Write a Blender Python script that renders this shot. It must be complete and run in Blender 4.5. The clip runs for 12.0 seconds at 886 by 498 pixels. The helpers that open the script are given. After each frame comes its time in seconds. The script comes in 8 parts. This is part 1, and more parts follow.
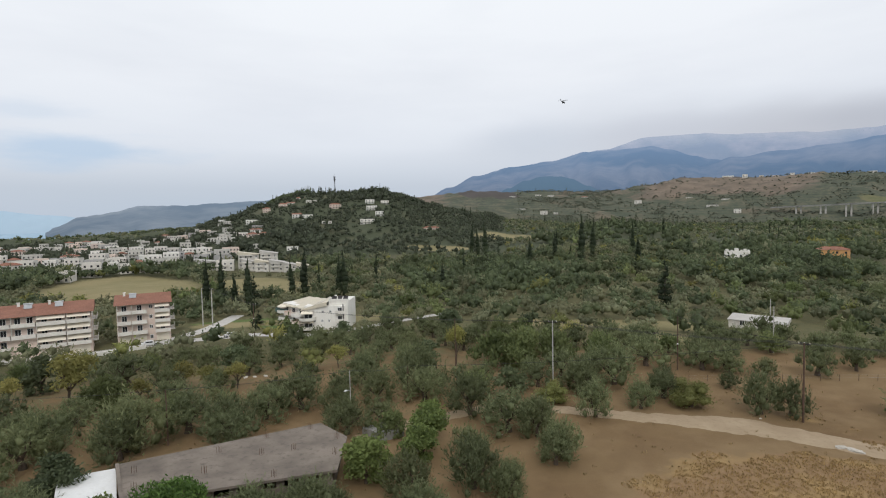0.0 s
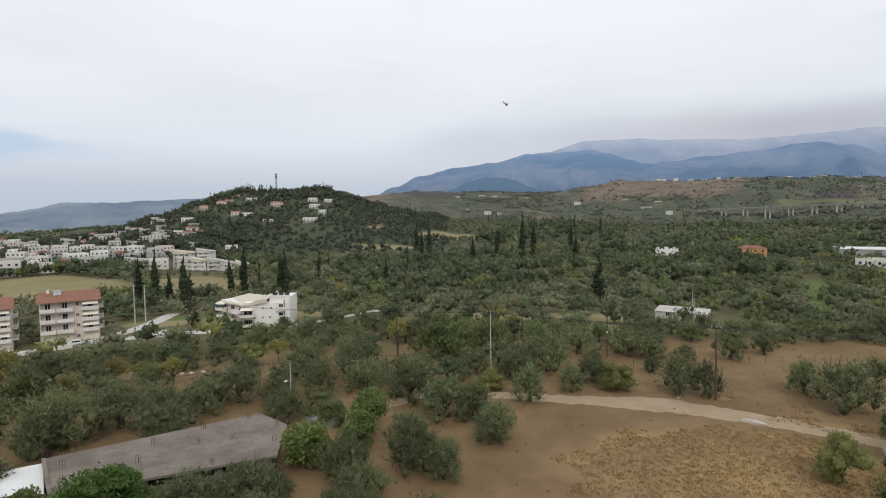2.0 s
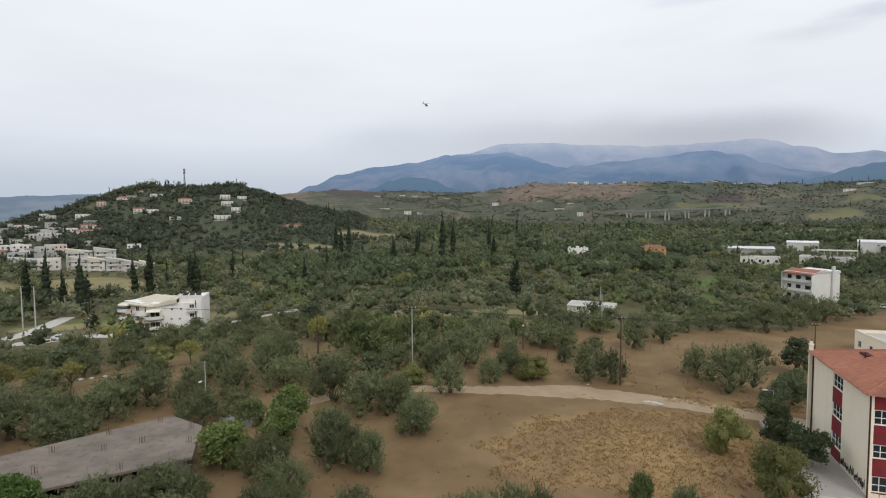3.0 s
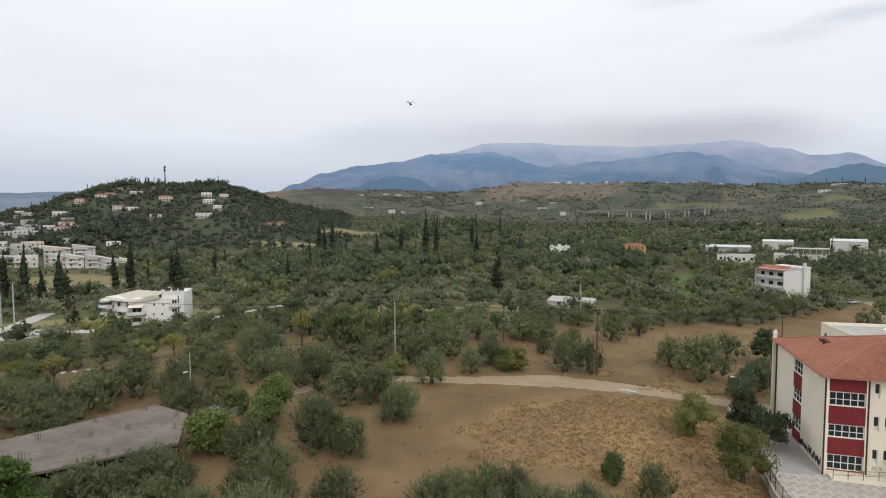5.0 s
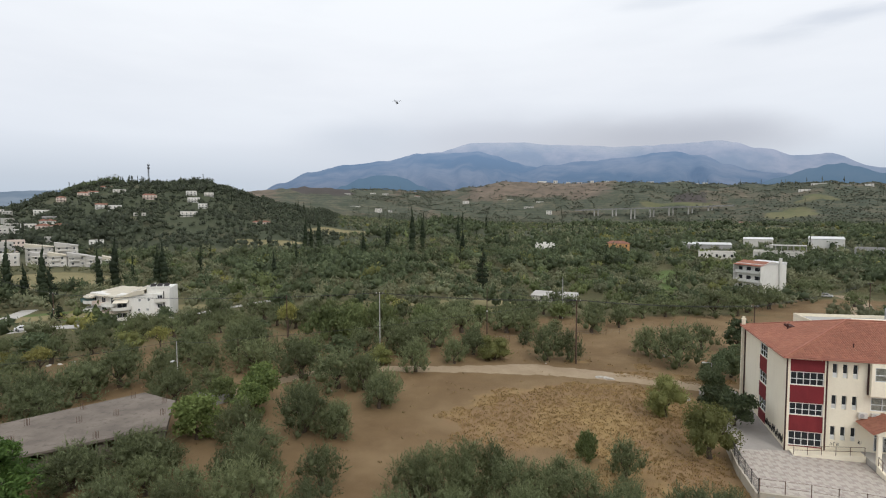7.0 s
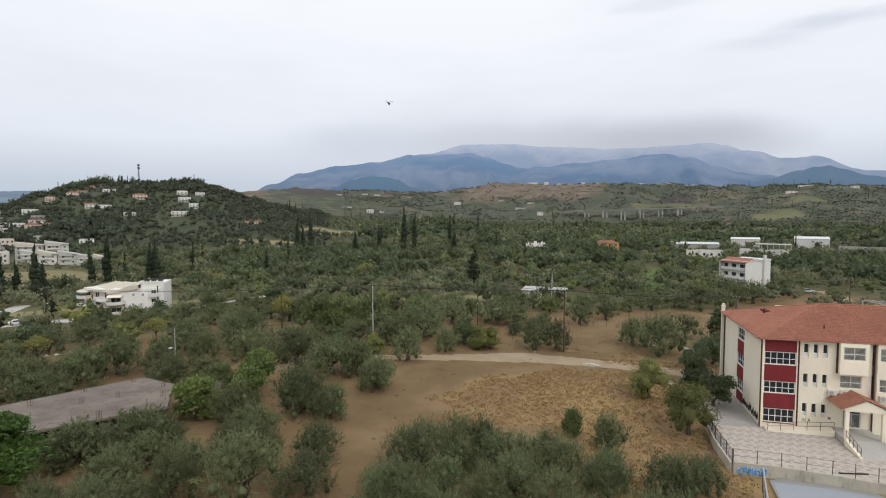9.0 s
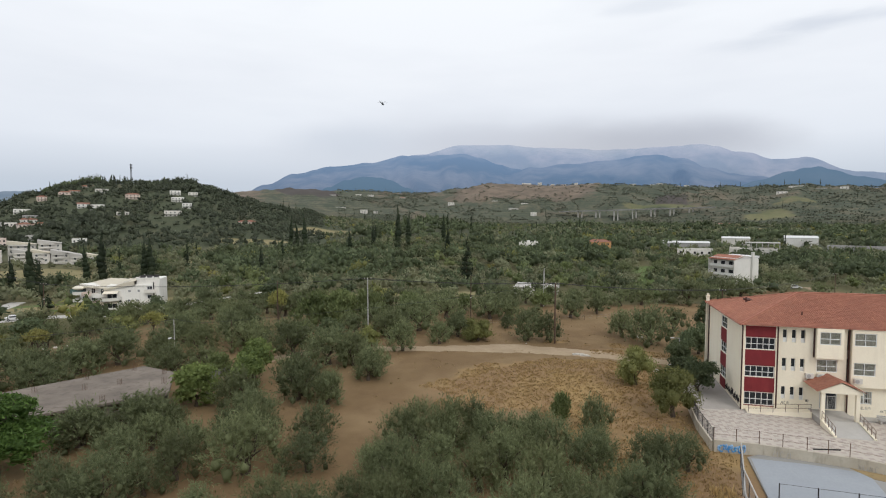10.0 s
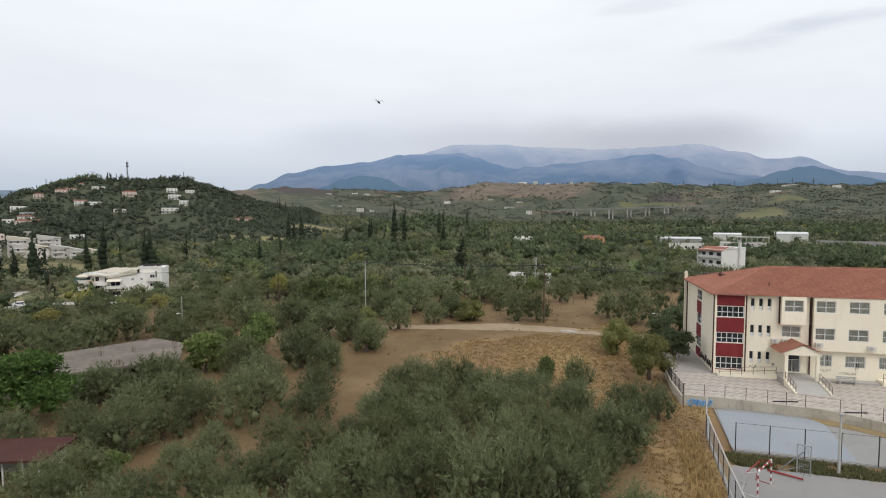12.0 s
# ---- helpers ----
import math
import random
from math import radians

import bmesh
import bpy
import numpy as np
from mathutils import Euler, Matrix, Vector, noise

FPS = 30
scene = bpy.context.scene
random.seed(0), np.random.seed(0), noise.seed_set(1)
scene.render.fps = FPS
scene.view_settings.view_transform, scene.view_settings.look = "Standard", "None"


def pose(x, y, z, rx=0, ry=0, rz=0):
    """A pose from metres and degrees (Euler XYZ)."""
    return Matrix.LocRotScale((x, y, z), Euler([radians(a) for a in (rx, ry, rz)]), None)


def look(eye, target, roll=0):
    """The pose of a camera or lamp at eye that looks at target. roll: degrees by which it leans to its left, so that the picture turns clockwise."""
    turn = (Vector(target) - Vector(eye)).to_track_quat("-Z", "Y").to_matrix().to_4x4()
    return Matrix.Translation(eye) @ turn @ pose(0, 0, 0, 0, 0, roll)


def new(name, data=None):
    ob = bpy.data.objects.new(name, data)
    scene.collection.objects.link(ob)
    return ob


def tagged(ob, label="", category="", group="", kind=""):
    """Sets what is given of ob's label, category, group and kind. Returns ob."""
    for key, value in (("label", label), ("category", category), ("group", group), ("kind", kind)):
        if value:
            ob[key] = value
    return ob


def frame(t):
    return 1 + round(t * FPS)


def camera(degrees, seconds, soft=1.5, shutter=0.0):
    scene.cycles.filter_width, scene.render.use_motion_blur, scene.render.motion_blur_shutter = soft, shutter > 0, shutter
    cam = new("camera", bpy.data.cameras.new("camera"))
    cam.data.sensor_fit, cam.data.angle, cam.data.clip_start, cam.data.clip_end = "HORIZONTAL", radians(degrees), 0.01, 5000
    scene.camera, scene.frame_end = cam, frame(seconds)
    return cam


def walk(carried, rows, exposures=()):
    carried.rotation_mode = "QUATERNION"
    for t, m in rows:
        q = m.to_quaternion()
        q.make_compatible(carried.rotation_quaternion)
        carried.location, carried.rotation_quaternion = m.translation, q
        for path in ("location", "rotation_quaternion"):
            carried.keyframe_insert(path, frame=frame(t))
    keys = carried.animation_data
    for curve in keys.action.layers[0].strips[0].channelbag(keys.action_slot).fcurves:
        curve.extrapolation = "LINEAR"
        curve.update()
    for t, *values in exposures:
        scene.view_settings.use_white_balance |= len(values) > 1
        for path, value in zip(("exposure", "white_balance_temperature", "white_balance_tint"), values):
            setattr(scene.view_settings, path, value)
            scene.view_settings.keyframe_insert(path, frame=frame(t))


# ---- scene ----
cam = camera(78.8, 12.0, soft=1.1)
PATH = [
    (0, (-2.072, 6.812, 29.872), (-2.85, 8.651, 29.76), -1.2),
    (0.5, (-1.763, 6.466, 29.656), (-2.543, 8.305, 29.543), -1.1),
    (1, (-1.381, 5.947, 29.35), (-2.18, 7.777, 29.238), -1.1),
    (1.5, (-0.88, 5.433, 29.074), (-1.652, 7.275, 28.962), -1.0),
    (2, (-0.563, 4.88, 28.664), (-1.15, 6.788, 28.549), -0.8),
    (2.5, (-0.652, 4.272, 28.287), (-1.035, 6.232, 28.171), -0.5),
    (3, (-0.565, 3.551, 28.099), (-0.864, 5.525, 27.981), -0.3),
    (5, (0.061, 1.423, 27.263), (-0.179, 3.405, 27.142), -0.1),
    (5.5, (0.394, 0.83, 27.095), (0.179, 2.814, 26.974), -0.1),
    (6, (0.674, 0.21, 26.786), (0.477, 2.196, 26.665), -0.1),
    (6.5, (0.897, -0.23, 26.437), (0.702, 1.756, 26.315), -0.1),
    (7, (0.998, -0.763, 26.136), (0.805, 1.224, 26.013), -0.1),
    (8.8, (1.232, -3.141, 24.555), (1.065, -1.151, 24.444), -0.1),
    (9, (1.226, -3.465, 24.473), (1.064, -1.475, 24.356), -0.0),
    (9.5, (1.287, -4.46, 23.901), (1.139, -2.469, 23.786), -0.0),
    (10, (1.429, -5.76, 23.284), (1.29, -3.769, 23.17), -0.0),
    (10.5, (1.625, -7.169, 22.603), (1.488, -5.177, 22.489), -0.0),
    (11, (1.724, -8.55, 21.694), (1.592, -6.558, 21.581), 0.0),
    (11.5, (1.929, -9.661, 20.856), (1.804, -7.668, 20.742), 0.0),
    (12, (2.164, -10.764, 20.364), (2.039, -8.771, 20.249), 0.0),
]
walk(cam, [(t, look(*p)) for t, *p in PATH], ((0.0, -0.06), (2.5, -0.06), (5.0, 0.0), (12.0, 0.0)))

# ---------------------------------------------------------------- sky and sun
SUN_EL, SUN_AZ = 46.0, 148.0      # degrees; azimuth from +y towards +x
sun_data = bpy.data.lights.new("sun", "SUN")
sun_data.energy, sun_data.angle, sun_data.color = 1.25, radians(25), (1.0, 0.96, 0.90)
sun = new("sun", sun_data)
sun_way = Vector((math.sin(radians(SUN_AZ)) * math.cos(radians(SUN_EL)), math.cos(radians(SUN_AZ)) * math.cos(radians(SUN_EL)), math.sin(radians(SUN_EL))))
sun.matrix_world = look(sun_way * 300, (0, 0, 0))

world = bpy.data.worlds.new("overcast_sky")
scene.world = world
world.use_nodes = True
wt = world.node_tree
wt.nodes.clear()


def wnode(kind, **values):
    n = wt.nodes.new(kind)
    for k, v in values.items():
        setattr(n, k, v)
    return n


def wlink(a, b):
    wt.links.new(a, b)


def wmath(op, a, b=None, c=None):
    n = wnode("ShaderNodeMath", operation=op)
    for i, v in enumerate((a, b, c)):
        if v is None:
            continue
        if isinstance(v, (int, float)):
            n.inputs[i].default_value = v
        else:
            wlink(v, n.inputs[i])
    return n.outputs[0]


w_co = wnode("ShaderNodeTexCoord").outputs["Generated"]
w_sep = wnode("ShaderNodeSeparateXYZ")
wlink(w_co, w_sep.inputs[0])
w_ramp = wnode("ShaderNodeValToRGB")
wlink(w_sep.outputs[2], w_ramp.inputs[0])
stops = [(0.0, (0.43, 0.51, 0.61)), (0.06, (0.51, 0.565, 0.645)), (0.13, (0.71, 0.75, 0.815)), (0.24, (0.80, 0.83, 0.88)), (0.40, (0.86, 0.89, 0.93)), (1.0, (0.84, 0.87, 0.91))]
els = w_ramp.color_ramp.elements
els[0].position, els[0].color = stops[0][0], (*stops[0][1], 1)
els[1].position, els[1].color = stops[-1][0], (*stops[-1][1], 1)
for p, c in stops[1:-1]:
    e = els.new(p)
    e.color = (*c, 1)
# cloud layer: noise stretched along the horizon
w_map = wnode("ShaderNodeMapping")
w_map.inputs["Scale"].default_value = (1.0, 1.0, 4.5)
wlink(w_co, w_map.inputs[0])
w_soft = wnode("ShaderNodeMapping")
w_soft.inputs["Scale"].default_value = (1.0, 1.0, 2.4)
wlink(w_co, w_soft.inputs[0])
w_n1 = wnode("ShaderNodeTexNoise")
w_n1.inputs["Scale"].default_value, w_n1.inputs["Detail"].default_value = 2.3, 6.0
wlink(w_map.outputs[0], w_n1.inputs["Vector"])
w_fac = wnode("ShaderNodeMapRange")
w_fac.inputs[1].default_value, w_fac.inputs[2].default_value = 0.42, 0.72
w_fac.inputs[3].default_value, w_fac.inputs[4].default_value = 0.0, 0.30
wlink(w_n1.outputs[0], w_fac.inputs[0])
w_mix = wnode("ShaderNodeMix", data_type="RGBA")
wlink(w_fac.outputs[0], w_mix.inputs[0])
wlink(w_ramp.outputs[0], w_mix.inputs[6])
w_mix.inputs[7].default_value = (0.56, 0.60, 0.68, 1)
w_out = w_mix.outputs[2]


def cloud(azimuth, elevation, wide, high, amount, colour, grain=9.0, ragged=1.6):
    """One soft dark cloud in the sky, by its direction in degrees."""
    global w_out
    az, el = radians(azimuth), radians(elevation)
    side = wmath("SUBTRACT", wmath("ARCTAN2", w_sep.outputs[0], w_sep.outputs[1]), az)
    up = wmath("SUBTRACT", wmath("ARCSINE", w_sep.outputs[2]), el)
    n = wnode("ShaderNodeTexNoise")
    n.inputs["Scale"].default_value, n.inputs["Detail"].default_value = grain, 6.0
    wlink(w_soft.outputs[0] if grain < 7 else w_map.outputs[0], n.inputs["Vector"])
    wob = wmath("MULTIPLY", wmath("SUBTRACT", n.outputs[0], 0.5), ragged)
    a = wmath("DIVIDE", side, radians(wide))
    b = wmath("DIVIDE", up, radians(high))
    d = wmath("ADD", wmath("SQRT", wmath("ADD", wmath("MULTIPLY", a, a), wmath("MULTIPLY", b, b))), wob)
    f = wnode("ShaderNodeMapRange", interpolation_type="SMOOTHSTEP")
    f.inputs[1].default_value, f.inputs[2].default_value, f.inputs[3].default_value, f.inputs[4].default_value = 1.25, 0.1, 0.0, amount
    wlink(d, f.inputs[0])
    m = wnode("ShaderNodeMix", data_type="RGBA")
    wlink(f.outputs[0], m.inputs[0])
    wlink(w_out, m.inputs[6])
    m.inputs[7].default_value = (*colour, 1)
    w_out = m.outputs[2]


cloud(3, 7.0, 25, 3.8, 0.70, (0.53, 0.555, 0.615), 4.0, 0.7)      # bank lying on the mountain
cloud(12, 7.0, 17, 3.0, 0.80, (0.49, 0.51, 0.565), 5.0, 0.8)
cloud(20, 7.4, 9, 2.3, 0.70, (0.44, 0.465, 0.53), 6.0, 0.9)
cloud(0, 7.9, 10, 2.0, 0.60, (0.55, 0.58, 0.65), 6.0, 0.9)
cloud(-13, 7.6, 8, 2.4, 0.55, (0.55, 0.60, 0.68), 5.0, 0.8)
cloud(-57, 6.6, 9, 1.6, 0.75, (0.44, 0.57, 0.73))      # blue-grey gap low over the sea
cloud(-60, 9.7, 6, 1.0, 0.45, (0.55, 0.64, 0.76))
cloud(26, 15.5, 5, 0.8, 0.42, (0.54, 0.59, 0.67))      # wisps high on the right
cloud(31, 16.3, 6, 0.9, 0.55, (0.52, 0.57, 0.66))
cloud(16.4, 19.8, 5, 0.9, 0.35, (0.58, 0.63, 0.71))
w_sky = wnode("ShaderNodeTexSky", sky_type="NISHITA", sun_disc=False, sun_elevation=radians(SUN_EL), sun_rotation=radians(SUN_AZ))
w_bg1 = wnode("ShaderNodeBackground")
w_bg1.inputs[1].default_value = 0.05
wlink(w_sky.outputs[0], w_bg1.inputs[0])
w_bg2 = wnode("ShaderNodeBackground")
w_bg2.inputs[1].default_value = 1.14
wlink(w_out, w_bg2.inputs[0])
w_add = wnode("ShaderNodeMixShader")
w_add.inputs[0].default_value = 0.96
wlink(w_bg1.outputs[0], w_add.inputs[1])
wlink(w_bg2.outputs[0], w_add.inputs[2])
wlink(w_add.outputs[0], wnode("ShaderNodeOutputWorld").inputs[0])

# ---------------------------------------------------------------- materials
class Nodes:
    """A small hand for building one node material."""

    def __init__(self, name):
        self.mat = bpy.data.materials.new(name)
        self.mat.use_nodes = True
        self.t = self.mat.node_tree
        self.t.nodes.clear()
        self.out = self.t.nodes.new("ShaderNodeOutputMaterial")

    def put(self, socket, value):
        if isinstance(value, bpy.types.NodeSocket):
            self.t.links.new(value, socket)
        elif isinstance(value, tuple) and len(value) == 3 and socket.type == "RGBA":
            socket.default_value = (*value, 1)
        else:
            socket.default_value = value

    def add(self, kind, ins=(), **props):
        n = self.t.nodes.new(kind)
        for k, v in props.items():
            setattr(n, k, v)
        for k, v in dict(ins).items():
            self.put(n.inputs[k], v)
        return n

    def noise(self, vec, scale, detail=4.0, rough=0.55):
        return self.add("ShaderNodeTexNoise", {"Vector": vec, "Scale": scale, "Detail": detail, "Roughness": rough}).outputs[0]

    def span(self, v, a, b, c=0.0, d=1.0):
        return self.add("ShaderNodeMapRange", {0: v, 1: a, 2: b, 3: c, 4: d}).outputs[0]

    def mix(self, f, a, b, blend="MIX"):
        return self.add("ShaderNodeMix", {0: f, 6: a, 7: b}, data_type="RGBA", blend_type=blend).outputs[2]

    def math(self, op, a, b=0.0):
        return self.add("ShaderNodeMath", {0: a, 1: b}, operation=op).outputs[0]

    def place(self):
        """Object coordinates, shifted by the object's random number."""
        co = self.add("ShaderNodeTexCoord").outputs["Object"]
        rnd = self.add("ShaderNodeObjectInfo").outputs["Random"]
        off = self.add("ShaderNodeVectorMath", {0: (37.0, 91.0, 53.0)}, operation="SCALE")
        self.put(off.inputs["Scale"], rnd)
        return self.add("ShaderNodeVectorMath", {0: co, 1: off.outputs[0]}, operation="ADD").outputs[0], rnd

    def finish(self, colour, rough=0.8, metal=0.0, height=None, strength=0.3, distance=0.05, spec=0.3, coat=0.0):
        b = self.add("ShaderNodeBsdfPrincipled", {"Base Color": colour, "Roughness": rough, "Metallic": metal, "Specular IOR Level": spec, "Coat Weight": coat})
        if height is not None:
            self.put(b.inputs["Normal"], self.add("ShaderNodeBump", {"Height": height, "Strength": strength, "Distance": distance}).outputs[0])
        self.t.links.new(b.outputs[0], self.out.inputs[0])
        return self.mat


def worn(name, a, b, big=0.4, small=6.0, rough=0.85, metal=0.0, bump=0.25, stain=None, amount=0.5, vary=0.08, spec=0.25):
    """A plain surface with cloudy tone, fine grain and stains of their own shape."""
    k = Nodes(name)
    co, rnd = k.place()
    tone = k.span(k.noise(co, big, 5.0), 0.35, 0.65)
    fine = k.noise(co, small, 6.0, 0.7)
    col = k.mix(tone, a, b)
    col = k.mix(k.span(fine, 0.35, 0.65, 0.0, 0.30), col, tuple(c * 0.72 for c in a))
    if stain:
        streak = k.add("ShaderNodeMapping", {"Vector": co, "Scale": (1.3, 1.3, 0.25)}).outputs[0]
        col = k.mix(k.span(k.noise(streak, 0.9, 6.0, 0.65), 0.52, 0.72, 0.0, amount), col, stain)
    hsv = k.add("ShaderNodeHueSaturation", {"Color": col, "Value": k.span(rnd, 0, 1, 1 - vary, 1 + vary)}).outputs[0]
    return k.finish(hsv, k.span(fine, 0.3, 0.7, rough - 0.08, min(1, rough + 0.08)), metal, fine, bump, 0.03, spec)


def leafy(name, dark, light, other, tint=0.5, rough=0.62, thin=0.36):
    """Foliage: tone by leaf and by tree, a little light through the leaf."""
    k = Nodes(name)
    isle = k.add("ShaderNodeNewGeometry").outputs["Random Per Island"]
    tree = k.math("FRACT", k.math("ADD", k.add("ShaderNodeAttribute", attribute_name="tint").outputs["Fac"], k.add("ShaderNodeObjectInfo").outputs["Random"]))
    col = k.mix(isle, dark, light)
    col = k.mix(k.span(tree, 0.45, 1.0, 0.0, tint), col, other)
    co = k.add("ShaderNodeTexCoord").outputs["Object"]
    col = k.mix(k.span(k.noise(co, 0.9, 3.0), 0.4, 0.7, 0.0, 0.30), col, tuple(c * 0.85 for c in dark))
    val = k.add("ShaderNodeHueSaturation", {"Color": col, "Value": k.span(k.math("FRACT", k.math("MULTIPLY", tree, 7.31)), 0, 1, 0.72, 1.28)}).outputs[0]
    b = k.add("ShaderNodeBsdfPrincipled", {"Base Color": val, "Roughness": rough, "Specular IOR Level": 0.25})
    tr = k.add("ShaderNodeBsdfTranslucent", {"Color": val})
    m = k.add("ShaderNodeMixShader", {0: thin})
    k.t.links.new(b.outputs[0], m.inputs[1])
    k.t.links.new(tr.outputs[0], m.inputs[2])
    k.t.links.new(m.outputs[0], k.out.inputs[0])
    return k.mat


def tiled_roof(name, a, b):
    """Clay roof tiles: ridges down the slope and courses across, in the part's own plane (x across, y up the slope)."""
    k = Nodes(name)
    co, rnd = k.place()
    uv = k.add("ShaderNodeUVMap").outputs[0]
    s = k.add("ShaderNodeSeparateXYZ", {0: uv})
    ridge = k.math("SINE", k.math("MULTIPLY", s.outputs[0], 2 * math.pi / 0.24))
    course = k.math("FRACT", k.math("DIVIDE", s.outputs[1], 0.36))
    cell = k.add("ShaderNodeCombineXYZ", {0: k.math("FLOOR", k.math("DIVIDE", s.outputs[0], 0.24)), 1: k.math("FLOOR", k.math("DIVIDE", s.outputs[1], 0.36))}).outputs[0]
    each = k.add("ShaderNodeTexWhiteNoise", {"Vector": cell}).outputs[0]
    each = k.math("FRACT", k.math("ADD", each, k.add("ShaderNodeNewGeometry").outputs["Random Per Island"]))
    col = k.mix(k.span(each, 0, 1), a, b)
    col = k.mix(k.span(k.noise(co, 0.35, 5.0), 0.4, 0.7, 0.0, 0.55), col, tuple(0.62 * v for v in a))
    col = k.mix(k.span(k.noise(co, 2.5, 6.0), 0.58, 0.75, 0.0, 0.3), col, (0.30, 0.24, 0.17))
    h = k.math("ADD", k.math("MULTIPLY", ridge, 0.5), k.math("MULTIPLY", course, 0.8))
    return k.finish(col, 0.85, 0.0, h, 0.9, 0.05)


M_CREAM = worn("cream_render", (0.90, 0.825, 0.665), (0.86, 0.78, 0.62), 0.25, 9, stain=(0.66, 0.58, 0.46), amount=0.30)
M_RED = worn("dark_red_panel", (0.215, 0.026, 0.031), (0.165, 0.021, 0.026), 0.5, 8, 0.62, stain=(0.30, 0.05, 0.05), amount=0.3)
M_WHITE = worn("white_render", (0.78, 0.76, 0.71), (0.70, 0.68, 0.63), 0.2, 7, stain=(0.50, 0.48, 0.44), amount=0.4)
M_OFFWHITE = worn("aged_white_render", (0.72, 0.69, 0.63), (0.62, 0.59, 0.54), 0.2, 6, stain=(0.46, 0.43, 0.39), amount=0.4)
M_PINKISH = worn("pale_pink_render", (0.74, 0.62, 0.54), (0.67, 0.55, 0.48), 0.2, 7, stain=(0.50, 0.42, 0.37), amount=0.3)
M_TOWN = worn("weathered_town_render", (0.58, 0.56, 0.51), (0.49, 0.47, 0.43), 0.2, 6, stain=(0.36, 0.34, 0.31), amount=0.5)
M_GREYWALL = worn("grey_render", (0.44, 0.43, 0.41), (0.36, 0.35, 0.34), 0.25, 6, stain=(0.25, 0.24, 0.23))
M_ORANGE = worn("ochre_render", (0.62, 0.36, 0.16), (0.55, 0.30, 0.13), 0.3, 7)
M_WINWHITE = worn("white_window_frame", (0.78, 0.78, 0.76), (0.72, 0.72, 0.70), 0.8, 12, 0.45, bump=0.05)
M_CURTAIN = worn("pale_curtain", (0.50, 0.455, 0.375), (0.36, 0.325, 0.27), 2.5, 12, 0.9)
# near-black base colour for rooms and recesses in shade
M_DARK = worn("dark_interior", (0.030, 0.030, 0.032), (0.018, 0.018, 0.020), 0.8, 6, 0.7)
M_AWNING = worn("cream_awning_cloth", (0.78, 0.72, 0.60), (0.72, 0.66, 0.55), 0.5, 10, 0.9, stain=(0.60, 0.54, 0.45), amount=0.25)
M_CONCRETE = worn("weathered_concrete", (0.245, 0.207, 0.172), (0.128, 0.107, 0.090), 0.20, 3.0, 0.9, stain=(0.088, 0.075, 0.064), amount=0.7, bump=0.4)
M_OLDWALL = worn("stained_retaining_wall", (0.56, 0.51, 0.42), (0.44, 0.39, 0.31), 0.5, 5, 0.92, stain=(0.17, 0.15, 0.12), amount=0.7, bump=0.5)
M_PALECONC = worn("pale_concrete", (0.50, 0.48, 0.45), (0.43, 0.41, 0.38), 0.3, 6, 0.9, stain=(0.34, 0.32, 0.29), amount=0.4)
M_COURT = worn("worn_sports_court", (0.315, 0.30, 0.29), (0.275, 0.262, 0.252), 0.15, 5, 0.9, stain=(0.25, 0.24, 0.23), amount=0.5)
M_BLUESLAB = worn("pale_blue_painted_slab", (0.335, 0.358, 0.386), (0.30, 0.322, 0.35), 0.2, 5, 0.85, stain=(0.29, 0.305, 0.32), amount=0.45)
M_GREYSLAB = worn("bare_grey_slab", (0.295, 0.288, 0.272), (0.262, 0.256, 0.242), 0.2, 5, 0.88, stain=(0.21, 0.205, 0.19), amount=0.4)
M_TILE = worn("pale_paving_tile", (0.54, 0.485, 0.425), (0.48, 0.43, 0.375), 0.6, 8, 0.85, vary=0.10)
M_TILEDARK = worn("pinkish_paving_tile", (0.435, 0.375, 0.335), (0.39, 0.335, 0.30), 0.6, 8, 0.85, vary=0.10)
M_ROOF = tiled_roof("clay_roof_tiles", (0.405, 0.172, 0.112), (0.300, 0.120, 0.080))
M_ROOFPALE = tiled_roof("faded_clay_roof_tiles", (0.300, 0.145, 0.100), (0.240, 0.112, 0.078))
M_CLAY = worn("clay_ridge_tile", (0.44, 0.20, 0.14), (0.33, 0.13, 0.09), 1.0, 9)
M_GUTTER = worn("dark_brown_pipe_paint", (0.075, 0.035, 0.028), (0.055, 0.028, 0.022), 1.0, 9, 0.6)
M_WHITEROOF = worn("white_roof_sheet", (0.70, 0.70, 0.69), (0.62, 0.62, 0.61), 0.3, 5, 0.6, stain=(0.48, 0.46, 0.43), amount=0.4)
M_PALEROOF = worn("sand_coloured_roof", (0.60, 0.55, 0.44), (0.53, 0.48, 0.39), 0.25, 6, 0.85, stain=(0.42, 0.38, 0.30), amount=0.35)
M_RUSTROOF = worn("rust_red_roof", (0.085, 0.030, 0.023), (0.062, 0.024, 0.019), 0.6, 7, 0.8, stain=(0.06, 0.032, 0.026))
M_METAL = worn("dark_painted_steel", (0.055, 0.050, 0.050), (0.035, 0.033, 0.033), 1.0, 14, 0.55, 0.3, vary=0.2)
M_RUST = worn("rusty_steel_rail", (0.16, 0.09, 0.06), (0.10, 0.06, 0.045), 1.5, 14, 0.75, 0.2)
M_GALV = worn("galvanised_steel", (0.42, 0.43, 0.44), (0.34, 0.35, 0.36), 1.0, 12, 0.5, 0.5)
M_POLEWOOD = worn("weathered_pole_wood", (0.13, 0.085, 0.060), (0.085, 0.055, 0.042), 1.5, 14, 0.9)
M_POLECONC = worn("pale_pole_concrete", (0.46, 0.45, 0.42), (0.38, 0.37, 0.35), 1.0, 10, 0.9)
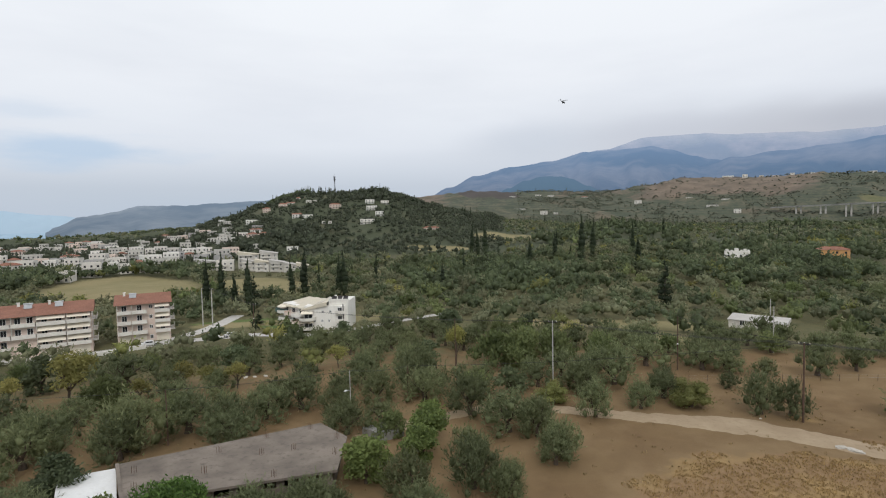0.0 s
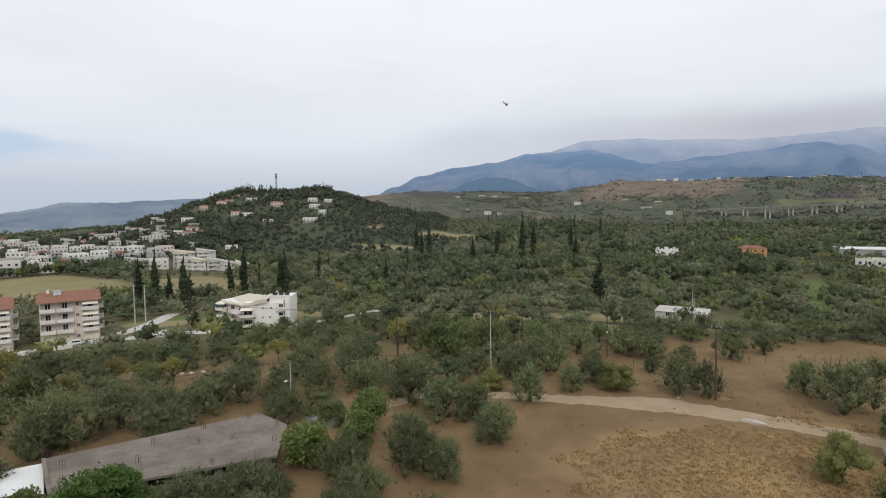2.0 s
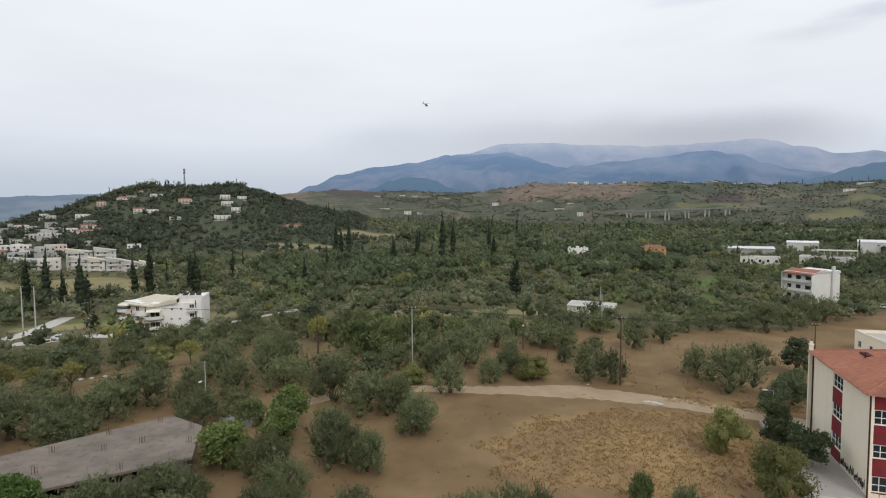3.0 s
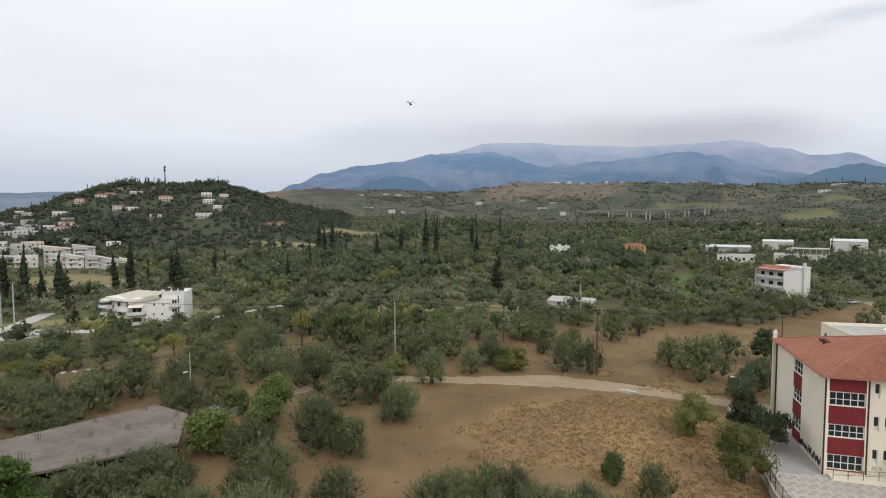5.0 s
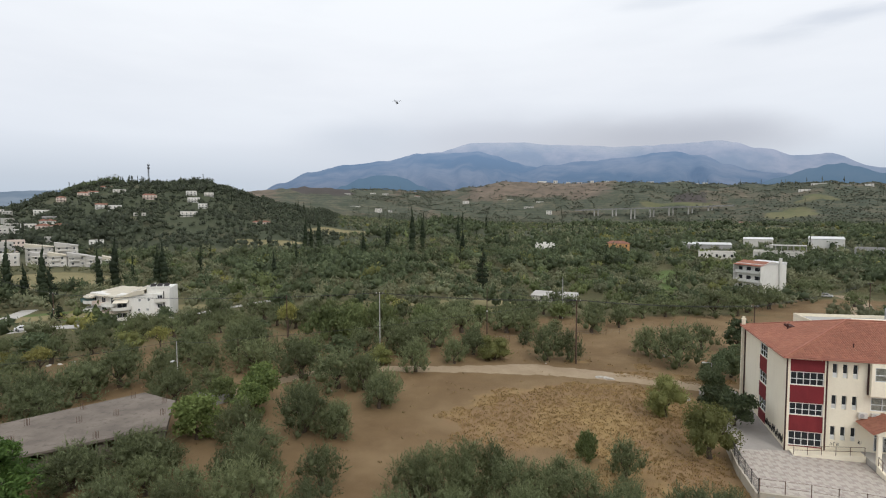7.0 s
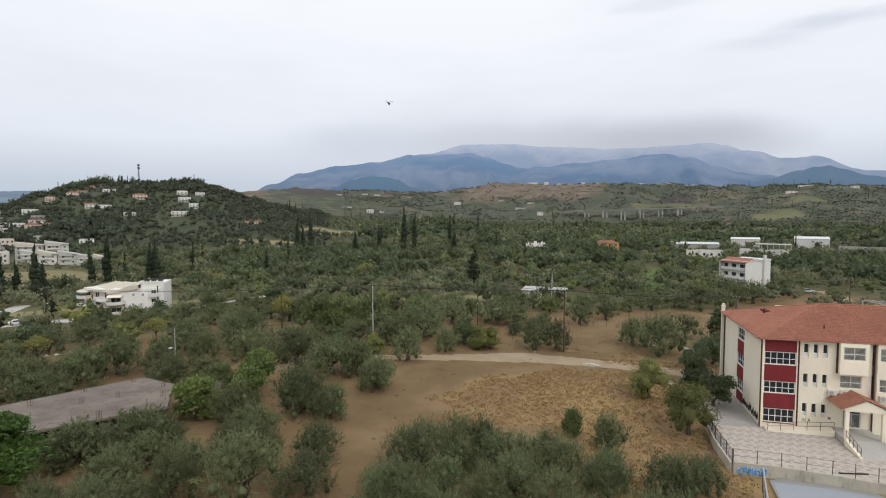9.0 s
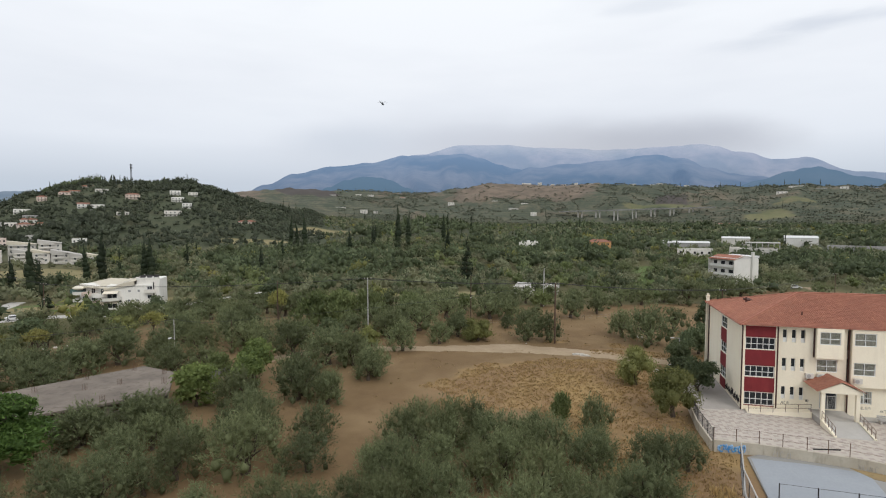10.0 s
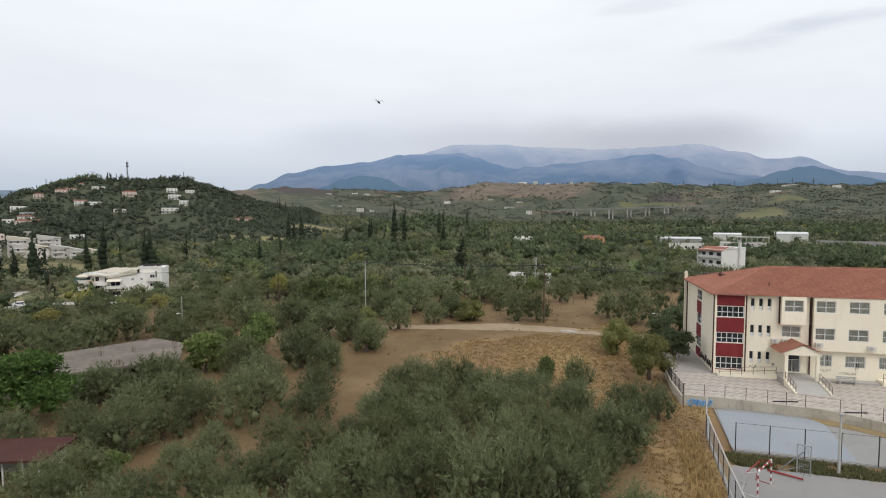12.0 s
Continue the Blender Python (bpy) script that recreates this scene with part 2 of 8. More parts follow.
M_WIRE = worn("black_cable", (0.05, 0.05, 0.05), (0.035, 0.035, 0.035), 1.0, 8, 0.6)
M_REDPAINT = worn("red_paint", (0.36, 0.035, 0.030), (0.26, 0.03, 0.03), 1.5, 12, 0.55, stain=(0.16, 0.05, 0.04))
M_WHITEPAINT = worn("white_paint", (0.72, 0.72, 0.70), (0.64, 0.64, 0.62), 1.5, 12, 0.5)
M_BLUEPAINT = worn("blue_spray_paint", (0.06, 0.22, 0.52), (0.16, 0.42, 0.70), 1.6, 6, 0.6)
M_SKYPAINT = worn("pale_blue_spray_paint", (0.35, 0.52, 0.70), (0.22, 0.40, 0.66), 1.6, 6, 0.6)
M_INK = worn("black_spray_paint", (0.035, 0.035, 0.04), (0.06, 0.06, 0.06), 1.6, 9, 0.6)
M_RUBBER = worn("tyre_rubber", (0.03, 0.03, 0.03), (0.02, 0.02, 0.02), 2, 14, 0.8)
M_CARWHITE = worn("white_car_paint", (0.70, 0.70, 0.70), (0.66, 0.66, 0.66), 0.8, 10, 0.3, bump=0.02, spec=0.5)
M_CARRED = worn("dark_red_car_paint", (0.16, 0.03, 0.03), (0.13, 0.025, 0.025), 0.8, 10, 0.3, bump=0.02, spec=0.5)
M_BARK = worn("olive_bark", (0.105, 0.080, 0.060), (0.060, 0.046, 0.036), 2.0, 12, 0.95, bump=0.6)
M_HELI = worn("dark_helicopter_paint", (0.075, 0.080, 0.085), (0.05, 0.053, 0.055), 0.8, 5, 0.5)
M_STONE = worn("pale_rubble_stone", (0.52, 0.48, 0.43), (0.42, 0.39, 0.34), 0.9, 7, 0.9)
M_STRAW = leafy("dry_straw", (0.325, 0.226, 0.104), (0.44, 0.312, 0.145), (0.275, 0.182, 0.092), 0.8, thin=0.5)
M_GOLD = leafy("golden_straw", (0.46, 0.33, 0.155), (0.62, 0.46, 0.23), (0.42, 0.30, 0.15), 0.6, thin=0.5)
M_TERRACE = worn("grey_screed", (0.37, 0.34, 0.315), (0.32, 0.295, 0.27), 0.3, 6, 0.9, stain=(0.26, 0.24, 0.22), amount=0.4)
M_VERGE = leafy("rank_green_weeds", (0.10, 0.115, 0.050), (0.20, 0.20, 0.090), (0.22, 0.18, 0.09), 0.7, thin=0.4)
M_DRYEARTH = worn("dry_grass_and_earth", (0.33, 0.245, 0.125), (0.25, 0.18, 0.095), 0.6, 4.0, 0.95, stain=(0.20, 0.16, 0.08), amount=0.6, bump=0.6)
M_TRACK = worn("pale_trodden_earth", (0.355, 0.275, 0.185), (0.295, 0.222, 0.145), 0.22, 2.2, 0.95, stain=(0.24, 0.172, 0.105), amount=0.75, bump=0.5)

M_OLIVE = leafy("olive_leaves", (0.116, 0.134, 0.064), (0.226, 0.258, 0.132), (0.168, 0.176, 0.080), thin=0.46)
M_GREEN = leafy("fresh_green_leaves", (0.100, 0.128, 0.050), (0.200, 0.240, 0.096), (0.176, 0.186, 0.078))
M_BRIGHT = leafy("bright_green_leaves", (0.078, 0.108, 0.034), (0.205, 0.258, 0.084), (0.155, 0.188, 0.060))
M_LIME = leafy("muted_lime_leaves", (0.150, 0.162, 0.056), (0.270, 0.285, 0.100), (0.22, 0.215, 0.080))
M_YELLOW = leafy("yellowing_leaves", (0.195, 0.190, 0.060), (0.340, 0.330, 0.108), (0.290, 0.245, 0.090))
M_DARKLEAF = leafy("dark_evergreen_leaves", (0.078, 0.102, 0.054), (0.152, 0.184, 0.092), (0.124, 0.142, 0.068))
M_PINE = leafy("pine_needles", (0.042, 0.080, 0.020), (0.125, 0.205, 0.048), (0.09, 0.15, 0.035))
M_CYPRESS = leafy("cypress_scales", (0.022, 0.034, 0.018), (0.058, 0.076, 0.038), (0.045, 0.058, 0.030), 0.3)
# far foliage, three tones: distance haze put into the base colours as grey
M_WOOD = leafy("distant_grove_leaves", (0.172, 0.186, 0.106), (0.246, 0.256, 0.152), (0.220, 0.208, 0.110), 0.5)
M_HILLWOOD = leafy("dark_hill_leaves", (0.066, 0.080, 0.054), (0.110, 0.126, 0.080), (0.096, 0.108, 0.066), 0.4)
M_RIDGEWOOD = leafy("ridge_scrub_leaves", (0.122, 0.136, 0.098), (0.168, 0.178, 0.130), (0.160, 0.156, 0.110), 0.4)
M_WEED = leafy("dry_weeds", (0.27, 0.195, 0.105), (0.36, 0.27, 0.145), (0.28, 0.22, 0.11), thin=0.5)


def glass_pane(name, tone=(0.020, 0.022, 0.024)):
    k = Nodes(name)
    co, rnd = k.place()
    col = k.mix(k.span(rnd, 0, 1), tone, tuple(v * 2.2 for v in tone))
    return k.finish(col, 0.12, 0.0, k.noise(co, 1.2, 2.0), 0.03, 0.02, 0.14)


M_GLASS = glass_pane("dark_window_glass")
M_BLUEGLASS = glass_pane("greenish_balcony_glass", (0.10, 0.16, 0.15))


def ground_material():
    """Soil, dry grass and scrub; the ground's own cover masks say where which grows."""
    k = Nodes("earth_and_dry_grass")
    pos = k.add("ShaderNodeNewGeometry").outputs["Position"]
    cover = k.add("ShaderNodeSeparateColor", {0: k.add("ShaderNodeAttribute", attribute_name="cover").outputs["Color"]})
    n1, n2, n3 = k.noise(pos, 0.035, 6.0, 0.6), k.noise(pos, 0.45, 6.0, 0.65), k.noise(pos, 5.0, 5.0, 0.7)
    soil = k.mix(k.span(n2, 0.3, 0.7), (0.186, 0.123, 0.064), (0.148, 0.097, 0.052))
    soil = k.mix(k.span(n1, 0.4, 0.62, 0.0, 0.7), soil, (0.215, 0.150, 0.081))
    soil = k.mix(k.span(n3, 0.5, 0.8, 0.0, 0.30), soil, (0.142, 0.093, 0.058))
    soil = k.mix(k.span(k.noise(pos, 0.10, 5.0, 0.6), 0.46, 0.64, 0.0, 0.65), soil, (0.240, 0.168, 0.094))
    straw = k.mix(k.span(n2, 0.38, 0.62), (0.322, 0.222, 0.102), (0.256, 0.170, 0.082))
    straw = k.mix(k.span(k.noise(pos, 0.11, 5.0), 0.40, 0.55, 0.0, 0.85), straw, (0.225, 0.145, 0.083))
    straw = k.mix(k.span(n3, 0.5, 0.75, 0.0, 0.4), straw, (0.36, 0.27, 0.14))
    scrub = k.mix(k.span(n2, 0.35, 0.65), (0.100, 0.100, 0.052), (0.135, 0.122, 0.064))
    scrub = k.mix(k.span(n1, 0.48, 0.66, 0.0, 0.35), scrub, (0.16, 0.135, 0.075))
    field = k.mix(k.span(n1, 0.38, 0.62), (0.200, 0.176, 0.090), (0.255, 0.215, 0.118))
    field = k.mix(k.span(n2, 0.5, 0.8, 0.0, 0.4), field, (0.14, 0.15, 0.055))
    rough = k.math("MULTIPLY", k.math("SUBTRACT", n2, 0.5), 1.1)

    def edge(s):
        return k.span(k.math("ADD", s, rough), 0.35, 0.65)
    veg = k.add("ShaderNodeAttribute", attribute_name="maquis").outputs["Fac"]
    maquis = k.mix(k.span(n2, 0.35, 0.65), (0.054, 0.066, 0.040), (0.078, 0.086, 0.052))
    maquis = k.mix(k.span(k.noise(pos, 0.02, 5.0), 0.5, 0.68, 0.0, 0.5), maquis, (0.135, 0.118, 0.075))
    scrub = k.mix(veg, scrub, maquis)
    col = k.mix(edge(cover.outputs[2]), soil, scrub)
    lawn = k.mix(k.span(n2, 0.35, 0.65), (0.085, 0.125, 0.040), (0.115, 0.150, 0.055))
    col = k.mix(edge(k.add("ShaderNodeAttribute", attribute_name="lawn").outputs["Fac"]), col, lawn)
    broad = k.math("MULTIPLY", k.math("MULTIPLY", k.math("SUBTRACT", k.noise(pos, 0.016, 5.0, 0.65), 0.5), 1.9), k.add("ShaderNodeAttribute", attribute_name="ridge").outputs["Fac"])
    field = k.mix(k.math("MULTIPLY", k.span(k.noise(pos, 0.012, 4.0), 0.4, 0.6), k.add("ShaderNodeAttribute", attribute_name="ridge").outputs["Fac"]), field, (0.150, 0.165, 0.066))
    col = k.mix(edge(k.math("ADD", cover.outputs[1], broad)), col, field)
    col = k.mix(edge(cover.outputs[0]), col, straw)
    # bare reddish slopes and cut terraces on the far ridge
    n4 = k.noise(pos, 0.0055, 6.0, 0.65)
    far = k.add("ShaderNodeAttribute", attribute_name="ridge").outputs["Fac"]
    bare = k.mix(k.span(k.noise(pos, 0.03, 6.0, 0.7), 0.4, 0.62), (0.175, 0.120, 0.092), (0.225, 0.182, 0.132))
    up = k.add("ShaderNodeSeparateXYZ", {0: pos}).outputs[2]
    terrace = k.math("SINE", k.math("ADD", k.math("MULTIPLY", up, 1.1), k.math("MULTIPLY", n4, 22.0)))
    # slope tones greyed, with the haze of distance mixed into the colour
    slope = k.mix(k.span(k.noise(pos, 0.022, 7.0, 0.75), 0.40, 0.60), (0.066, 0.080, 0.058), (0.118, 0.118, 0.084))
    slope = k.mix(k.span(k.noise(pos, 0.11, 4.0, 0.7), 0.47, 0.56, 0.0, 0.75), slope, (0.058, 0.070, 0.054))
    slope = k.mix(k.span(terrace, 0.5, 1.0, 0.0, 0.22), slope, (0.20, 0.175, 0.115))
    slope = k.mix(k.span(n4, 0.52, 0.64, 0.0, 0.6), slope, bare)
    red = k.add("ShaderNodeAttribute", attribute_name="redsoil").outputs["Fac"]
    gully = k.mix(k.span(k.noise(pos, 0.024, 7.0, 0.75), 0.38, 0.60), (0.120, 0.096, 0.078), (0.225, 0.172, 0.134))
    wild = k.math("MULTIPLY", k.math("SUBTRACT", k.noise(pos, 0.018, 6.0, 0.7), 0.5), 1.6)
    slope = k.mix(k.span(k.math("ADD", red, wild), 0.35, 0.75, 0.0, 0.8), slope, gully)
    burnt = k.add("ShaderNodeAttribute", attribute_name="burnt").outputs["Fac"]
    slope = k.mix(k.span(k.math("ADD", burnt, wild), 0.40, 0.65, 0.0, 0.9), slope, (0.078, 0.068, 0.066))
    col = k.mix(k.math("MULTIPLY", far, k.span(k.math("ADD", cover.outputs[1], broad), 0.35, 0.6, 1.0, 0.50)), col, slope)
    return k.finish(col, 0.95, 0.0, k.math("ADD", n3, n2), 0.5, 0.12, 0.1)


M_GROUND = ground_material()


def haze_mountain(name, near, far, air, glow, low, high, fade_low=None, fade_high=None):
    """A mountain kilometres away: slopes with bluish haze put in as emission, the top faded out for cloud."""
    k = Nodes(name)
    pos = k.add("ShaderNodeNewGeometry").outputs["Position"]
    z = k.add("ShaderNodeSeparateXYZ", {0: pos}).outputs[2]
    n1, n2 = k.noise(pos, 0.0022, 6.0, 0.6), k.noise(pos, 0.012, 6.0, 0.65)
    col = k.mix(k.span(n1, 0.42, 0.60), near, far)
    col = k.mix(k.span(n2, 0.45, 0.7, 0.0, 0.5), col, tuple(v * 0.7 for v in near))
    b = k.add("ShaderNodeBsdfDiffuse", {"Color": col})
    # haze: the slopes themselves emit the air colour, by height
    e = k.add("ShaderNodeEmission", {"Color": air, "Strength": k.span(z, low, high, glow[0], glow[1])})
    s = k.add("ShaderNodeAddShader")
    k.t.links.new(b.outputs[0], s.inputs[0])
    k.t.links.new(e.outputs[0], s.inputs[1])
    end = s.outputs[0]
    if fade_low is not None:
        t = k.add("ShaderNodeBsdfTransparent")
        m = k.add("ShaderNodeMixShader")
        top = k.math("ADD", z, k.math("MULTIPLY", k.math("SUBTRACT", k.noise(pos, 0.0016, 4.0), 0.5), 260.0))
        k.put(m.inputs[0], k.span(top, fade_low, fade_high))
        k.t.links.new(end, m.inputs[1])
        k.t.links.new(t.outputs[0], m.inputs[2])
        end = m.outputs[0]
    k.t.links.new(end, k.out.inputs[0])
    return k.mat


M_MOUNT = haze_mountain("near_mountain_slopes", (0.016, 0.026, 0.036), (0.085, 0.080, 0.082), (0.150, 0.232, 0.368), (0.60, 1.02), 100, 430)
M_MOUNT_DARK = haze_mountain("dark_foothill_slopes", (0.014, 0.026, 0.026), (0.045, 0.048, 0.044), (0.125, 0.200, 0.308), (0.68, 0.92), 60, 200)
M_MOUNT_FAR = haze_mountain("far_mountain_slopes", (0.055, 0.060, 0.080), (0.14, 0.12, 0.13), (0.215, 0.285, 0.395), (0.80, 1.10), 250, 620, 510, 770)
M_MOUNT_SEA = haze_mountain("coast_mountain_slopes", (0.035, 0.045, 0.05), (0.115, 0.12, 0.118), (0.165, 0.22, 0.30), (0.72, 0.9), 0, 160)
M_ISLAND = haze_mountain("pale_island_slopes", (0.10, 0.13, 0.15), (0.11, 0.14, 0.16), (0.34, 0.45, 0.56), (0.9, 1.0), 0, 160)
# pale haze over the water put into the sea's base colour
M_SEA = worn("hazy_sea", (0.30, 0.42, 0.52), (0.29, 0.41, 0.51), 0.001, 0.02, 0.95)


# ---------------------------------------------------------------- shapes
class Shape:
    """Vertices and faces of one part, gathered piece by piece."""

    def __init__(self):
        self.v, self.f, self.uv, self.s = [], [], {}, []

    def face(self, *pts, uv=None):
        n = len(self.v)
        self.v += [tuple(p) for p in pts]
        if uv:
            self.uv[len(self.f)] = uv
        self.f.append(tuple(range(n, n + len(pts))))
        return self

    def box(self, x0, y0, z0, x1, y1, z1):
        n = len(self.v)
        self.v += [(x, y, z) for z in (z0, z1) for x, y in ((x0, y0), (x1, y0), (x1, y1), (x0, y1))]
        self.f += [(n + 3, n + 2, n + 1, n), (n + 4, n + 5, n + 6, n + 7)] + [(n + i, n + (i + 1) % 4, n + 4 + (i + 1) % 4, n + 4 + i) for i in range(4)]
        return self

    def prism(self, pts, z0, z1):
        n, c = len(self.v), len(pts)
        self.v += [(x, y, z0) for x, y in pts] + [(x, y, z1) for x, y in pts]
        self.f += [tuple(range(n + c - 1, n - 1, -1)), tuple(range(n + c, n + 2 * c))]
        self.f += [(n + i, n + (i + 1) % c, n + c + (i + 1) % c, n + c + i) for i in range(c)]
        return self

    def tube(self, a, b, r0, r1=None, sides=8, caps=True):
        a, b = Vector(a), Vector(b)
        r1 = r0 if r1 is None else r1
        w = (b - a).normalized()
        u = w.orthogonal().normalized()
        q = w.cross(u)
        n = len(self.v)
        for p, r in ((a, r0), (b, r1)):
            self.v += [tuple(p + r * (math.cos(t) * u + math.sin(t) * q)) for t in (2 * math.pi * i / sides for i in range(sides))]
        self.f += [(n + i, n + (i + 1) % sides, n + sides + (i + 1) % sides, n + sides + i) for i in range(sides)]
        if caps:
            self.f += [tuple(range(n + sides - 1, n - 1, -1)), tuple(range(n + sides, n + 2 * sides))]
        return self

    def sweep(self, pts, r, sides=4):
        """One continuous tube along the points."""
        n = len(self.v)
        for i, p in enumerate(pts):
            w = (pts[min(i + 1, len(pts) - 1)] - pts[max(i - 1, 0)]).normalized()
            u = Vector((-w.y, w.x, 0)).normalized()
            q = w.cross(u)
            self.v += [tuple(p + r * (math.cos(t) * u + math.sin(t) * q)) for t in (2 * math.pi * k / sides for k in range(sides))]
        for i in range(len(pts) - 1):
            a = n + i * sides
            self.f += [(a + k, a + (k + 1) % sides, a + sides + (k + 1) % sides, a + sides + k) for k in range(sides)]
        return self

    def ring(self, w, h, t, y0, y1):
        """A flat rectangular frame in the x-z plane."""
        n = len(self.v)
        for y in (y0, y1):
            self.v += [(0, y, 0), (w, y, 0), (w, y, h), (0, y, h), (t, y, t), (w - t, y, t), (w - t, y, h - t), (t, y, h - t)]
        for i in range(4):
            j = (i + 1) % 4
            self.f += [(n + i, n + j, n + 4 + j, n + 4 + i), (n + 8 + j, n + 8 + i, n + 12 + i, n + 12 + j), (n + j, n + i, n + 8 + i, n + 8 + j), (n + 4 + i, n + 4 + j, n + 12 + j, n + 12 + i)]
        return self

    def ball(self, c, rx, ry, rz, rings=5, sides=8, rough=0.0, rng=None):
        n = len(self.v)
        for i in range(rings + 1):
            t = math.pi * i / rings
            for j in range(sides):
                p = 2 * math.pi * j / sides
                k = 1 + (rng.uniform(-rough, rough) if rng else 0)
                self.v.append((c[0] + k * rx * math.sin(t) * math.cos(p), c[1] + k * ry * math.sin(t) * math.sin(p), c[2] + k * rz * math.cos(t)))
        for i in range(rings):
            for j in range(sides):
                a, b = n + i * sides + j, n + i * sides + (j + 1) % sides
                self.f.append((a, a + sides, b + sides, b))
        return self

    def mesh(self, name, mat):
        me = bpy.data.meshes.new(name)
        me.from_pydata(self.v, [], self.f)
        if self.uv:
            layer = me.uv_layers.new(name="UVMap")
            for i, uv in self.uv.items():
                for k, li in enumerate(me.polygons[i].loop_indices):
                    layer.data[li].uv = uv[k]
        me.materials.append(mat)
        return me


def part(name, shape, mat, parent, label=""):
    """One mesh object under its thing or part."""
    me = shape if isinstance(shape, bpy.types.Mesh) else shape.mesh(name, mat)
    ob = new(name, me)
    ob.parent = parent
    if label:
        tagged(ob, label)
    return ob


def thing(name, label, category, at=(0, 0, 0), turn=0.0, group="", kind=""):
    """The Empty at the base of a thing."""
    ob = new(name)
    ob.empty_display_size = 0.5
    ob.matrix_basis = pose(*at, 0, 0, turn)
    return tagged(ob, label, category, group, kind)


def solo(name, shape, mat, label, category, at=(0, 0, 0), turn=0.0, group="", kind=""):
    """A thing that is one mesh."""
    me = shape if isinstance(shape, bpy.types.Mesh) else shape.mesh(name, mat)
    ob = new(name, me)
    ob.matrix_basis = pose(*at, 0, 0, turn)
    return tagged(ob, label, category, group, kind)

# TERRAIN: height of the ground by place, x and y in metres
def ease(a, b, v):
    u = min(1.0, max(0.0, (v - a) / (b - a)))
    return u * u * (3 - 2 * u)


HILL_CREST = ((-180, 0), (-66, 0), (-54, 2), (-49, 10), (-45, 34), (-41, 57), (-39, 68), (-36.5, 73), (-34, 69), (-31, 72), (-29, 73), (-27.4, 66), (-25.9, 57), (-24.3, 48), (-22, 38), (-19, 27), (-15, 14), (-9, 5), (0, 0), (180, 0))
RIDGE_CREST = ((-180, 10), (-66, 2), (-45, 15), (-32, 60), (-26, 88), (-20, 105), (-15, 102), (-10, 97), (-5, 96), (-2, 107), (0.7, 126), (5, 120), (12.6, 118), (18, 111), (23.6, 100), (27, 105), (31, 99), (37, 90), (55, 75), (90, 40), (180, 10))


def profile(table, a):
    for (a0, h0), (a1, h1) in zip(table, table[1:]):
        if a <= a1:
            u = (a - a0) / (a1 - a0)
            return h0 + (h1 - h0) * u * u * (3 - 2 * u)
    return table[-1][1]


def wave(x, y, size, seed):
    """Soft rolling relief, about -1 to 1."""
    u, v = x / size, y / size
    return (math.sin(u * 2.1 + seed) * math.cos(v * 1.7 - seed * 1.3) + 0.6 * math.sin(u * 4.3 - v * 3.1 + seed * 2.7) + 0.4 * math.sin(u * 7.9 + v * 8.3 + seed * 0.7)) / 1.6


def ground_z(x, y):
    r, a = math.hypot(x, y), math.degrees(math.atan2(x, y))
    z = -0.6
    z -= 3.4 * ease(-62, -105, x) * ease(50, 100, y)
    z -= 2.0 * ease(130, 220, y) * ease(-105, -62, x)
    z += 11.0 * ease(380, 1150, r) * ease(-50, -30, a)
    hill = profile(HILL_CREST, a) * ease(430, 1020, r) * ease(1750, 1120, r)
    ridge = profile(RIDGE_CREST, a) * ease(1080, 1760, r) * (0.55 + 0.45 * ease(2600, 1900, r))
    z += hill * (1 + 0.06 * wave(x, y, 120, 1.0)) + ridge * (1 + 0.10 * wave(x, y, 190, 2.0) * ease(1100, 1500, r) * ease(1760, 1500, r))
    z -= 20.0 * math.exp(-((a - 14) / 9) ** 2 - ((r - 1260) / 120) ** 2)
    z += ease(1120, 1400, r) * ease(1900, 1700, r) * (6.0 * wave(x, y, 75, 5.0) + 3.0 * wave(x, y, 34, 8.0))
    z += 13.0 * math.exp(-((a + 4.5) / 4.5) ** 2 - ((r - 620) / 110) ** 2)
    z += 6.0 * math.exp(-((a + 7) / 8) ** 2) * ease(230, 420, r) * ease(780, 560, r)
    z += 0.7 * ease(16, 4, math.hypot((x - 13) / 1.5, y - 74))
    z += ease(110, 420, r) * 1.1 * wave(x, y, 70, 3.0)
    z -= 16.0 * ease(-50, -56, a) * ease(1300, 2200, r)
    return z
# END TERRAIN

# ---------------------------------------------------------------- the ground, one sheet to the horizon
def blob(x, y, cx, cy, rx, ry, turn=0.0):
    """1 in the middle of an oval, 0.5 on its rim, 0 outside."""
    c, s = math.cos(radians(turn)), math.sin(radians(turn))
    u, v = ((x - cx) * c + (y - cy) * s) / rx, (-(x - cx) * s + (y - cy) * c) / ry
    return ease(1.35, 0.65, math.hypot(u, v))


def in_straw(x, y):
    return 0.22 * wave(x, y, 5.0, 2.0) + 0.20 * wave(x, y, 11.0, 4.0) + max(blob(x, y, 15, 72, 17.5, 12.5, 6), blob(x, y, 7, 69, 12, 8.5, 12), 0.8 * blob(x, y, 19, 54, 9, 17, 12), blob(x, y, 20.5, 34, 4.4, 15, 0), 0.6 * blob(x, y, 30, 89.6, 11, 3, -14), 0.6 * blob(x, y, 22, 97, 8, 2.5, -12))


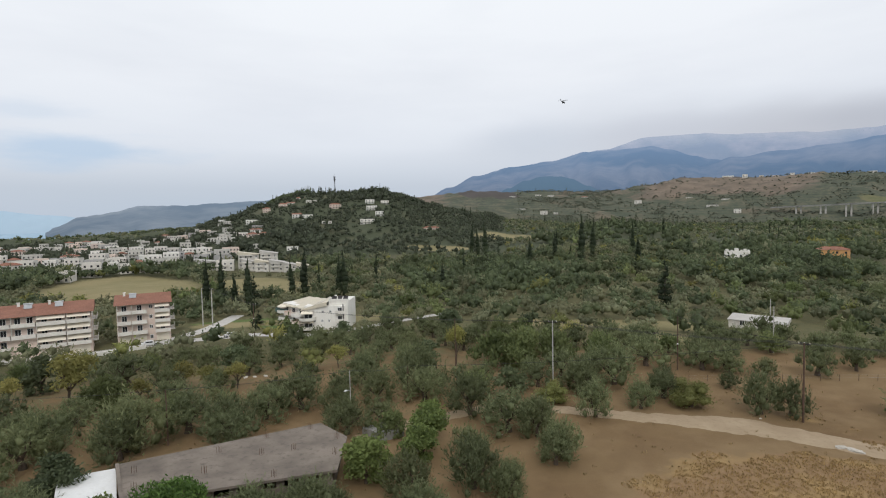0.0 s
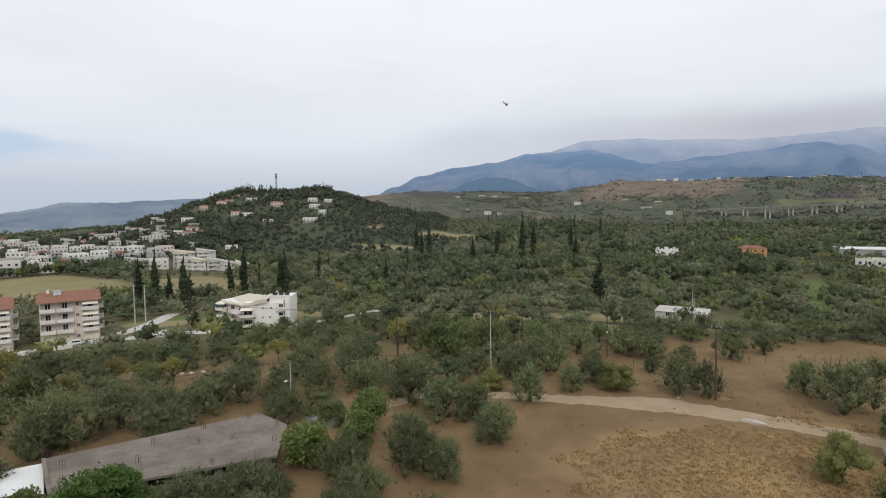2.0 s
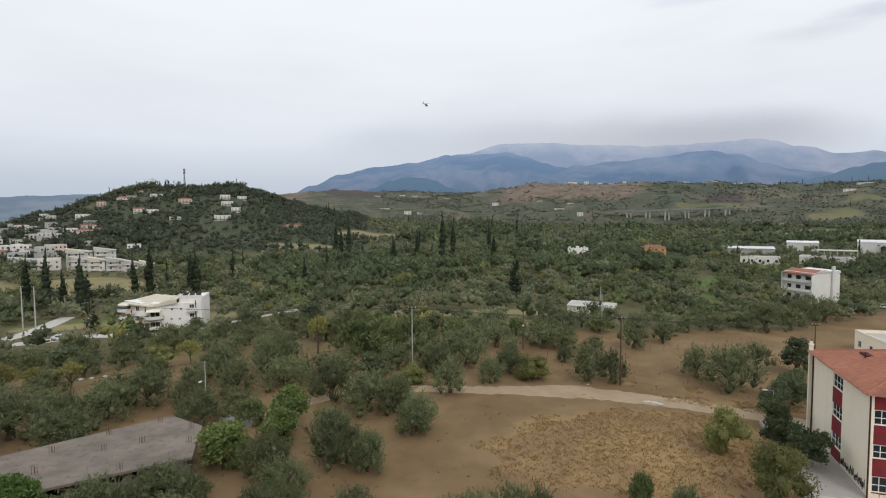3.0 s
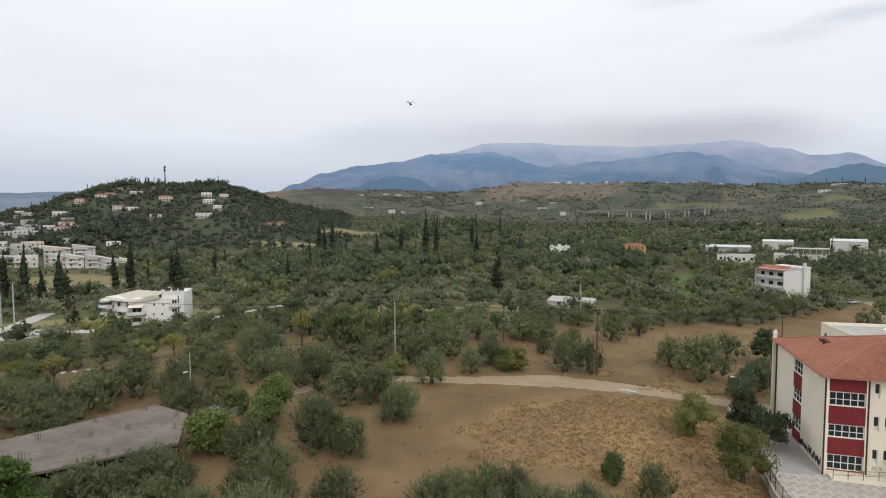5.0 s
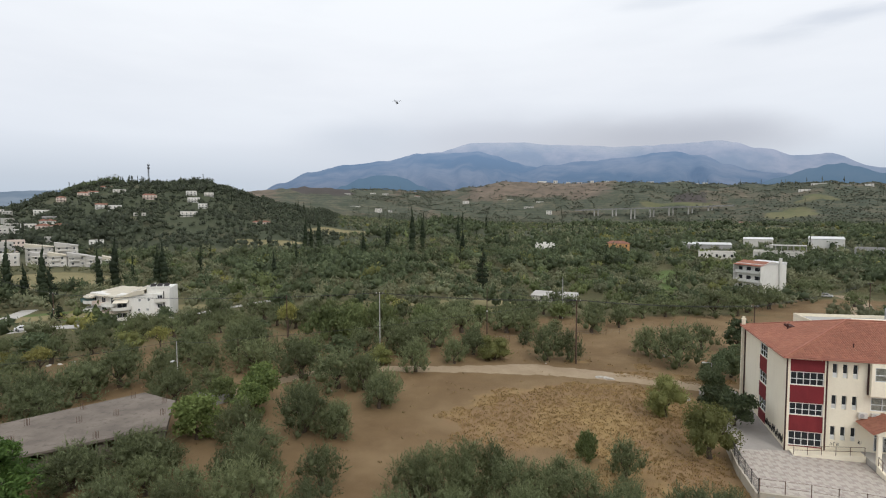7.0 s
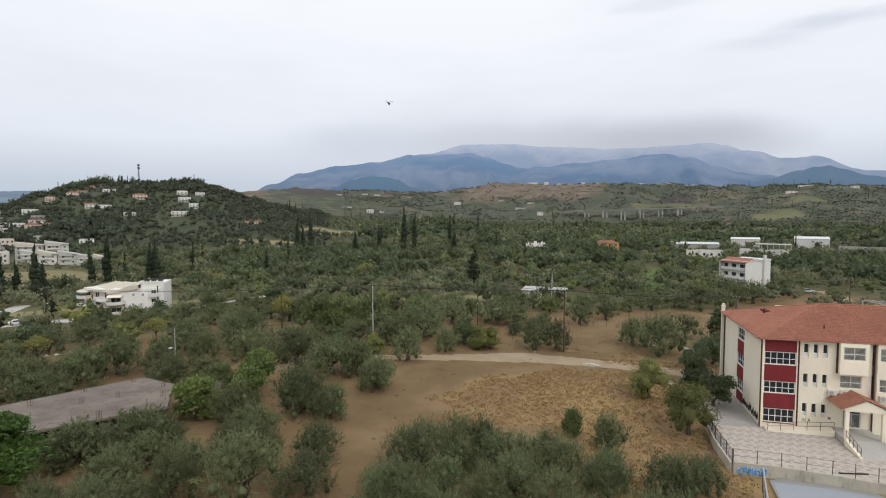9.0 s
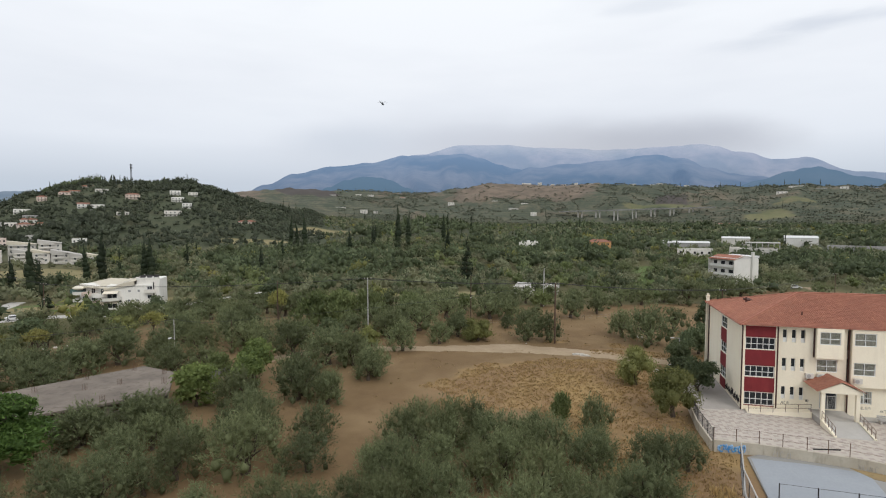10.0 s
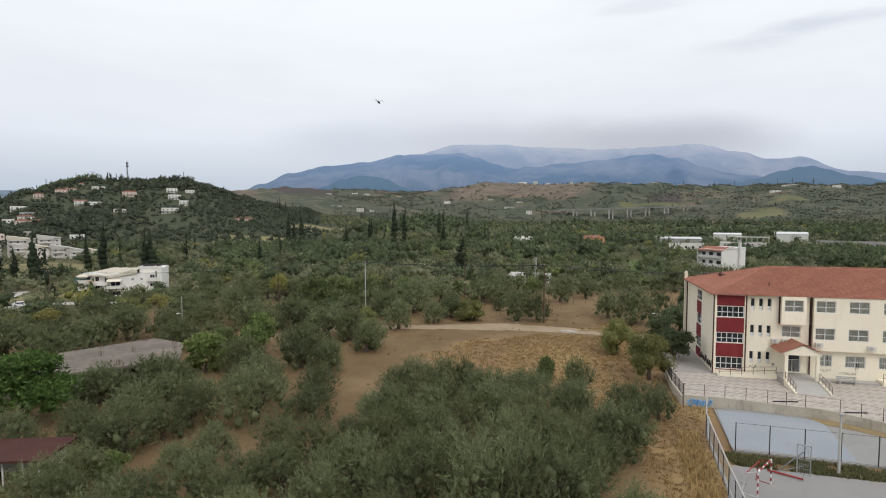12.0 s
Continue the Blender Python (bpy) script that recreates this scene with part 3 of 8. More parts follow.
FIELDS = ((-275, 205, 70, 36, -32), (-205, 235, 50, 22, -30), (-212, 492, 34, 22, 20), (-185, 640, 40, 50, -10), (-100, 166, 16, 7, 10), (-10, 168, 22, 8, 5),
          (-3, 150, 8, 8, 0), (-134, 146, 18, 6, 30), (590, 1140, 56, 44, 20), (690, 1240, 50, 26, 10), (480, 1040, 46, 22, 10), (430, 850, 60, 26, 10), (430, 1330, 90, 26, -14), (-166, 316, 30, 10, 20), (-36, 163, 14, 6, 0))


def in_field(x, y):
    return max(blob(x, y, *f) for f in FIELDS)


def in_lawn(x, y):
    return max(blob(x, y, 78, 248, 8, 40, -19), blob(x, y, -134, 150, 20, 6, 30), blob(x, y, -118, 148, 10, 5, 10))


def in_scrub(x, y):
    r = math.hypot(x, y)
    open_soil = max(blob(x, y, 32, 108, 42, 30, 0), blob(x, y, 0, 78, 26, 26, 0), blob(x, y, -12, 50, 16, 22, -20), blob(x, y, 60, 130, 40, 18, 10), blob(x, y, 100, 166, 30, 20, 35))
    return max(0.0, 0.30 + 0.62 * ease(95, 190, r) - 0.9 * open_soil)


def build_ground():
    rings = [0.0] + [9.0 * 1.0262 ** i for i in range(244)]
    rings = [r for r in rings if r < 4880] + [4880.0]
    angles = []
    a = -180.0
    while a < 180.0:
        angles.append(a)
        a += 0.42 if -70 <= a < 62 else 6.0
    cols = len(angles)
    verts, faces, cover, ridge, lawn, maquis, redsoil, burnt = [(0, 0, ground_z(0, 0))], [], [(0.0, 0.0, 0.4, 1.0)], [0.0], [0.0], [0.0], [0.0], [0.0]
    for r in rings[1:]:
        for a in angles:
            x, y = r * math.sin(radians(a)), r * math.cos(radians(a))
            verts.append((x, y, ground_z(x, y)))
            cover.append((in_straw(x, y), in_field(x, y), in_scrub(x, y), 1.0))
            lawn.append(in_lawn(x, y))
            maquis.append(ease(330, 520, r))
            redsoil.append(max(ease(-6, 0, a) * ease(15, 8, a) * ease(1380, 1480, r) * ease(1800, 1700, r), .8 * ease(-27, -25, a) * ease(-21, -24, a) * ease(1150, 1300, r), .55 * ease(-14, -10, a) * ease(-2, -5, a) * ease(1480, 1600, r)))
            burnt.append(max(ease(-22, -20.5, a) * ease(-14, -16, a) * ease(1430, 1560, r), ease(-.5, 1, a) * ease(7, 5, a) * ease(1660, 1720, r), ease(17, 18, a) * ease(21, 20, a) * ease(1380, 1420, r) * ease(1560, 1500, r)))
            ridge.append(ease(1050, 1350, r) * ease(-34, -22, a))
    for j in range(cols):
        faces.append((0, 1 + j, 1 + (j + 1) % cols))
    for i in range(len(rings) - 2):
        for j in range(cols):
            p, q = 1 + i * cols + j, 1 + i * cols + (j + 1) % cols
            faces.append((p, p + cols, q + cols, q))
    me = bpy.data.meshes.new("ground")
    me.from_pydata(verts, [], [f[::-1] for f in faces])
    at = me.attributes.new("cover", "FLOAT_COLOR", "POINT")
    at.data.foreach_set("color", [c for v in cover for c in v])
    at = me.attributes.new("ridge", "FLOAT", "POINT")
    at.data.foreach_set("value", ridge)
    at = me.attributes.new("lawn", "FLOAT", "POINT")
    at.data.foreach_set("value", lawn)
    for name, values in (("maquis", maquis), ("redsoil", redsoil), ("burnt", burnt)):
        at = me.attributes.new(name, "FLOAT", "POINT")
        at.data.foreach_set("value", values)
    me.materials.append(M_GROUND)
    me.polygons.foreach_set("use_smooth", [True] * len(me.polygons))
    me.update()
    if me.polygons[cols + 5].normal.z < 0:
        me.flip_normals()
    return tagged(new("ground", me), "dry brown earth with straw-coloured grass and green scrub", "ground", kind="structure")


build_ground()


def ribbon(name, line, width, mat, label, category, lift=0.03, wobble=0.35, seed=1):
    """A path on the ground along a line, with uneven edges."""
    rng = random.Random(seed)
    pts = []
    for (x0, y0), (x1, y1) in zip(line, line[1:]):
        n = max(1, int(math.hypot(x1 - x0, y1 - y0) / 1.0))
        pts += [(x0 + (x1 - x0) * i / n, y0 + (y1 - y0) * i / n) for i in range(n)]
    pts.append(line[-1])
    for _ in range(6):
        pts = [pts[0]] + [tuple((a + 2 * b + c) / 4 for a, b, c in zip(p, q, r)) for p, q, r in zip(pts, pts[1:], pts[2:])] + [pts[-1]]
    s = Shape()
    rows = []
    for i, p in enumerate(pts):
        wide = width if isinstance(width, float) else profile(width, p[0])
        a, b = pts[max(0, i - 1)], pts[min(len(pts) - 1, i + 1)]
        t = Vector((b[0] - a[0], b[1] - a[1])).normalized()
        side = (-t.y, t.x)
        row = []
        for k in (-1, -0.5, 0, 0.5, 1):
            w = k * wide / 2 + (rng.uniform(-wobble, wobble) if abs(k) == 1 else 0)
            x, y = p[0] + side[0] * w, p[1] + side[1] * w
            row.append((x, y, ground_z(x, y) + lift * (1 if abs(k) < 1 else 0.3)))
        rows.append(row)
    for r0, r1 in zip(rows, rows[1:]):
        for k in range(4):
            s.face(r0[k + 1], r0[k], r1[k], r1[k + 1])
    return solo(name, s, mat, label, category, kind="structure")


TRACK_WIDE = ((-42, 3.0), (-18, 3.2), (-9, 3.8), (-1, 4.6), (6, 6.6), (13, 5.6), (22, 4.8), (28, 4.2), (44, 3.4))
ribbon("dirt_track", ((-42, 70), (-36, 80), (-29, 88), (-18, 91), (-9, 91.3), (0, 92.2), (7, 92.9), (13, 91.9), (22, 89.4), (28, 87.2), (33.5, 85), (44, 79)), TRACK_WIDE, M_TRACK, "pale trodden dirt track across the dry field", "track", 0.03, 0.42)
ribbon("village_road", ((-190, 62), (-156, 84), (-144, 100), (-136, 116), (-118, 134), (-98, 138), (-70, 172)), 5.0, M_PALECONC, "pale narrow road before the apartment houses", "road", 0.04, 0.1)
ribbon("village_road", ((-136, 116), (-140, 138), (-150, 160)), 5.0, M_PALECONC, "pale paved yard beside the road", "road", 0.06, 0.3)
ribbon("farm_track", ((92, 152), (108, 166), (118, 184), (122, 200)), 5.0, M_TRACK, "pale dirt lane up to the houses", "track", 0.05, 0.4)

# the sea beyond the town
sea = Shape()
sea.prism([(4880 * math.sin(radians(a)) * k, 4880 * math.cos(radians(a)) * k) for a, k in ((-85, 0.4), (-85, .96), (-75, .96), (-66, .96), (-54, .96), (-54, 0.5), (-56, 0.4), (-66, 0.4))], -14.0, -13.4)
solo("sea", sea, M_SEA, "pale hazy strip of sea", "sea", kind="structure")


# ---------------------------------------------------------------- mountains
def mountain(name, table, distance, depth, mat, label, lift, seed, foot=-20.0):
    """A range whose crest follows the table of azimuth and elevation (degrees) at a distance, with folded slopes."""
    rng = random.Random(seed)
    a0, a1 = table[0][0], table[-1][0]
    n, rows = int((a1 - a0) / 0.25), 26
    verts, faces = [], []
    for j in range(rows + 1):
        u = j / rows
        for i in range(n + 1):
            a = a0 + (a1 - a0) * i / n
            crest = 24 + distance * math.tan(radians(profile(table, a)))
            crest += lift * (noise.noise((a * 0.55, seed, 0.0)) + 0.5 * noise.noise((a * 1.5, seed, 3.0)) + 0.25 * noise.noise((a * 4.0, seed, 5.0)))
            fold = noise.noise((a * 0.32 + u * 0.6, u * 1.6, seed + 9.0)) + 0.5 * noise.noise((a * 0.8 - u, u * 3.0, seed + 2.0))
            d = distance - depth * (1 - u) + depth * 0.25 * fold * math.sin(math.pi * u)
            z = foot + (crest - foot) * (u ** 0.9) * (1 + 0.16 * fold * math.sin(math.pi * u))
            verts.append((d * math.sin(radians(a)), d * math.cos(radians(a)), z))
    for j in range(rows):
        for i in range(n):
            p = j * (n + 1) + i
            faces.append((p, p + 1, p + n + 2, p + n + 1))
    me = bpy.data.meshes.new(name)
    me.from_pydata(verts, [], faces)
    me.materials.append(mat)
    me.polygons.foreach_set("use_smooth", [True] * len(faces))
    return tagged(new(name, me), label, "mountain", kind="structure")


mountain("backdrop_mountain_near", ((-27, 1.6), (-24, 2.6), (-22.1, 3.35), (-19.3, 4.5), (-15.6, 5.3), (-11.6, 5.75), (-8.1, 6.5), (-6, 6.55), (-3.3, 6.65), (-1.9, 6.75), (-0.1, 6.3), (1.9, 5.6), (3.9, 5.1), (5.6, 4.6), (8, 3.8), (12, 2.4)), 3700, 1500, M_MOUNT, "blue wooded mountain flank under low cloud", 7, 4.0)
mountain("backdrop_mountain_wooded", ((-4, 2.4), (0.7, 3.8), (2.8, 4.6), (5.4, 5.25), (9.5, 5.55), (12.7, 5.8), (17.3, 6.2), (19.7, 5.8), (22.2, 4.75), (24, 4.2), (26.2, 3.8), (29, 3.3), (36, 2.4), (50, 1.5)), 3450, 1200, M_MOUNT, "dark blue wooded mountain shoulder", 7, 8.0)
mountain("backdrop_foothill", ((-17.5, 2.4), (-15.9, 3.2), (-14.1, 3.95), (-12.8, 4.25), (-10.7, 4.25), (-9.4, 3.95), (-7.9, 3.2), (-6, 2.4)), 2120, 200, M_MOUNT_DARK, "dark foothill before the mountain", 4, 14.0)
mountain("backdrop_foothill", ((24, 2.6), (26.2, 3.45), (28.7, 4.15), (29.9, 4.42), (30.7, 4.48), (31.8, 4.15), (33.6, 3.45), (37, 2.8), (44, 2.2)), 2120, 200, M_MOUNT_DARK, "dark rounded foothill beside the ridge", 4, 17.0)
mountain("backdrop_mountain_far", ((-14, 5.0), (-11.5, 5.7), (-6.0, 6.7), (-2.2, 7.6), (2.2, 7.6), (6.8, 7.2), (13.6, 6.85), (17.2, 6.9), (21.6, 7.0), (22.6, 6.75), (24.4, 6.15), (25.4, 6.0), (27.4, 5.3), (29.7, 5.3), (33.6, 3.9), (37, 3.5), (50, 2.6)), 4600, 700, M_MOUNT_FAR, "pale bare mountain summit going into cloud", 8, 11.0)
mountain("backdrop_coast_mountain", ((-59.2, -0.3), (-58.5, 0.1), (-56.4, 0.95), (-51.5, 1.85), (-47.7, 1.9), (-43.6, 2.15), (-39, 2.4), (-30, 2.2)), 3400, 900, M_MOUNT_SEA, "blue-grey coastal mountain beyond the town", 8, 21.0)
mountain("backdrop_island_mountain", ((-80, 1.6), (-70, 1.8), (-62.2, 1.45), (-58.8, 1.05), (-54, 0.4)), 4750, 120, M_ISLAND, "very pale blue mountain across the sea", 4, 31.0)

# ---------------------------------------------------------------- building helpers
def wall_cells(s, x0, x1, z0, z1, y0, y1, holes):
    """A wall from x0 to x1 and z0 to z1, between the planes y0 and y1, with openings (xa, xb, za, zb) through it."""
    xs = sorted({x0, x1, *[v for h in holes for v in h[:2] if x0 < v < x1]})
    zs = sorted({z0, z1, *[v for h in holes for v in h[2:] if z0 < v < z1]})
    for za, zb in zip(zs, zs[1:]):
        run = None
        for xa, xb in list(zip(xs, xs[1:])) + [(None, None)]:
            solid = xa is not None and not any(h[0] - 1e-6 <= xa and xb <= h[1] + 1e-6 and h[2] - 1e-6 <= za and zb <= h[3] + 1e-6 for h in holes)
            if solid:
                run = (run[0], xb) if run else (xa, xb)
            elif run:
                s.box(run[0], y0, za, run[1], y1, zb)
                run = None
    return s


_win = {}


def window(parent, x, y, z, w, h, cols=2, rows=1, turn=0.0, frame_mat=None, curtain=True, thick=0.075):
    """A window with frame, bars, glass and curtain; its lower left corner at x, z on the plane y."""
    frame_mat = frame_mat or M_WINWHITE
    key = (round(w, 2), round(h, 2), cols, rows, frame_mat.name, curtain, thick)
    if key not in _win:
        f = Shape().ring(w, h, thick, 0, .10)
        bars = [Shape().box(w * i / cols - thick / 2, .01, thick, w * i / cols + thick / 2, .09, h - thick).mesh("mullion", frame_mat) for i in range(1, cols)]
        bars += [Shape().box(thick, .015, h * j / rows * .92 - thick / 2, w - thick, .085, h * j / rows * .92 + thick / 2).mesh("transom", frame_mat) for j in range(1, rows)]
        g = Shape().box(thick * .6, .045, thick * .6, w - thick * .6, .055, h - thick * .6)
        c = Shape()
        n = max(4, int(w / .14))
        for i in range(n):
            if i % 11 == 7:
                continue
            c.face((w * i / n, .062 + .02 * (i % 2), .03), (w * (i + 1) / n, .062 + .02 * ((i + 1) % 2), .03), (w * (i + 1) / n, .062 + .02 * ((i + 1) % 2), h - .03), (w * i / n, .062 + .02 * (i % 2), h - .03))
        glass = M_GLASS
        _win[key] = (f.mesh("window", frame_mat), g.mesh("pane", glass), c.mesh("curtain", M_CURTAIN), bars)
    f, g, c, bars = _win[key]
    ob = part("window", f, None, parent)
    ob.matrix_basis = pose(x, y, z, 0, 0, turn)
    p = part("pane", g, None, ob)
    for bar in bars:
        part(bar.name.split(".")[0], bar, None, ob)
    if curtain:
        part("curtain", c, None, ob)
        p.data = thin_pane(g)
    return ob


def thin_pane(mesh):
    mesh.materials[0] = M_CLEAR
    return mesh


def clear_glass():
    k = Nodes("clear_window_glass")
    tr = k.add("ShaderNodeBsdfTransparent", {"Color": (0.93, 0.95, 0.95)})
    gl = k.add("ShaderNodeBsdfGlossy", {"Color": (0.9, 0.92, 0.95), "Roughness": 0.08})
    m = k.add("ShaderNodeMixShader", {0: k.add("ShaderNodeFresnel", {"IOR": 1.22}).outputs[0]})
    k.t.links.new(tr.outputs[0], m.inputs[1])
    k.t.links.new(gl.outputs[0], m.inputs[2])
    k.t.links.new(m.outputs[0], k.out.inputs[0])
    return k.mat


M_CLEAR = clear_glass()


def rail_run(s, a, b, height, step, r=.03, bars=2):
    """Posts and rails of a railing from a to b."""
    a, b = Vector(a), Vector(b)
    n = max(1, round((b - a).length / step))
    for i in range(n + 1):
        p = a + (b - a) * i / n
        s.tube(p, p + Vector((0, 0, height)), r, r, 6)
    for k in range(bars):
        h = Vector((0, 0, height * (1 - k / max(1, bars))))
        s.tube(a + h, b + h, r * .8, r * .8, 6)
    return s


# ---------------------------------------------------------------- the school
SCHOOL = (33.32, 61.45, 0.0)
SCHOOL_TURN = -10.0
school = thing("school_building", "three-storey cream school with dark red panels and a clay tile roof", "school", SCHOOL, SCHOOL_TURN)
LEN, DEEP, EAVE = 37.0, 17.4, 10.5

front_bays = [(11.50, 13.70), (15.12, 17.32), (18.75, 20.95), (22.40, 24.60), (26.05, 28.25), (29.7, 31.9), (33.3, 35.5)]
slits = [(4.28, 4.74), (5.24, 5.70), (6.20, 6.66)]
holes = [(0.26, 3.50, 7.45, 8.90), (0.26, 3.50, 4.08, 5.42), (0.26, 3.50, 0.62, 2.20)]
for xa, xb in slits:
    holes += [(xa, xb, 8.50, 10.02), (xa, xb, 5.05, 6.58), (xa, xb, 1.60, 3.12)]
holes += [(7.92, 10.07, 5.15, 6.62), (8.35, 10.15, 0.75, 3.0)]
wall = Shape()
wall_cells(wall, 0.0, 11.0, -0.9, EAVE, 0.0, 0.3, holes)
part("wall", wall, M_CREAM, school)
# right wing: ground floor set back, upper floors proud
gf = [(xa, xb, 1.65, 3.15) for xa, xb in [(12.10, 13.70)] + front_bays[1:]]
part("wall", wall_cells(Shape(), 11.0, LEN, -0.9, 3.70, 0.0, 0.3, gf), M_CREAM, school)
up = [(xa, xb, za, zb) for xa, xb in front_bays for za, zb in ((8.52, 10.02), (5.08, 6.58))]
s = wall_cells(Shape(), 11.28, LEN, 3.72, EAVE, -0.55, -0.25, up)
s.box(11.28, -0.25, 3.72, LEN, 0.0, 3.95).box(11.28, -0.25, 3.95, 11.5, 0.0, EAVE)
part("wall", s, M_CREAM, school)
# projecting bay over the entrance
s = wall_cells(Shape(), 7.65, 10.42, 6.88, EAVE, -0.62, -0.37, [(7.96, 10.11, 8.52, 10.0)])
s.box(7.65, -0.37, 6.88, 10.42, 0.0, 7.05).box(7.65, -0.37, 7.05, 7.85, 0.0, EAVE).box(10.22, -0.37, 7.05, 10.42, 0.0, EAVE)
part("bay", s, M_CREAM, school)
part("corner_pier", Shape().box(-0.02, -0.10, -0.9, 0.22, -0.002, EAVE).box(3.53, -0.10, -0.9, 3.66, -0.002, EAVE), M_CREAM, school)
# side, back and floor slabs
s = Shape()
for xa, xb, za, zb in [(0, 7.3, -.9, EAVE), (10.2, DEEP, -.9, EAVE), (7.3, 10.2, -.9, 1.5), (7.3, 10.2, 3.0, 4.9), (7.3, 10.2, 6.4, 8.3), (7.3, 10.2, 9.9, EAVE)]:
    s.box(0.0, max(.3, xa), za, 0.3, xb, zb)
part("side_wall", s, M_CREAM, school)
part("back_wall", Shape().box(0.3, DEEP - .3, -.9, LEN - .3, DEEP, EAVE).box(LEN - .3, .3, -.9, LEN, DEEP, EAVE), M_CREAM, school)
for z in (-0.1, 3.4, 6.8, 10.2):
    part("floor_slab", Shape().box(.32, .32, z, LEN - .32, DEEP - .32, z + .2), M_PALECONC, school)
# wall added behind the windows, coloured near-black for the unlit rooms
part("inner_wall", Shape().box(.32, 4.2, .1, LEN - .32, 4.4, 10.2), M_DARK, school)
for za, zb in ((8.95, 10.45), (5.47, 7.40), (2.25, 4.03)):
    part("red_panel", Shape().box(.24, -.05, za, 3.52, -.004, zb), M_RED, school, "dark red wall panel")
for za, h in ((7.45, 1.45), (4.08, 1.34), (0.62, 1.58)):
    window(school, .26, .06, za, 3.24, h, 5, 2, curtain=False, thick=.07)
part("sill", Shape().box(.2, -.08, .52, 3.55, .04, .61), M_RED, school, "dark red window sill")
for za, zb in ((6.44, 8.26), (3.04, 4.86), (.1, 1.46)):
    part("red_panel", Shape().box(-.04, 7.35, za, -.004, 10.15, zb), M_RED, school, "dark red wall panel")
for za in (8.3, 4.9, 1.5):
    window(school, .06, 10.2, za, 2.9, 1.55, 3, 2, -90, curtain=False, thick=.07)
for xa, xb in slits:
    for za in (8.50, 5.05, 1.60):
        w = window(school, xa, .14, za, xb - xa, 1.52, 1, 1, curtain=False, thick=.035)
        part("transom", Shape().box(.02, .0, .42, xb - xa - .02, .11, .52), M_WINWHITE, w)
        part("lower_pane", Shape().box(.03, .02, .03, xb - xa - .03, .04, .42), M_WHITEPAINT, w, "white lower pane")
window(school, 7.96, -.56, 8.52, 2.15, 1.48, 2, 2)
window(school, 7.92, .06, 5.15, 2.15, 1.47, 2, 2)
for xa, xb in front_bays:
    for za in (8.52, 5.08):
        window(school, xa, -.49, za, xb - xa, 1.5, 2, 2)
for xa, xb, za, zb in gf:
    window(school, xa, .06, za, xb - xa, 1.5, 2, 2)
    g = Shape()
    for i in range(9):
        g.box(xa + .1 + i * (xb - xa - .2) / 8 - .012, -.06, za, xa + .1 + i * (xb - xa - .2) / 8 + .012, -.03, zb)
    part("window_grille", g, M_WHITEPAINT, school)


def slope(a, b, c, d):
    """A roof face a-b along the eave, c-d along the ridge, with its own plane coordinates."""
    a, b, c, d = (Vector(p) for p in (a, b, c, d))
    u = (b - a).normalized()
    w = (d - a) - u * (d - a).dot(u)
    w.normalize()
    return [tuple(p) for p in (a, b, c, d)], [((p - a).dot(u), (p - a).dot(w)) for p in (a, b, c, d)]


def roof_faces(s, faces):
    for f in faces:
        pts, uv = slope(*f)
        s.face(*pts, uv=uv)
    return s


def hip_roof(parent, x0, y0, x1, y1, z, rise, mat, over=.55, hip=None, name="roof"):
    x0, y0, x1, y1 = x0 - over, y0 - over, x1 + over, y1 + over
    h = (y1 - y0) / 2 if hip is None else hip
    m = (y0 + y1) / 2
    A, B, C, D = (x0, y0, z), (x1, y0, z), (x1, y1, z), (x0, y1, z)
    P, Q = (x0 + h, m, z + rise), (x1 - h, m, z + rise)
    s = Shape()
    roof_faces(s, [(A, B, Q, P), (C, D, P, Q), (D, A, P, P), (B, C, Q, Q)])
    s.face(D, C, B, A)
    ob = part(name, s, mat, parent)
    r = Shape()
    for a, b in ((A, P), (D, P), (B, Q), (C, Q), (P, Q)):
        if (Vector(a) - Vector(b)).length > .3:
            r.tube(Vector(a) + Vector((0, 0, .03)), Vector(b) + Vector((0, 0, .03)), .11, .11, 6)
    part("ridge_tiles", r, M_CLAY, ob)
    return ob


roof = hip_roof(school, 0, 0, LEN, DEEP, EAVE + .06, 2.85, M_ROOF, .55)


def roof_tiles(a, b, c, d, wide=.24, course=.36):
    """Curved clay tiles laid in courses on one slope: a-b the eave, c-d the ridge."""
    a, b, c, d = (Vector(p) for p in (a, b, c, d))
    u = (b - a).normalized()
    w = (d - a) - u * (d - a).dot(u)
    high = w.length
    w.normalize()
    n = u.cross(w)
    left, right, length = (d - a).dot(u), (c - a).dot(u), (b - a).length
    verts, faces, uvs = [], [], []
    for j in range(int(high / course)):
        v0, v1 = j * course, j * course + course * 1.06
        x0, x1 = left * v1 / high + .05, length + (right - length) * v1 / high - .05
        for i in range(int(x0 / wide) + 1, int(x1 / wide)):
            k = len(verts)
            for v, up in ((v0, .045), (v1, .012)):
                for s, h in ((.04, 0), (.3, .05), (.7, .05), (.96, 0)):
                    verts.append(tuple(a + u * (i + s) * wide + w * v + n * (h + up)))
            faces += [(k + q, k + q + 1, k + q + 5, k + q + 4) for q in range(3)] + [(k, k + 3, k + 2, k + 1)]
    s = Shape()
    s.v, s.f = verts, faces
    return s


x0, y0, x1, y1, zr = -.55, -.55, LEN + .55, DEEP + .55, EAVE + .06
hr = (y1 - y0) / 2
P, Q = (x0 + hr, y0 + hr, zr + 2.85), (x1 - hr, y0 + hr, zr + 2.85)
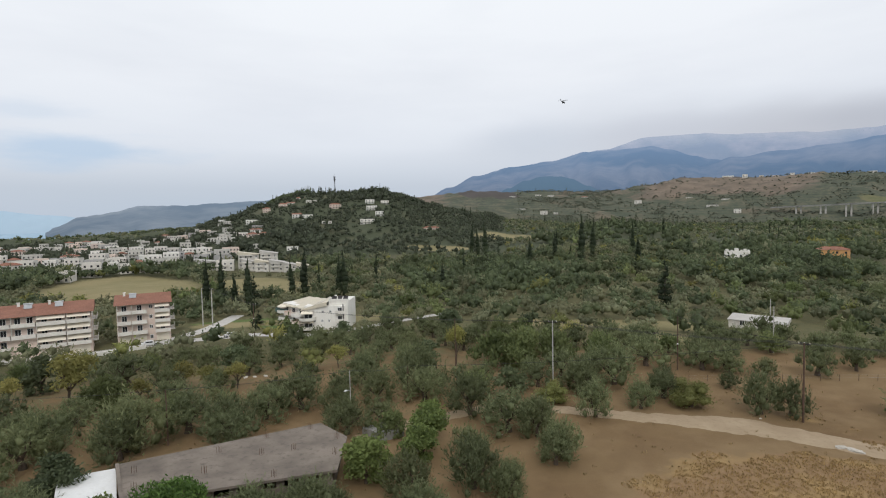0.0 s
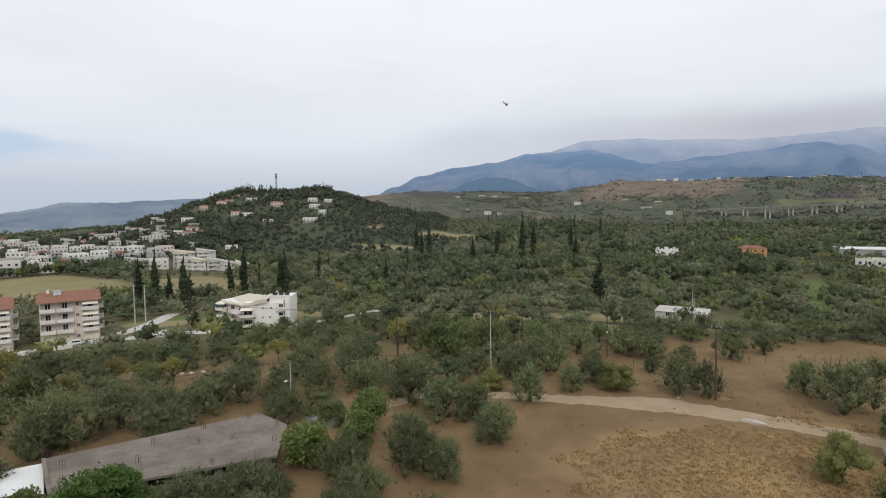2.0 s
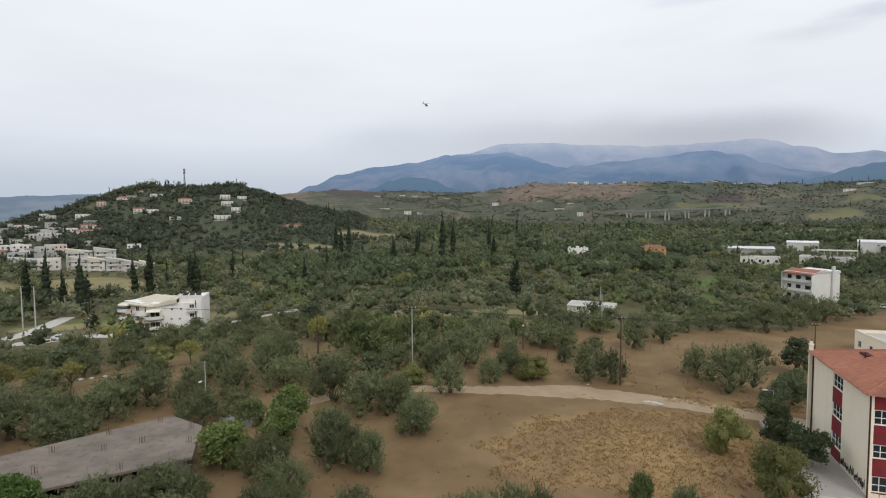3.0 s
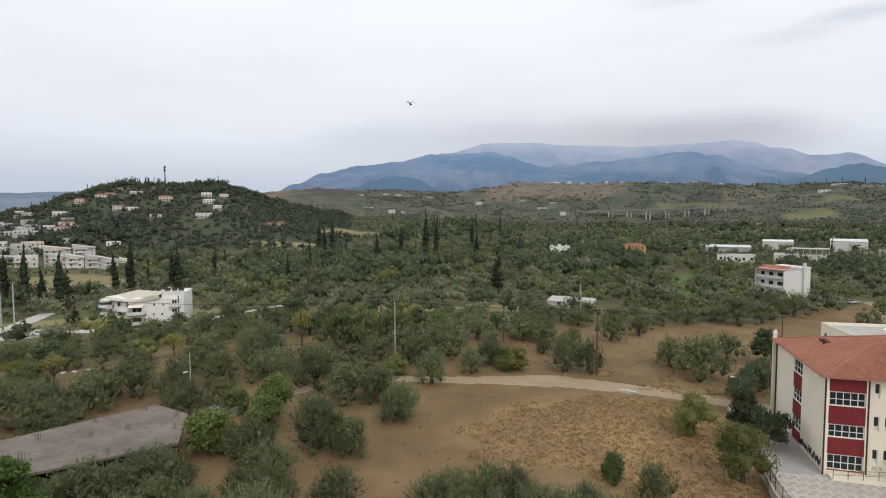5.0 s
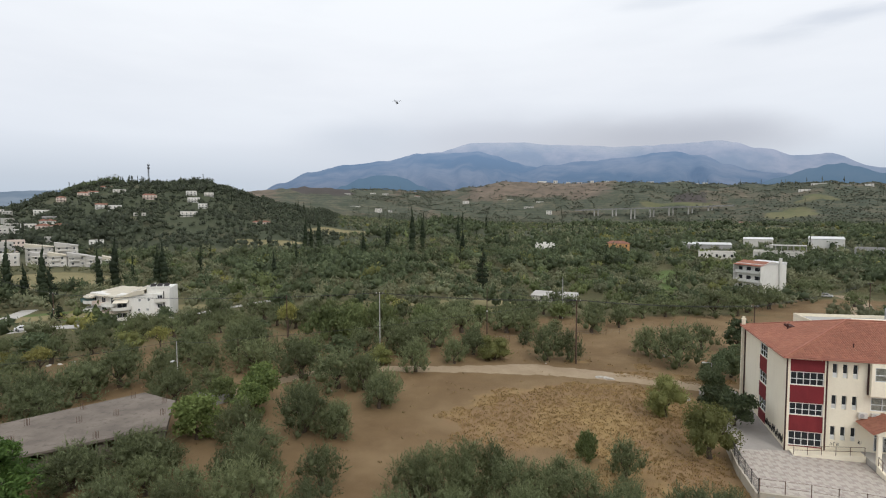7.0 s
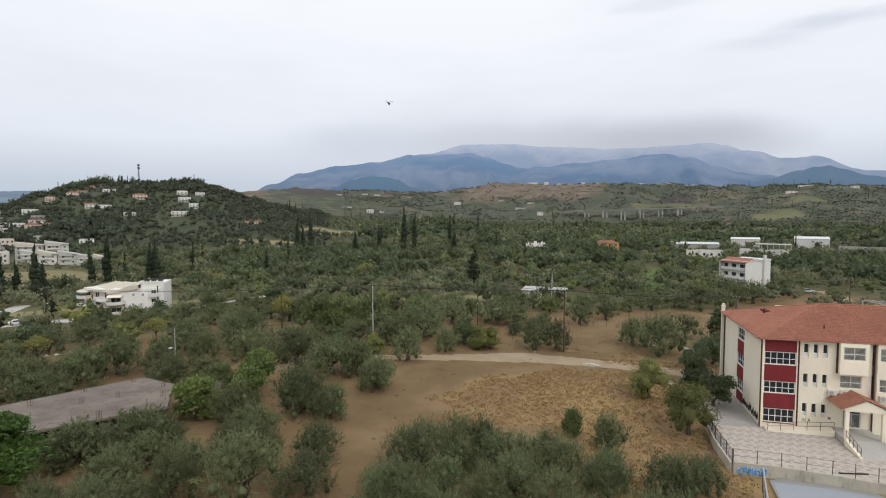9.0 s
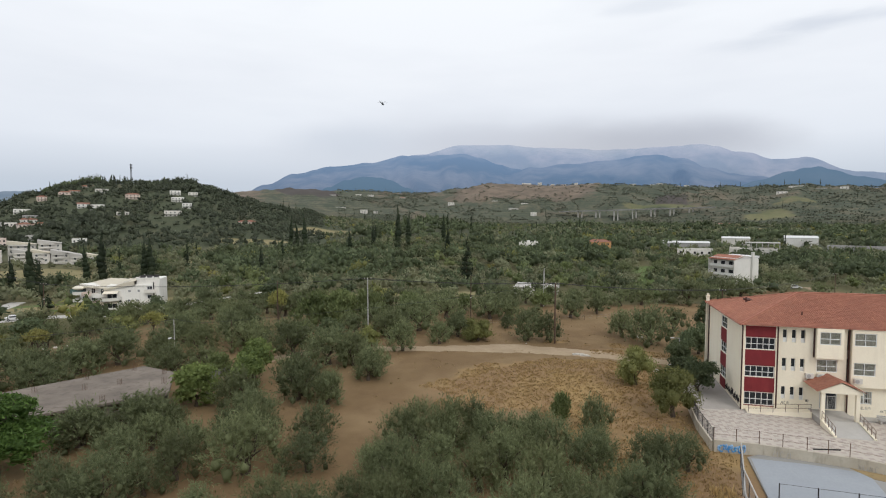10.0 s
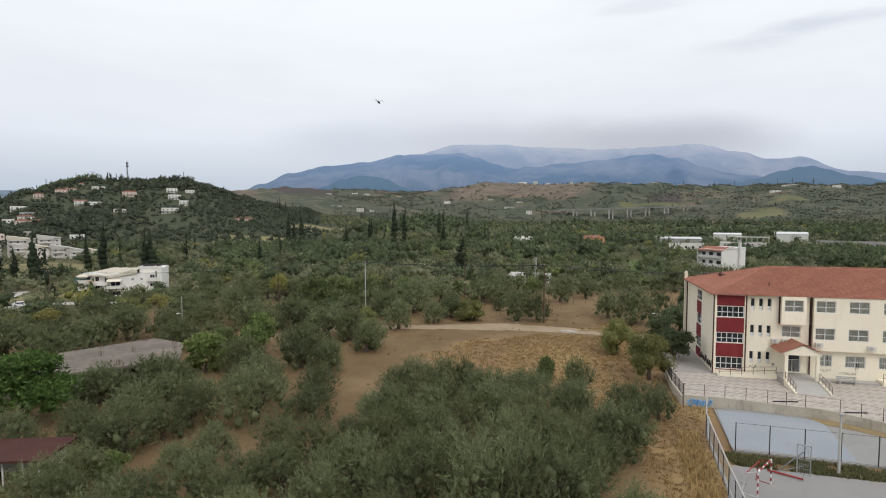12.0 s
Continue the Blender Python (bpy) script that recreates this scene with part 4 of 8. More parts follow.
for f in (((x0, y0, zr), (x1, y0, zr), Q, P), ((x0, y1, zr), (x0, y0, zr), P, P)):
    tagged(part("tiling", roof_tiles(*f), M_ROOF, roof), "rows of curved clay roof tiles", kind="stuff")
e = Shape()
e.box(-.5, -.5, EAVE - .10, LEN + .5, -.30, EAVE + .03).box(-.5, -.30, EAVE - .10, -.30, DEEP + .5, EAVE + .03)
part("eaves_board", e, M_CREAM, school)
g = Shape()
g.tube((-.62, -.62, EAVE + .02), (LEN, -.62, EAVE + .02), .07, .07, 8).tube((-.62, -.62, EAVE + .02), (-.62, DEEP, EAVE + .02), .07, .07, 8)
part("gutter", g, M_CLAY, school, "brown gutter")
for x, y in ((-.10, -.10), (3.74, -.10), (11.13, -.14), (-.10, DEEP - .4)):
    d = Shape().tube((x, y, -.1), (x, y, EAVE - .3), .085, .085, 8).tube((x, y, EAVE - .3), (x - .2, y - .45, EAVE), .085, .085, 8)
    part("downpipe", d, M_GUTTER, school, "dark brown downpipe")
# short dark tube added for the shadow down the bay's left edge
part("downpipe", Shape().tube((7.55, -.12, 6.9), (7.55, -.12, EAVE - .1), .085, .085, 8), M_GUTTER, school, "dark brown downpipe")
part("flue", Shape().box(-.45, DEEP - .1, -.9, -.02, DEEP + .32, 11.4).box(-.5, DEEP - .15, 11.4, .03, DEEP + .37, 11.52).box(-.38, DEEP - .02, 11.52, -.08, DEEP + .26, 11.8), M_CREAM, school, "cream outside chimney flue")
v = Shape().box(3.2, 10.4, 11.1, 4.0, 12.4, 12.0).tube((3.0, 10.2, 11.0), (3.0, 10.2, 12.4), .09, .09, 8)
part("roof_vent", v, M_RUSTROOF, school, "low brown vent on the roof")
part("roof_vent", Shape().tube((7.0, 2.2, 11.0), (7.0, 2.2, 11.9), .07, .07, 8), M_RUSTROOF, school)

# entrance porch with ramp and steps
porch = part("porch", Shape().prism([(7.15, -3.7), (10.95, -3.7), (10.95, -.005), (7.15, -.005)], -.3, .62), M_PALECONC, school, "pale concrete porch floor")
for x, y in ((7.35, -3.45), (10.75, -3.45)):
    part("pillar", Shape().box(x - .18, y - .18, .62, x + .18, y + .18, 3.72), M_CREAM, porch)
b = Shape().box(7.0, -3.75, 3.72, 11.1, -3.45, 4.02).box(7.0, -3.45, 3.72, 7.3, -.02, 4.02).box(10.8, -3.45, 3.72, 11.1, -.02, 4.02)
b.face((7.0, -3.74, 4.02), (11.1, -3.74, 4.02), (9.05, -3.74, 4.92)).face((11.1, -3.46, 4.02), (7.0, -3.46, 4.02), (9.05, -3.46, 4.92))
part("gable", b, M_CREAM, porch)
s = Shape()
roof_faces(s, [((6.55, -.02, 3.93), (6.55, -4.0, 3.93), (9.05, -3.85, 5.06), (9.05, -.02, 5.06)), ((11.55, -4.0, 3.93), (11.55, -.02, 3.93), (9.05, -.02, 5.06), (9.05, -3.85, 5.06))])
part("porch_roof", s, M_ROOF, porch)
part("porch_ceiling", Shape().box(7.3, -3.45, 3.74, 10.8, -.02, 3.80), M_CREAM, porch)
door = part("door", Shape().box(8.35, .05, .62, 8.43, .15, 3.0).box(10.07, .05, .62, 10.15, .15, 3.0).box(8.43, .05, 2.92, 10.07, .15, 3.0).box(8.43, .05, 2.25, 10.07, .15, 2.32).box(9.21, .05, .62, 9.29, .15, 2.25), M_WINWHITE, school, "white-framed glazed double door")
part("pane", Shape().box(8.43, .09, .64, 10.07, .10, 2.92), M_GLASS, door)
g = Shape()
for i in range(15):
    g.box(8.48 + i * .11, .03, .7, 8.50 + i * .11, .048, 2.2)
part("door_grille", g, M_WHITEPAINT, door)
s = Shape()
s.v += [(7.35, -7.2, -.1), (10.75, -7.2, -.1), (10.75, -3.71, -.1), (7.35, -3.71, -.1), (7.35, -7.2, .01), (10.75, -7.2, .01), (10.75, -3.71, .61), (7.35, -3.71, .61)]
s.f += [(3, 2, 1, 0), (4, 5, 6, 7), (0, 1, 5, 4), (1, 2, 6, 5), (2, 3, 7, 6), (3, 0, 4, 7)]
part("entrance_ramp", s, M_PALECONC, porch, "pale smooth concrete ramp")
for x in (7.08, 10.77):
    s = Shape()
    s.v += [(x, -7.2, -.1), (x + .25, -7.2, -.1), (x + .25, -3.71, -.1), (x, -3.71, -.1), (x, -7.2, .14), (x + .25, -7.2, .14), (x + .25, -3.71, .74), (x, -3.71, .74)]
    s.f += [(3, 2, 1, 0), (4, 5, 6, 7), (0, 1, 5, 4), (1, 2, 6, 5), (2, 3, 7, 6), (3, 0, 4, 7)]
    part("cheek_wall", s, M_CREAM, porch)
for x in (7.2, 10.9):
    part("stair_rail", rail_run(Shape(), (x, -7.1, .1), (x, -3.8, .70), .95, .8), M_RUST, porch, "rusty stair handrail")
ramp = Shape()
ramp.v += [(.35, -1.5, -.1), (7.1, -1.5, -.1), (7.1, -.12, -.1), (.35, -.12, -.1), (.35, -1.5, .12), (7.1, -1.5, .66), (7.1, -.12, .66), (.35, -.12, .12)]
ramp.f += [(3, 2, 1, 0), (4, 5, 6, 7), (0, 1, 5, 4), (1, 2, 6, 5), (2, 3, 7, 6), (3, 0, 4, 7)]
rp = part("ramp", ramp, M_CREAM, school, "low cream ramp along the wall")
part("ramp_rail", rail_run(Shape(), (.4, -1.42, .12), (7.0, -1.42, .66), .95, 1.3), M_RUST, rp, "rusty ramp handrail")
rp = part("ramp", Shape().box(18.6, -1.6, -.1, 24.0, -.12, .5), M_CREAM, school)
part("ramp_rail", rail_run(Shape(), (18.6, -1.5, .5), (24, -1.5, .5), .95, 1.3), M_RUST, rp)
part("plinth_step", Shape().box(11.0, -1.3, -.1, 18.6, -.02, .15), M_PALECONC, school)

ac = Shape().box(0, -.32, 0, .82, -.02, .58).box(.08, -.02, -.06, .14, .0, .0).box(.68, -.02, -.06, .74, .0, .0)
fan = Shape().tube((.30, -.325, .29), (.30, -.345, .29), .22, .22, 14)
for x, y, z in ((6.75, 0, 4.35), (7.95, 0, 4.35), (11.5, -.55, 4.2), (17.2, -.55, 4.05), (25.2, -.55, 4.1)):
    unit = thing("air_conditioner", "white outdoor air-conditioning unit on the school wall", "air conditioner", group="wall units on the school")
    unit.matrix_basis = pose(*SCHOOL, 0, 0, SCHOOL_TURN) @ pose(x, y, z)
    part("casing", ac, M_OFFWHITE, unit)
    part("fan_grille", fan, M_GREYWALL, unit, "grey round fan grille")
bench = thing("bench", "grey slatted bench on concrete feet by the school wall", "bench")
bench.matrix_basis = pose(*SCHOOL, 0, 0, SCHOOL_TURN) @ pose(13.6, -1.9, 0.002)
for y in (0, .16, .32):
    part("seat_slat", Shape().box(0, y, .42, 2.2, y + .12, .47), M_GREYWALL, bench)
for z in (.58, .76):
    part("back_slat", Shape().box(0, .50, z, 2.2, .54, z + .12), M_GREYWALL, bench)
for x in (.2, 1.85):
    part("foot", Shape().box(x, .0, 0, x + .15, .50, .42).box(x, .45, .42, x + .15, .50, .9), M_PALECONC, bench)


def scrawl(parent, x, z, w, h, n, mat, seed, y=-.004, name="graffiti"):
    """Spray-painted marks on a wall, as plain strokes."""
    r = random.Random(seed)
    for i in range(n):
        px, pz = x + w * (i + .35) / n, z + h * .5
        a0, wide, tall = r.uniform(0, 6.28), w / n * r.uniform(.25, .42), h * r.uniform(.32, .5)
        if i % 2:
            p = [Vector((px + wide * math.cos(a0 + t * .6), y, pz + tall * math.sin(a0 + t * .6))) for t in range(8)]
        else:
            p = [Vector((px + wide * dx, y, pz + tall * dz)) for dx, dz in ((-1, -1), (-.3, 1), (.2, r.uniform(-1, .2)), (.9, r.uniform(.4, 1)), (1, -1))]
        part(name, Shape().sweep(p, .024, 4), mat, parent, "spray-painted stroke")


scrawl(school, 14.6, .72, 2.0, .42, 6, M_INK, 2)
scrawl(school, 16.3, 1.3, .45, 1.0, 2, M_INK, 5)
scrawl(school, 4.3, .95, .9, .42, 3, M_INK, 3)
scrawl(school, 6.9, 1.4, .35, .45, 2, M_INK, 4)
scrawl(school, 12.4, .9, 1.3, .5, 4, M_GREYWALL, 8)
r = random.Random(6)
for i in range(22):
    y, z, h = .8 + i * .34, r.uniform(.25, .6), r.uniform(.25, .5)
    p = [Vector((-.012, y + dx, z + dz)) for dx, dz in ((0, 0), (.05, h * 2), (.10, h * r.uniform(.2, 1)), (.2, h * r.uniform(.8, 2)), (.22, 0))]
    part("graffiti", Shape().sweep(p, .03, 4), M_METAL, school, "dark spray-painted stroke low on the side wall")

# ---------------------------------------------------------------- terrace, wall, courts
EDGE = [(25.4, 50.3), (29.5, 49.5), (33.4, 48.25), (36.6, 47.0), (39.2, 45.6), (41.7, 43.2), (44.4, 40.2), (48.0, 36.8), (54.0, 33.5)]
terrace = solo("terrace", Shape().prism(EDGE + [(72, 33), (72, 54.3), (33.6, 61.1), (36.9, 82), (31.5, 82), (27.6, 62), (26.2, 56)], -1.2, -.035), M_TERRACE, "raised concrete terrace before the school, laid with pale tiles", "terrace", kind="structure")


def inset(line, d):
    out = []
    for i, p in enumerate(line):
        a, b = Vector(line[max(0, i - 1)]), Vector(line[min(len(line) - 1, i + 1)])
        t = (b - a).normalized()
        out.append((p[0] - t.y * d, p[1] + t.x * d))
    return out


wall_in, wall_out = inset(EDGE, .02), inset(EDGE, -.26)
s = Shape()
for i in range(len(EDGE) - 1):
    a, b, c, d = wall_out[i], wall_out[i + 1], wall_in[i + 1], wall_in[i]
    s.prism([a, b, c, d], -1.3, .62 - .03 * (i % 3))
s.prism([(25.13, 50.2), (25.4, 50.3), (26.2, 56), (27.6, 62), (27.3, 62.1), (25.9, 56)], -1.3, .45)
retaining = solo("retaining_wall", s, M_OLDWALL, "stained old concrete retaining wall round the terrace", "wall", kind="structure")
mark = thing("graffiti", "blue spray-painted lettering on the stained wall", "graffiti")
r = random.Random(4)
for i in range(13):
    u = .45 + i * .19
    x, y, z = 25.4 + (29.5 - 25.4) * u / 4.2, 50.3 + (49.5 - 50.3) * u / 4.2, r.uniform(-.22, .12)
    way = Vector((.98, -.19, 0))
    c = Vector((x, y - .275, z))
    turn0, wide, tall = r.uniform(0, 6.28), r.uniform(.10, .17), r.uniform(.18, .36)
    p = [c + way * wide * math.cos(turn0 + t * .55) + Vector((0, 0, tall * math.sin(turn0 + t * .55 + r.uniform(-.1, .1)))) for t in range(9)]
    part("stroke", Shape().sweep(p, .085, 5), M_BLUEPAINT if i % 3 else M_SKYPAINT, mark)
for k, (i, u0, n, seed) in enumerate(((1, 1.2, 3, 3), (3, .6, 4, 4), (4, .5, 4, 5), (5, .4, 5, 6))):
    a, b = Vector((*wall_out[i], 0)), Vector((*wall_out[i + 1], 0))
    g = thing("graffiti", "dark faded spray-painted strokes on the wall", "graffiti")
    g.matrix_basis = Matrix.Translation(a) @ pose(0, 0, 0, 0, 0, math.degrees(math.atan2(b.y - a.y, b.x - a.x)))
    scrawl(g, u0, -.4, 1.7, .6, n, M_GREYWALL, seed, -.012, "stroke")

fence = thing("terrace_fence", "thin rusty post fence on the terrace wall", "fence")
pts = inset(EDGE, -.12)
for i, (a, b) in enumerate(zip(pts, pts[1:])):
    a, b = Vector((*a, .58)), Vector((*b, .58))
    n = max(1, round((b - a).length / 2.1))
    for k in range(n):
        p = a + (b - a) * k / n
        part("post", Shape().tube(p, p + Vector((0, 0, 1.35)), .035, .035, 6), M_RUST, fence)
    for h in (.65, 1.3):
        part("wire", Shape().tube(a + Vector((0, 0, h)), b + Vector((0, 0, h)), .012, .012, 4), M_RUST, fence)
left = [(25.3, 50.2, .4), (26.05, 56, .4), (27.4, 62, .4)]
for a, b in zip(left, left[1:]):
    a, b = Vector(a), Vector(b)
    for k in range(3):
        p = a + (b - a) * k / 3
        part("post", Shape().tube(p, p + Vector((0, 0, 1.5)), .035, .035, 6), M_METAL, fence)
    s = Shape()
    for k in range(24):
        p = a + (b - a) * k / 24
        s.tube(p + Vector((0, 0, .1)), p + Vector((0, 0, 1.35)), .016, .016, 4)
    s.tube(a + Vector((0, 0, 1.35)), b + Vector((0, 0, 1.35)), .025, .025, 5)
    part("railing_panel", s, M_METAL, fence)
part("beam", Shape().box(34.0, 48.22, .64, 36.6, 48.36, .74), M_METAL, fence, "dark bar lying on the wall")
part("beam", Shape().box(39.4, 45.2, .64, 41.6, 45.34, .74), M_METAL, fence)
part("gate_post", Shape().tube((44.6, 40.1, .4), (44.6, 40.1, 3.2), .06, .06, 8).tube((44.6, 40.1, 2.0), (45.9, 39.3, .6), .04, .04, 6), M_METAL, fence)

yard = Shape().prism([(28.0, 48.6)] + [tuple(p) for p in inset(EDGE, -.28)[1:8]] + [(48.5, 33.0), (36.3, 35.3), (25.2, 38.0)], -1.2, -.42)
solo("concrete_yard", yard, M_GREYSLAB, "bare grey concrete slab below the terrace wall", "pavement", kind="structure")
solo("painted_yard", Shape().prism([(28.2, 48.3), (33.0, 47.3), (37.4, 45.7), (34.7, 36.2), (25.3, 38.6)], -.43, -.405), M_BLUESLAB, "pale blue painted part of the concrete yard", "pavement", kind="structure")
solo("sports_court", Shape().prism([(23.8, 35.3), (36, 32.6), (48, 30.0), (60, 24), (52, 4), (16.5, 10), (20.9, 29.6)], -1.2, -.56), M_COURT, "grey worn concrete sports court", "sports court", kind="structure")
solo("strip_of_earth", Shape().prism([(23.9, 35.5), (24.6, 38.0), (36.2, 35.2), (48, 32.6), (48, 30.2), (36, 32.8)], -1.2, -.58), M_GROUND, "weedy strip of earth between yard and court", "ground", kind="structure")

out = inset(EDGE, -.30)
strip = [out[3], out[4], out[5], out[6], out[7], (46.4, 35.6), (41.8, 40.6), (39.4, 43.0), (37.2, 44.6)]
solo("strip_of_earth", Shape().prism([tuple(p) for p in strip], -.5, -.39), M_DRYEARTH, "strip of dry grass and earth along the terrace wall", "ground", kind="structure")
cf = thing("court_fence", "tall dark steel fence at the edge of the concrete yard", "fence")
a, b = Vector((25.3, 37.9, -.42)), Vector((46.2, 32.9, -.42))
for k in range(9):
    p = a + (b - a) * k / 8
    part("post", Shape().tube(p, p + Vector((0, 0, 2.6)), .045, .045, 8), M_METAL, cf)
for h in (.1, 2.55):
    part("wire", Shape().tube(a + Vector((0, 0, h)), b + Vector((0, 0, h)), .014, .014, 4), M_METAL, cf)
cf = thing("court_fence", "long mesh fence with a pale top rail beside the dry grass", "fence")
line = [Vector((26.4, 46.6, -.6)), Vector((24.1, 41.2, -.6)), Vector((21.2, 30.1, -.6)), Vector((17.5, 15, -.6))]
for a, b in zip(line, line[1:]):
    n = max(2, round((b - a).length / 2.2))
    for k in range(n):
        p = a + (b - a) * k / n
        part("post", Shape().tube(p, p + Vector((0, 0, 2.4)), .04, .04, 6), M_METAL, cf)
    part("foot", Shape().tube(a + Vector((.2, 0, .05)), b + Vector((.2, 0, .05)), .12, .12, 6), M_GREYWALL, cf, "grey concrete foot of the fence")
    s = Shape()
    m = int((b - a).length / .35)
    for k in range(m):
        p = a + (b - a) * k / m
        s.tube(p, p + (b - a) / m * 4 + Vector((0, 0, 2.35)), .007, .007, 3, False)
        s.tube(p + (b - a) / m * 4, p + Vector((0, 0, 2.35)), .007, .007, 3, False)
    part("mesh_panel", s, M_GALV, cf)
    part("top_wire", Shape().tube(a + Vector((0, 0, 2.35)), b + Vector((0, 0, 2.35)), .065, .065, 6), M_PALECONC, cf, "pale top rail")

goal = thing("handball_goal", "old red and white steel handball goal on the court", "goal", (23.2, 29.8, -.558), 46)
for x in (0, 3.0):
    for k in range(7):
        part("post", Shape().box(x, 0, k * .29, x + .09, .09, k * .29 + .288), M_REDPAINT if k % 2 else M_WHITEPAINT, goal)
for k in range(10):
    part("crossbar", Shape().box(.09 + k * .291, 0, 1.98, .09 + k * .291 + .289, .09, 2.07), M_REDPAINT if k % 3 else M_WHITEPAINT, goal)
for x in (.03, 3.03):
    part("back_stay", Shape().tube((x, .05, 2.0), (x, .9, 1.6), .03, .03, 6).tube((x, .9, 1.6), (x, 1.1, 0), .03, .03, 6).tube((x, 1.1, .03), (x, .05, .03), .03, .03, 6), M_WHITEPAINT if x < 1 else M_REDPAINT, goal)
part("back_rail", Shape().tube((.03, .9, 1.6), (3.03, .9, 1.6), .04, .04, 6), M_REDPAINT, goal, "red painted rail")
board = thing("basketball_stand", "leaning steel frame with a mesh board on the court", "basketball stand", (27.8, 33.1, -.558), -35)
part("frame", Shape().box(0, 0, .5, .07, .07, 2.9).box(.9, 0, .5, .97, .07, 2.9).box(0, 0, 2.83, .97, .07, 2.9).box(0, 0, .5, .97, .07, .57).box(.45, .0, 0, .52, .07, .5), M_GALV, board)
part("brace", Shape().tube((.5, .05, 2.4), (-1.4, .4, .02), .04, .04, 6).tube((.5, .05, 1.2), (-1.4, .4, .02), .03, .03, 6), M_GALV, board)
part("base_pipe", Shape().tube((-2.0, .1, .12), (.5, .0, .12), .07, .07, 8), M_REDPAINT, board, "red pipe lying at the foot")
net = Shape()
for i in range(1, 6):
    net.box(.07 + i * .14 - .008, .02, .57, .07 + i * .14 + .008, .04, 2.83).box(.07, .022, .57 + i * .38 - .008, .90, .038, .57 + i * .38 + .008)
part("mesh_board", net, M_GALV, board)
lamp = thing("lamp_post", "pale concrete floodlight post beside the court", "lamp post", (31.6, 33.9, -.5))
part("pole", Shape().tube((0, 0, -.2), (0, 0, 5.0), .11, .075, 10), M_POLECONC, lamp)
part("lamp_head", Shape().box(-.12, -.22, 4.95, .12, .10, 5.05), M_GALV, lamp)
lamp = thing("street_lamp", "small white street lamp behind the school trees", "street lamp", (33.4, 82.5, -.6))
part("pole", Shape().tube((0, 0, -.1), (0, 0, 4.6), .07, .05, 8), M_GALV, lamp)
part("arm", Shape().tube((0, 0, 4.6), (-1.0, -.3, 4.75), .04, .04, 6), M_GALV, lamp)
part("lamp_head", Shape().box(-1.5, -.45, 4.68, -.95, -.22, 4.82), M_WHITEPAINT, lamp)

# ---------------------------------------------------------------- houses
_pane = {}
HOMES = []      # far houses that stand clear of trees


def small_window(parent, x, y, z, w, h, turn=0.0, mat=None):
    """A far-off window: a proud frame with a dark pane in it. x, y: its left lower corner on the wall."""
    key = (round(w, 1), round(h, 1), mat.name if mat else "")
    if key not in _pane:
        t = .09
        f = Shape().box(0, -.05, 0, w, .02, t).box(0, -.05, h - t, w, .02, h).box(0, -.05, t, t, .02, h - t).box(w - t, -.05, t, w, .02, h - t).box(w / 2 - .04, -.04, t, w / 2 + .04, .02, h - t)
        _pane[key] = (f.mesh("window", mat or M_WINWHITE), Shape().box(t, -.02, t, w - t, .015, h - t).mesh("pane", M_GLASS))
    ob = part("window", _pane[key][0], None, parent)
    ob.matrix_basis = pose(x, y, z, 0, 0, turn)
    part("pane", _pane[key][1], None, ob)
    return ob


def simple_pane(parent, x, y, z, w, h, turn=0.0):
    key = ("s", round(w, 1), round(h, 1))
    if key not in _pane:
        _pane[key] = Shape().box(0, -.04, 0, w, .02, h).mesh("window", M_GLASS)
    ob = part("window", _pane[key], None, parent)
    ob.matrix_basis = pose(x, y, z, 0, 0, turn)
    return ob


def gable_roof(parent, w, d, z, rise, mat, over=.4):
    s = Shape()
    A, B, C, D = (-over, -over, z), (w + over, -over, z), (w + over, d + over, z), (-over, d + over, z)
    P, Q = (-over, d / 2, z + rise), (w + over, d / 2, z + rise)
    roof_faces(s, [(A, B, Q, P), (C, D, P, Q)])
    s.face(D, C, B, A).face(A, P, D).face(B, C, Q)
    return part("roof", s, mat, parent)


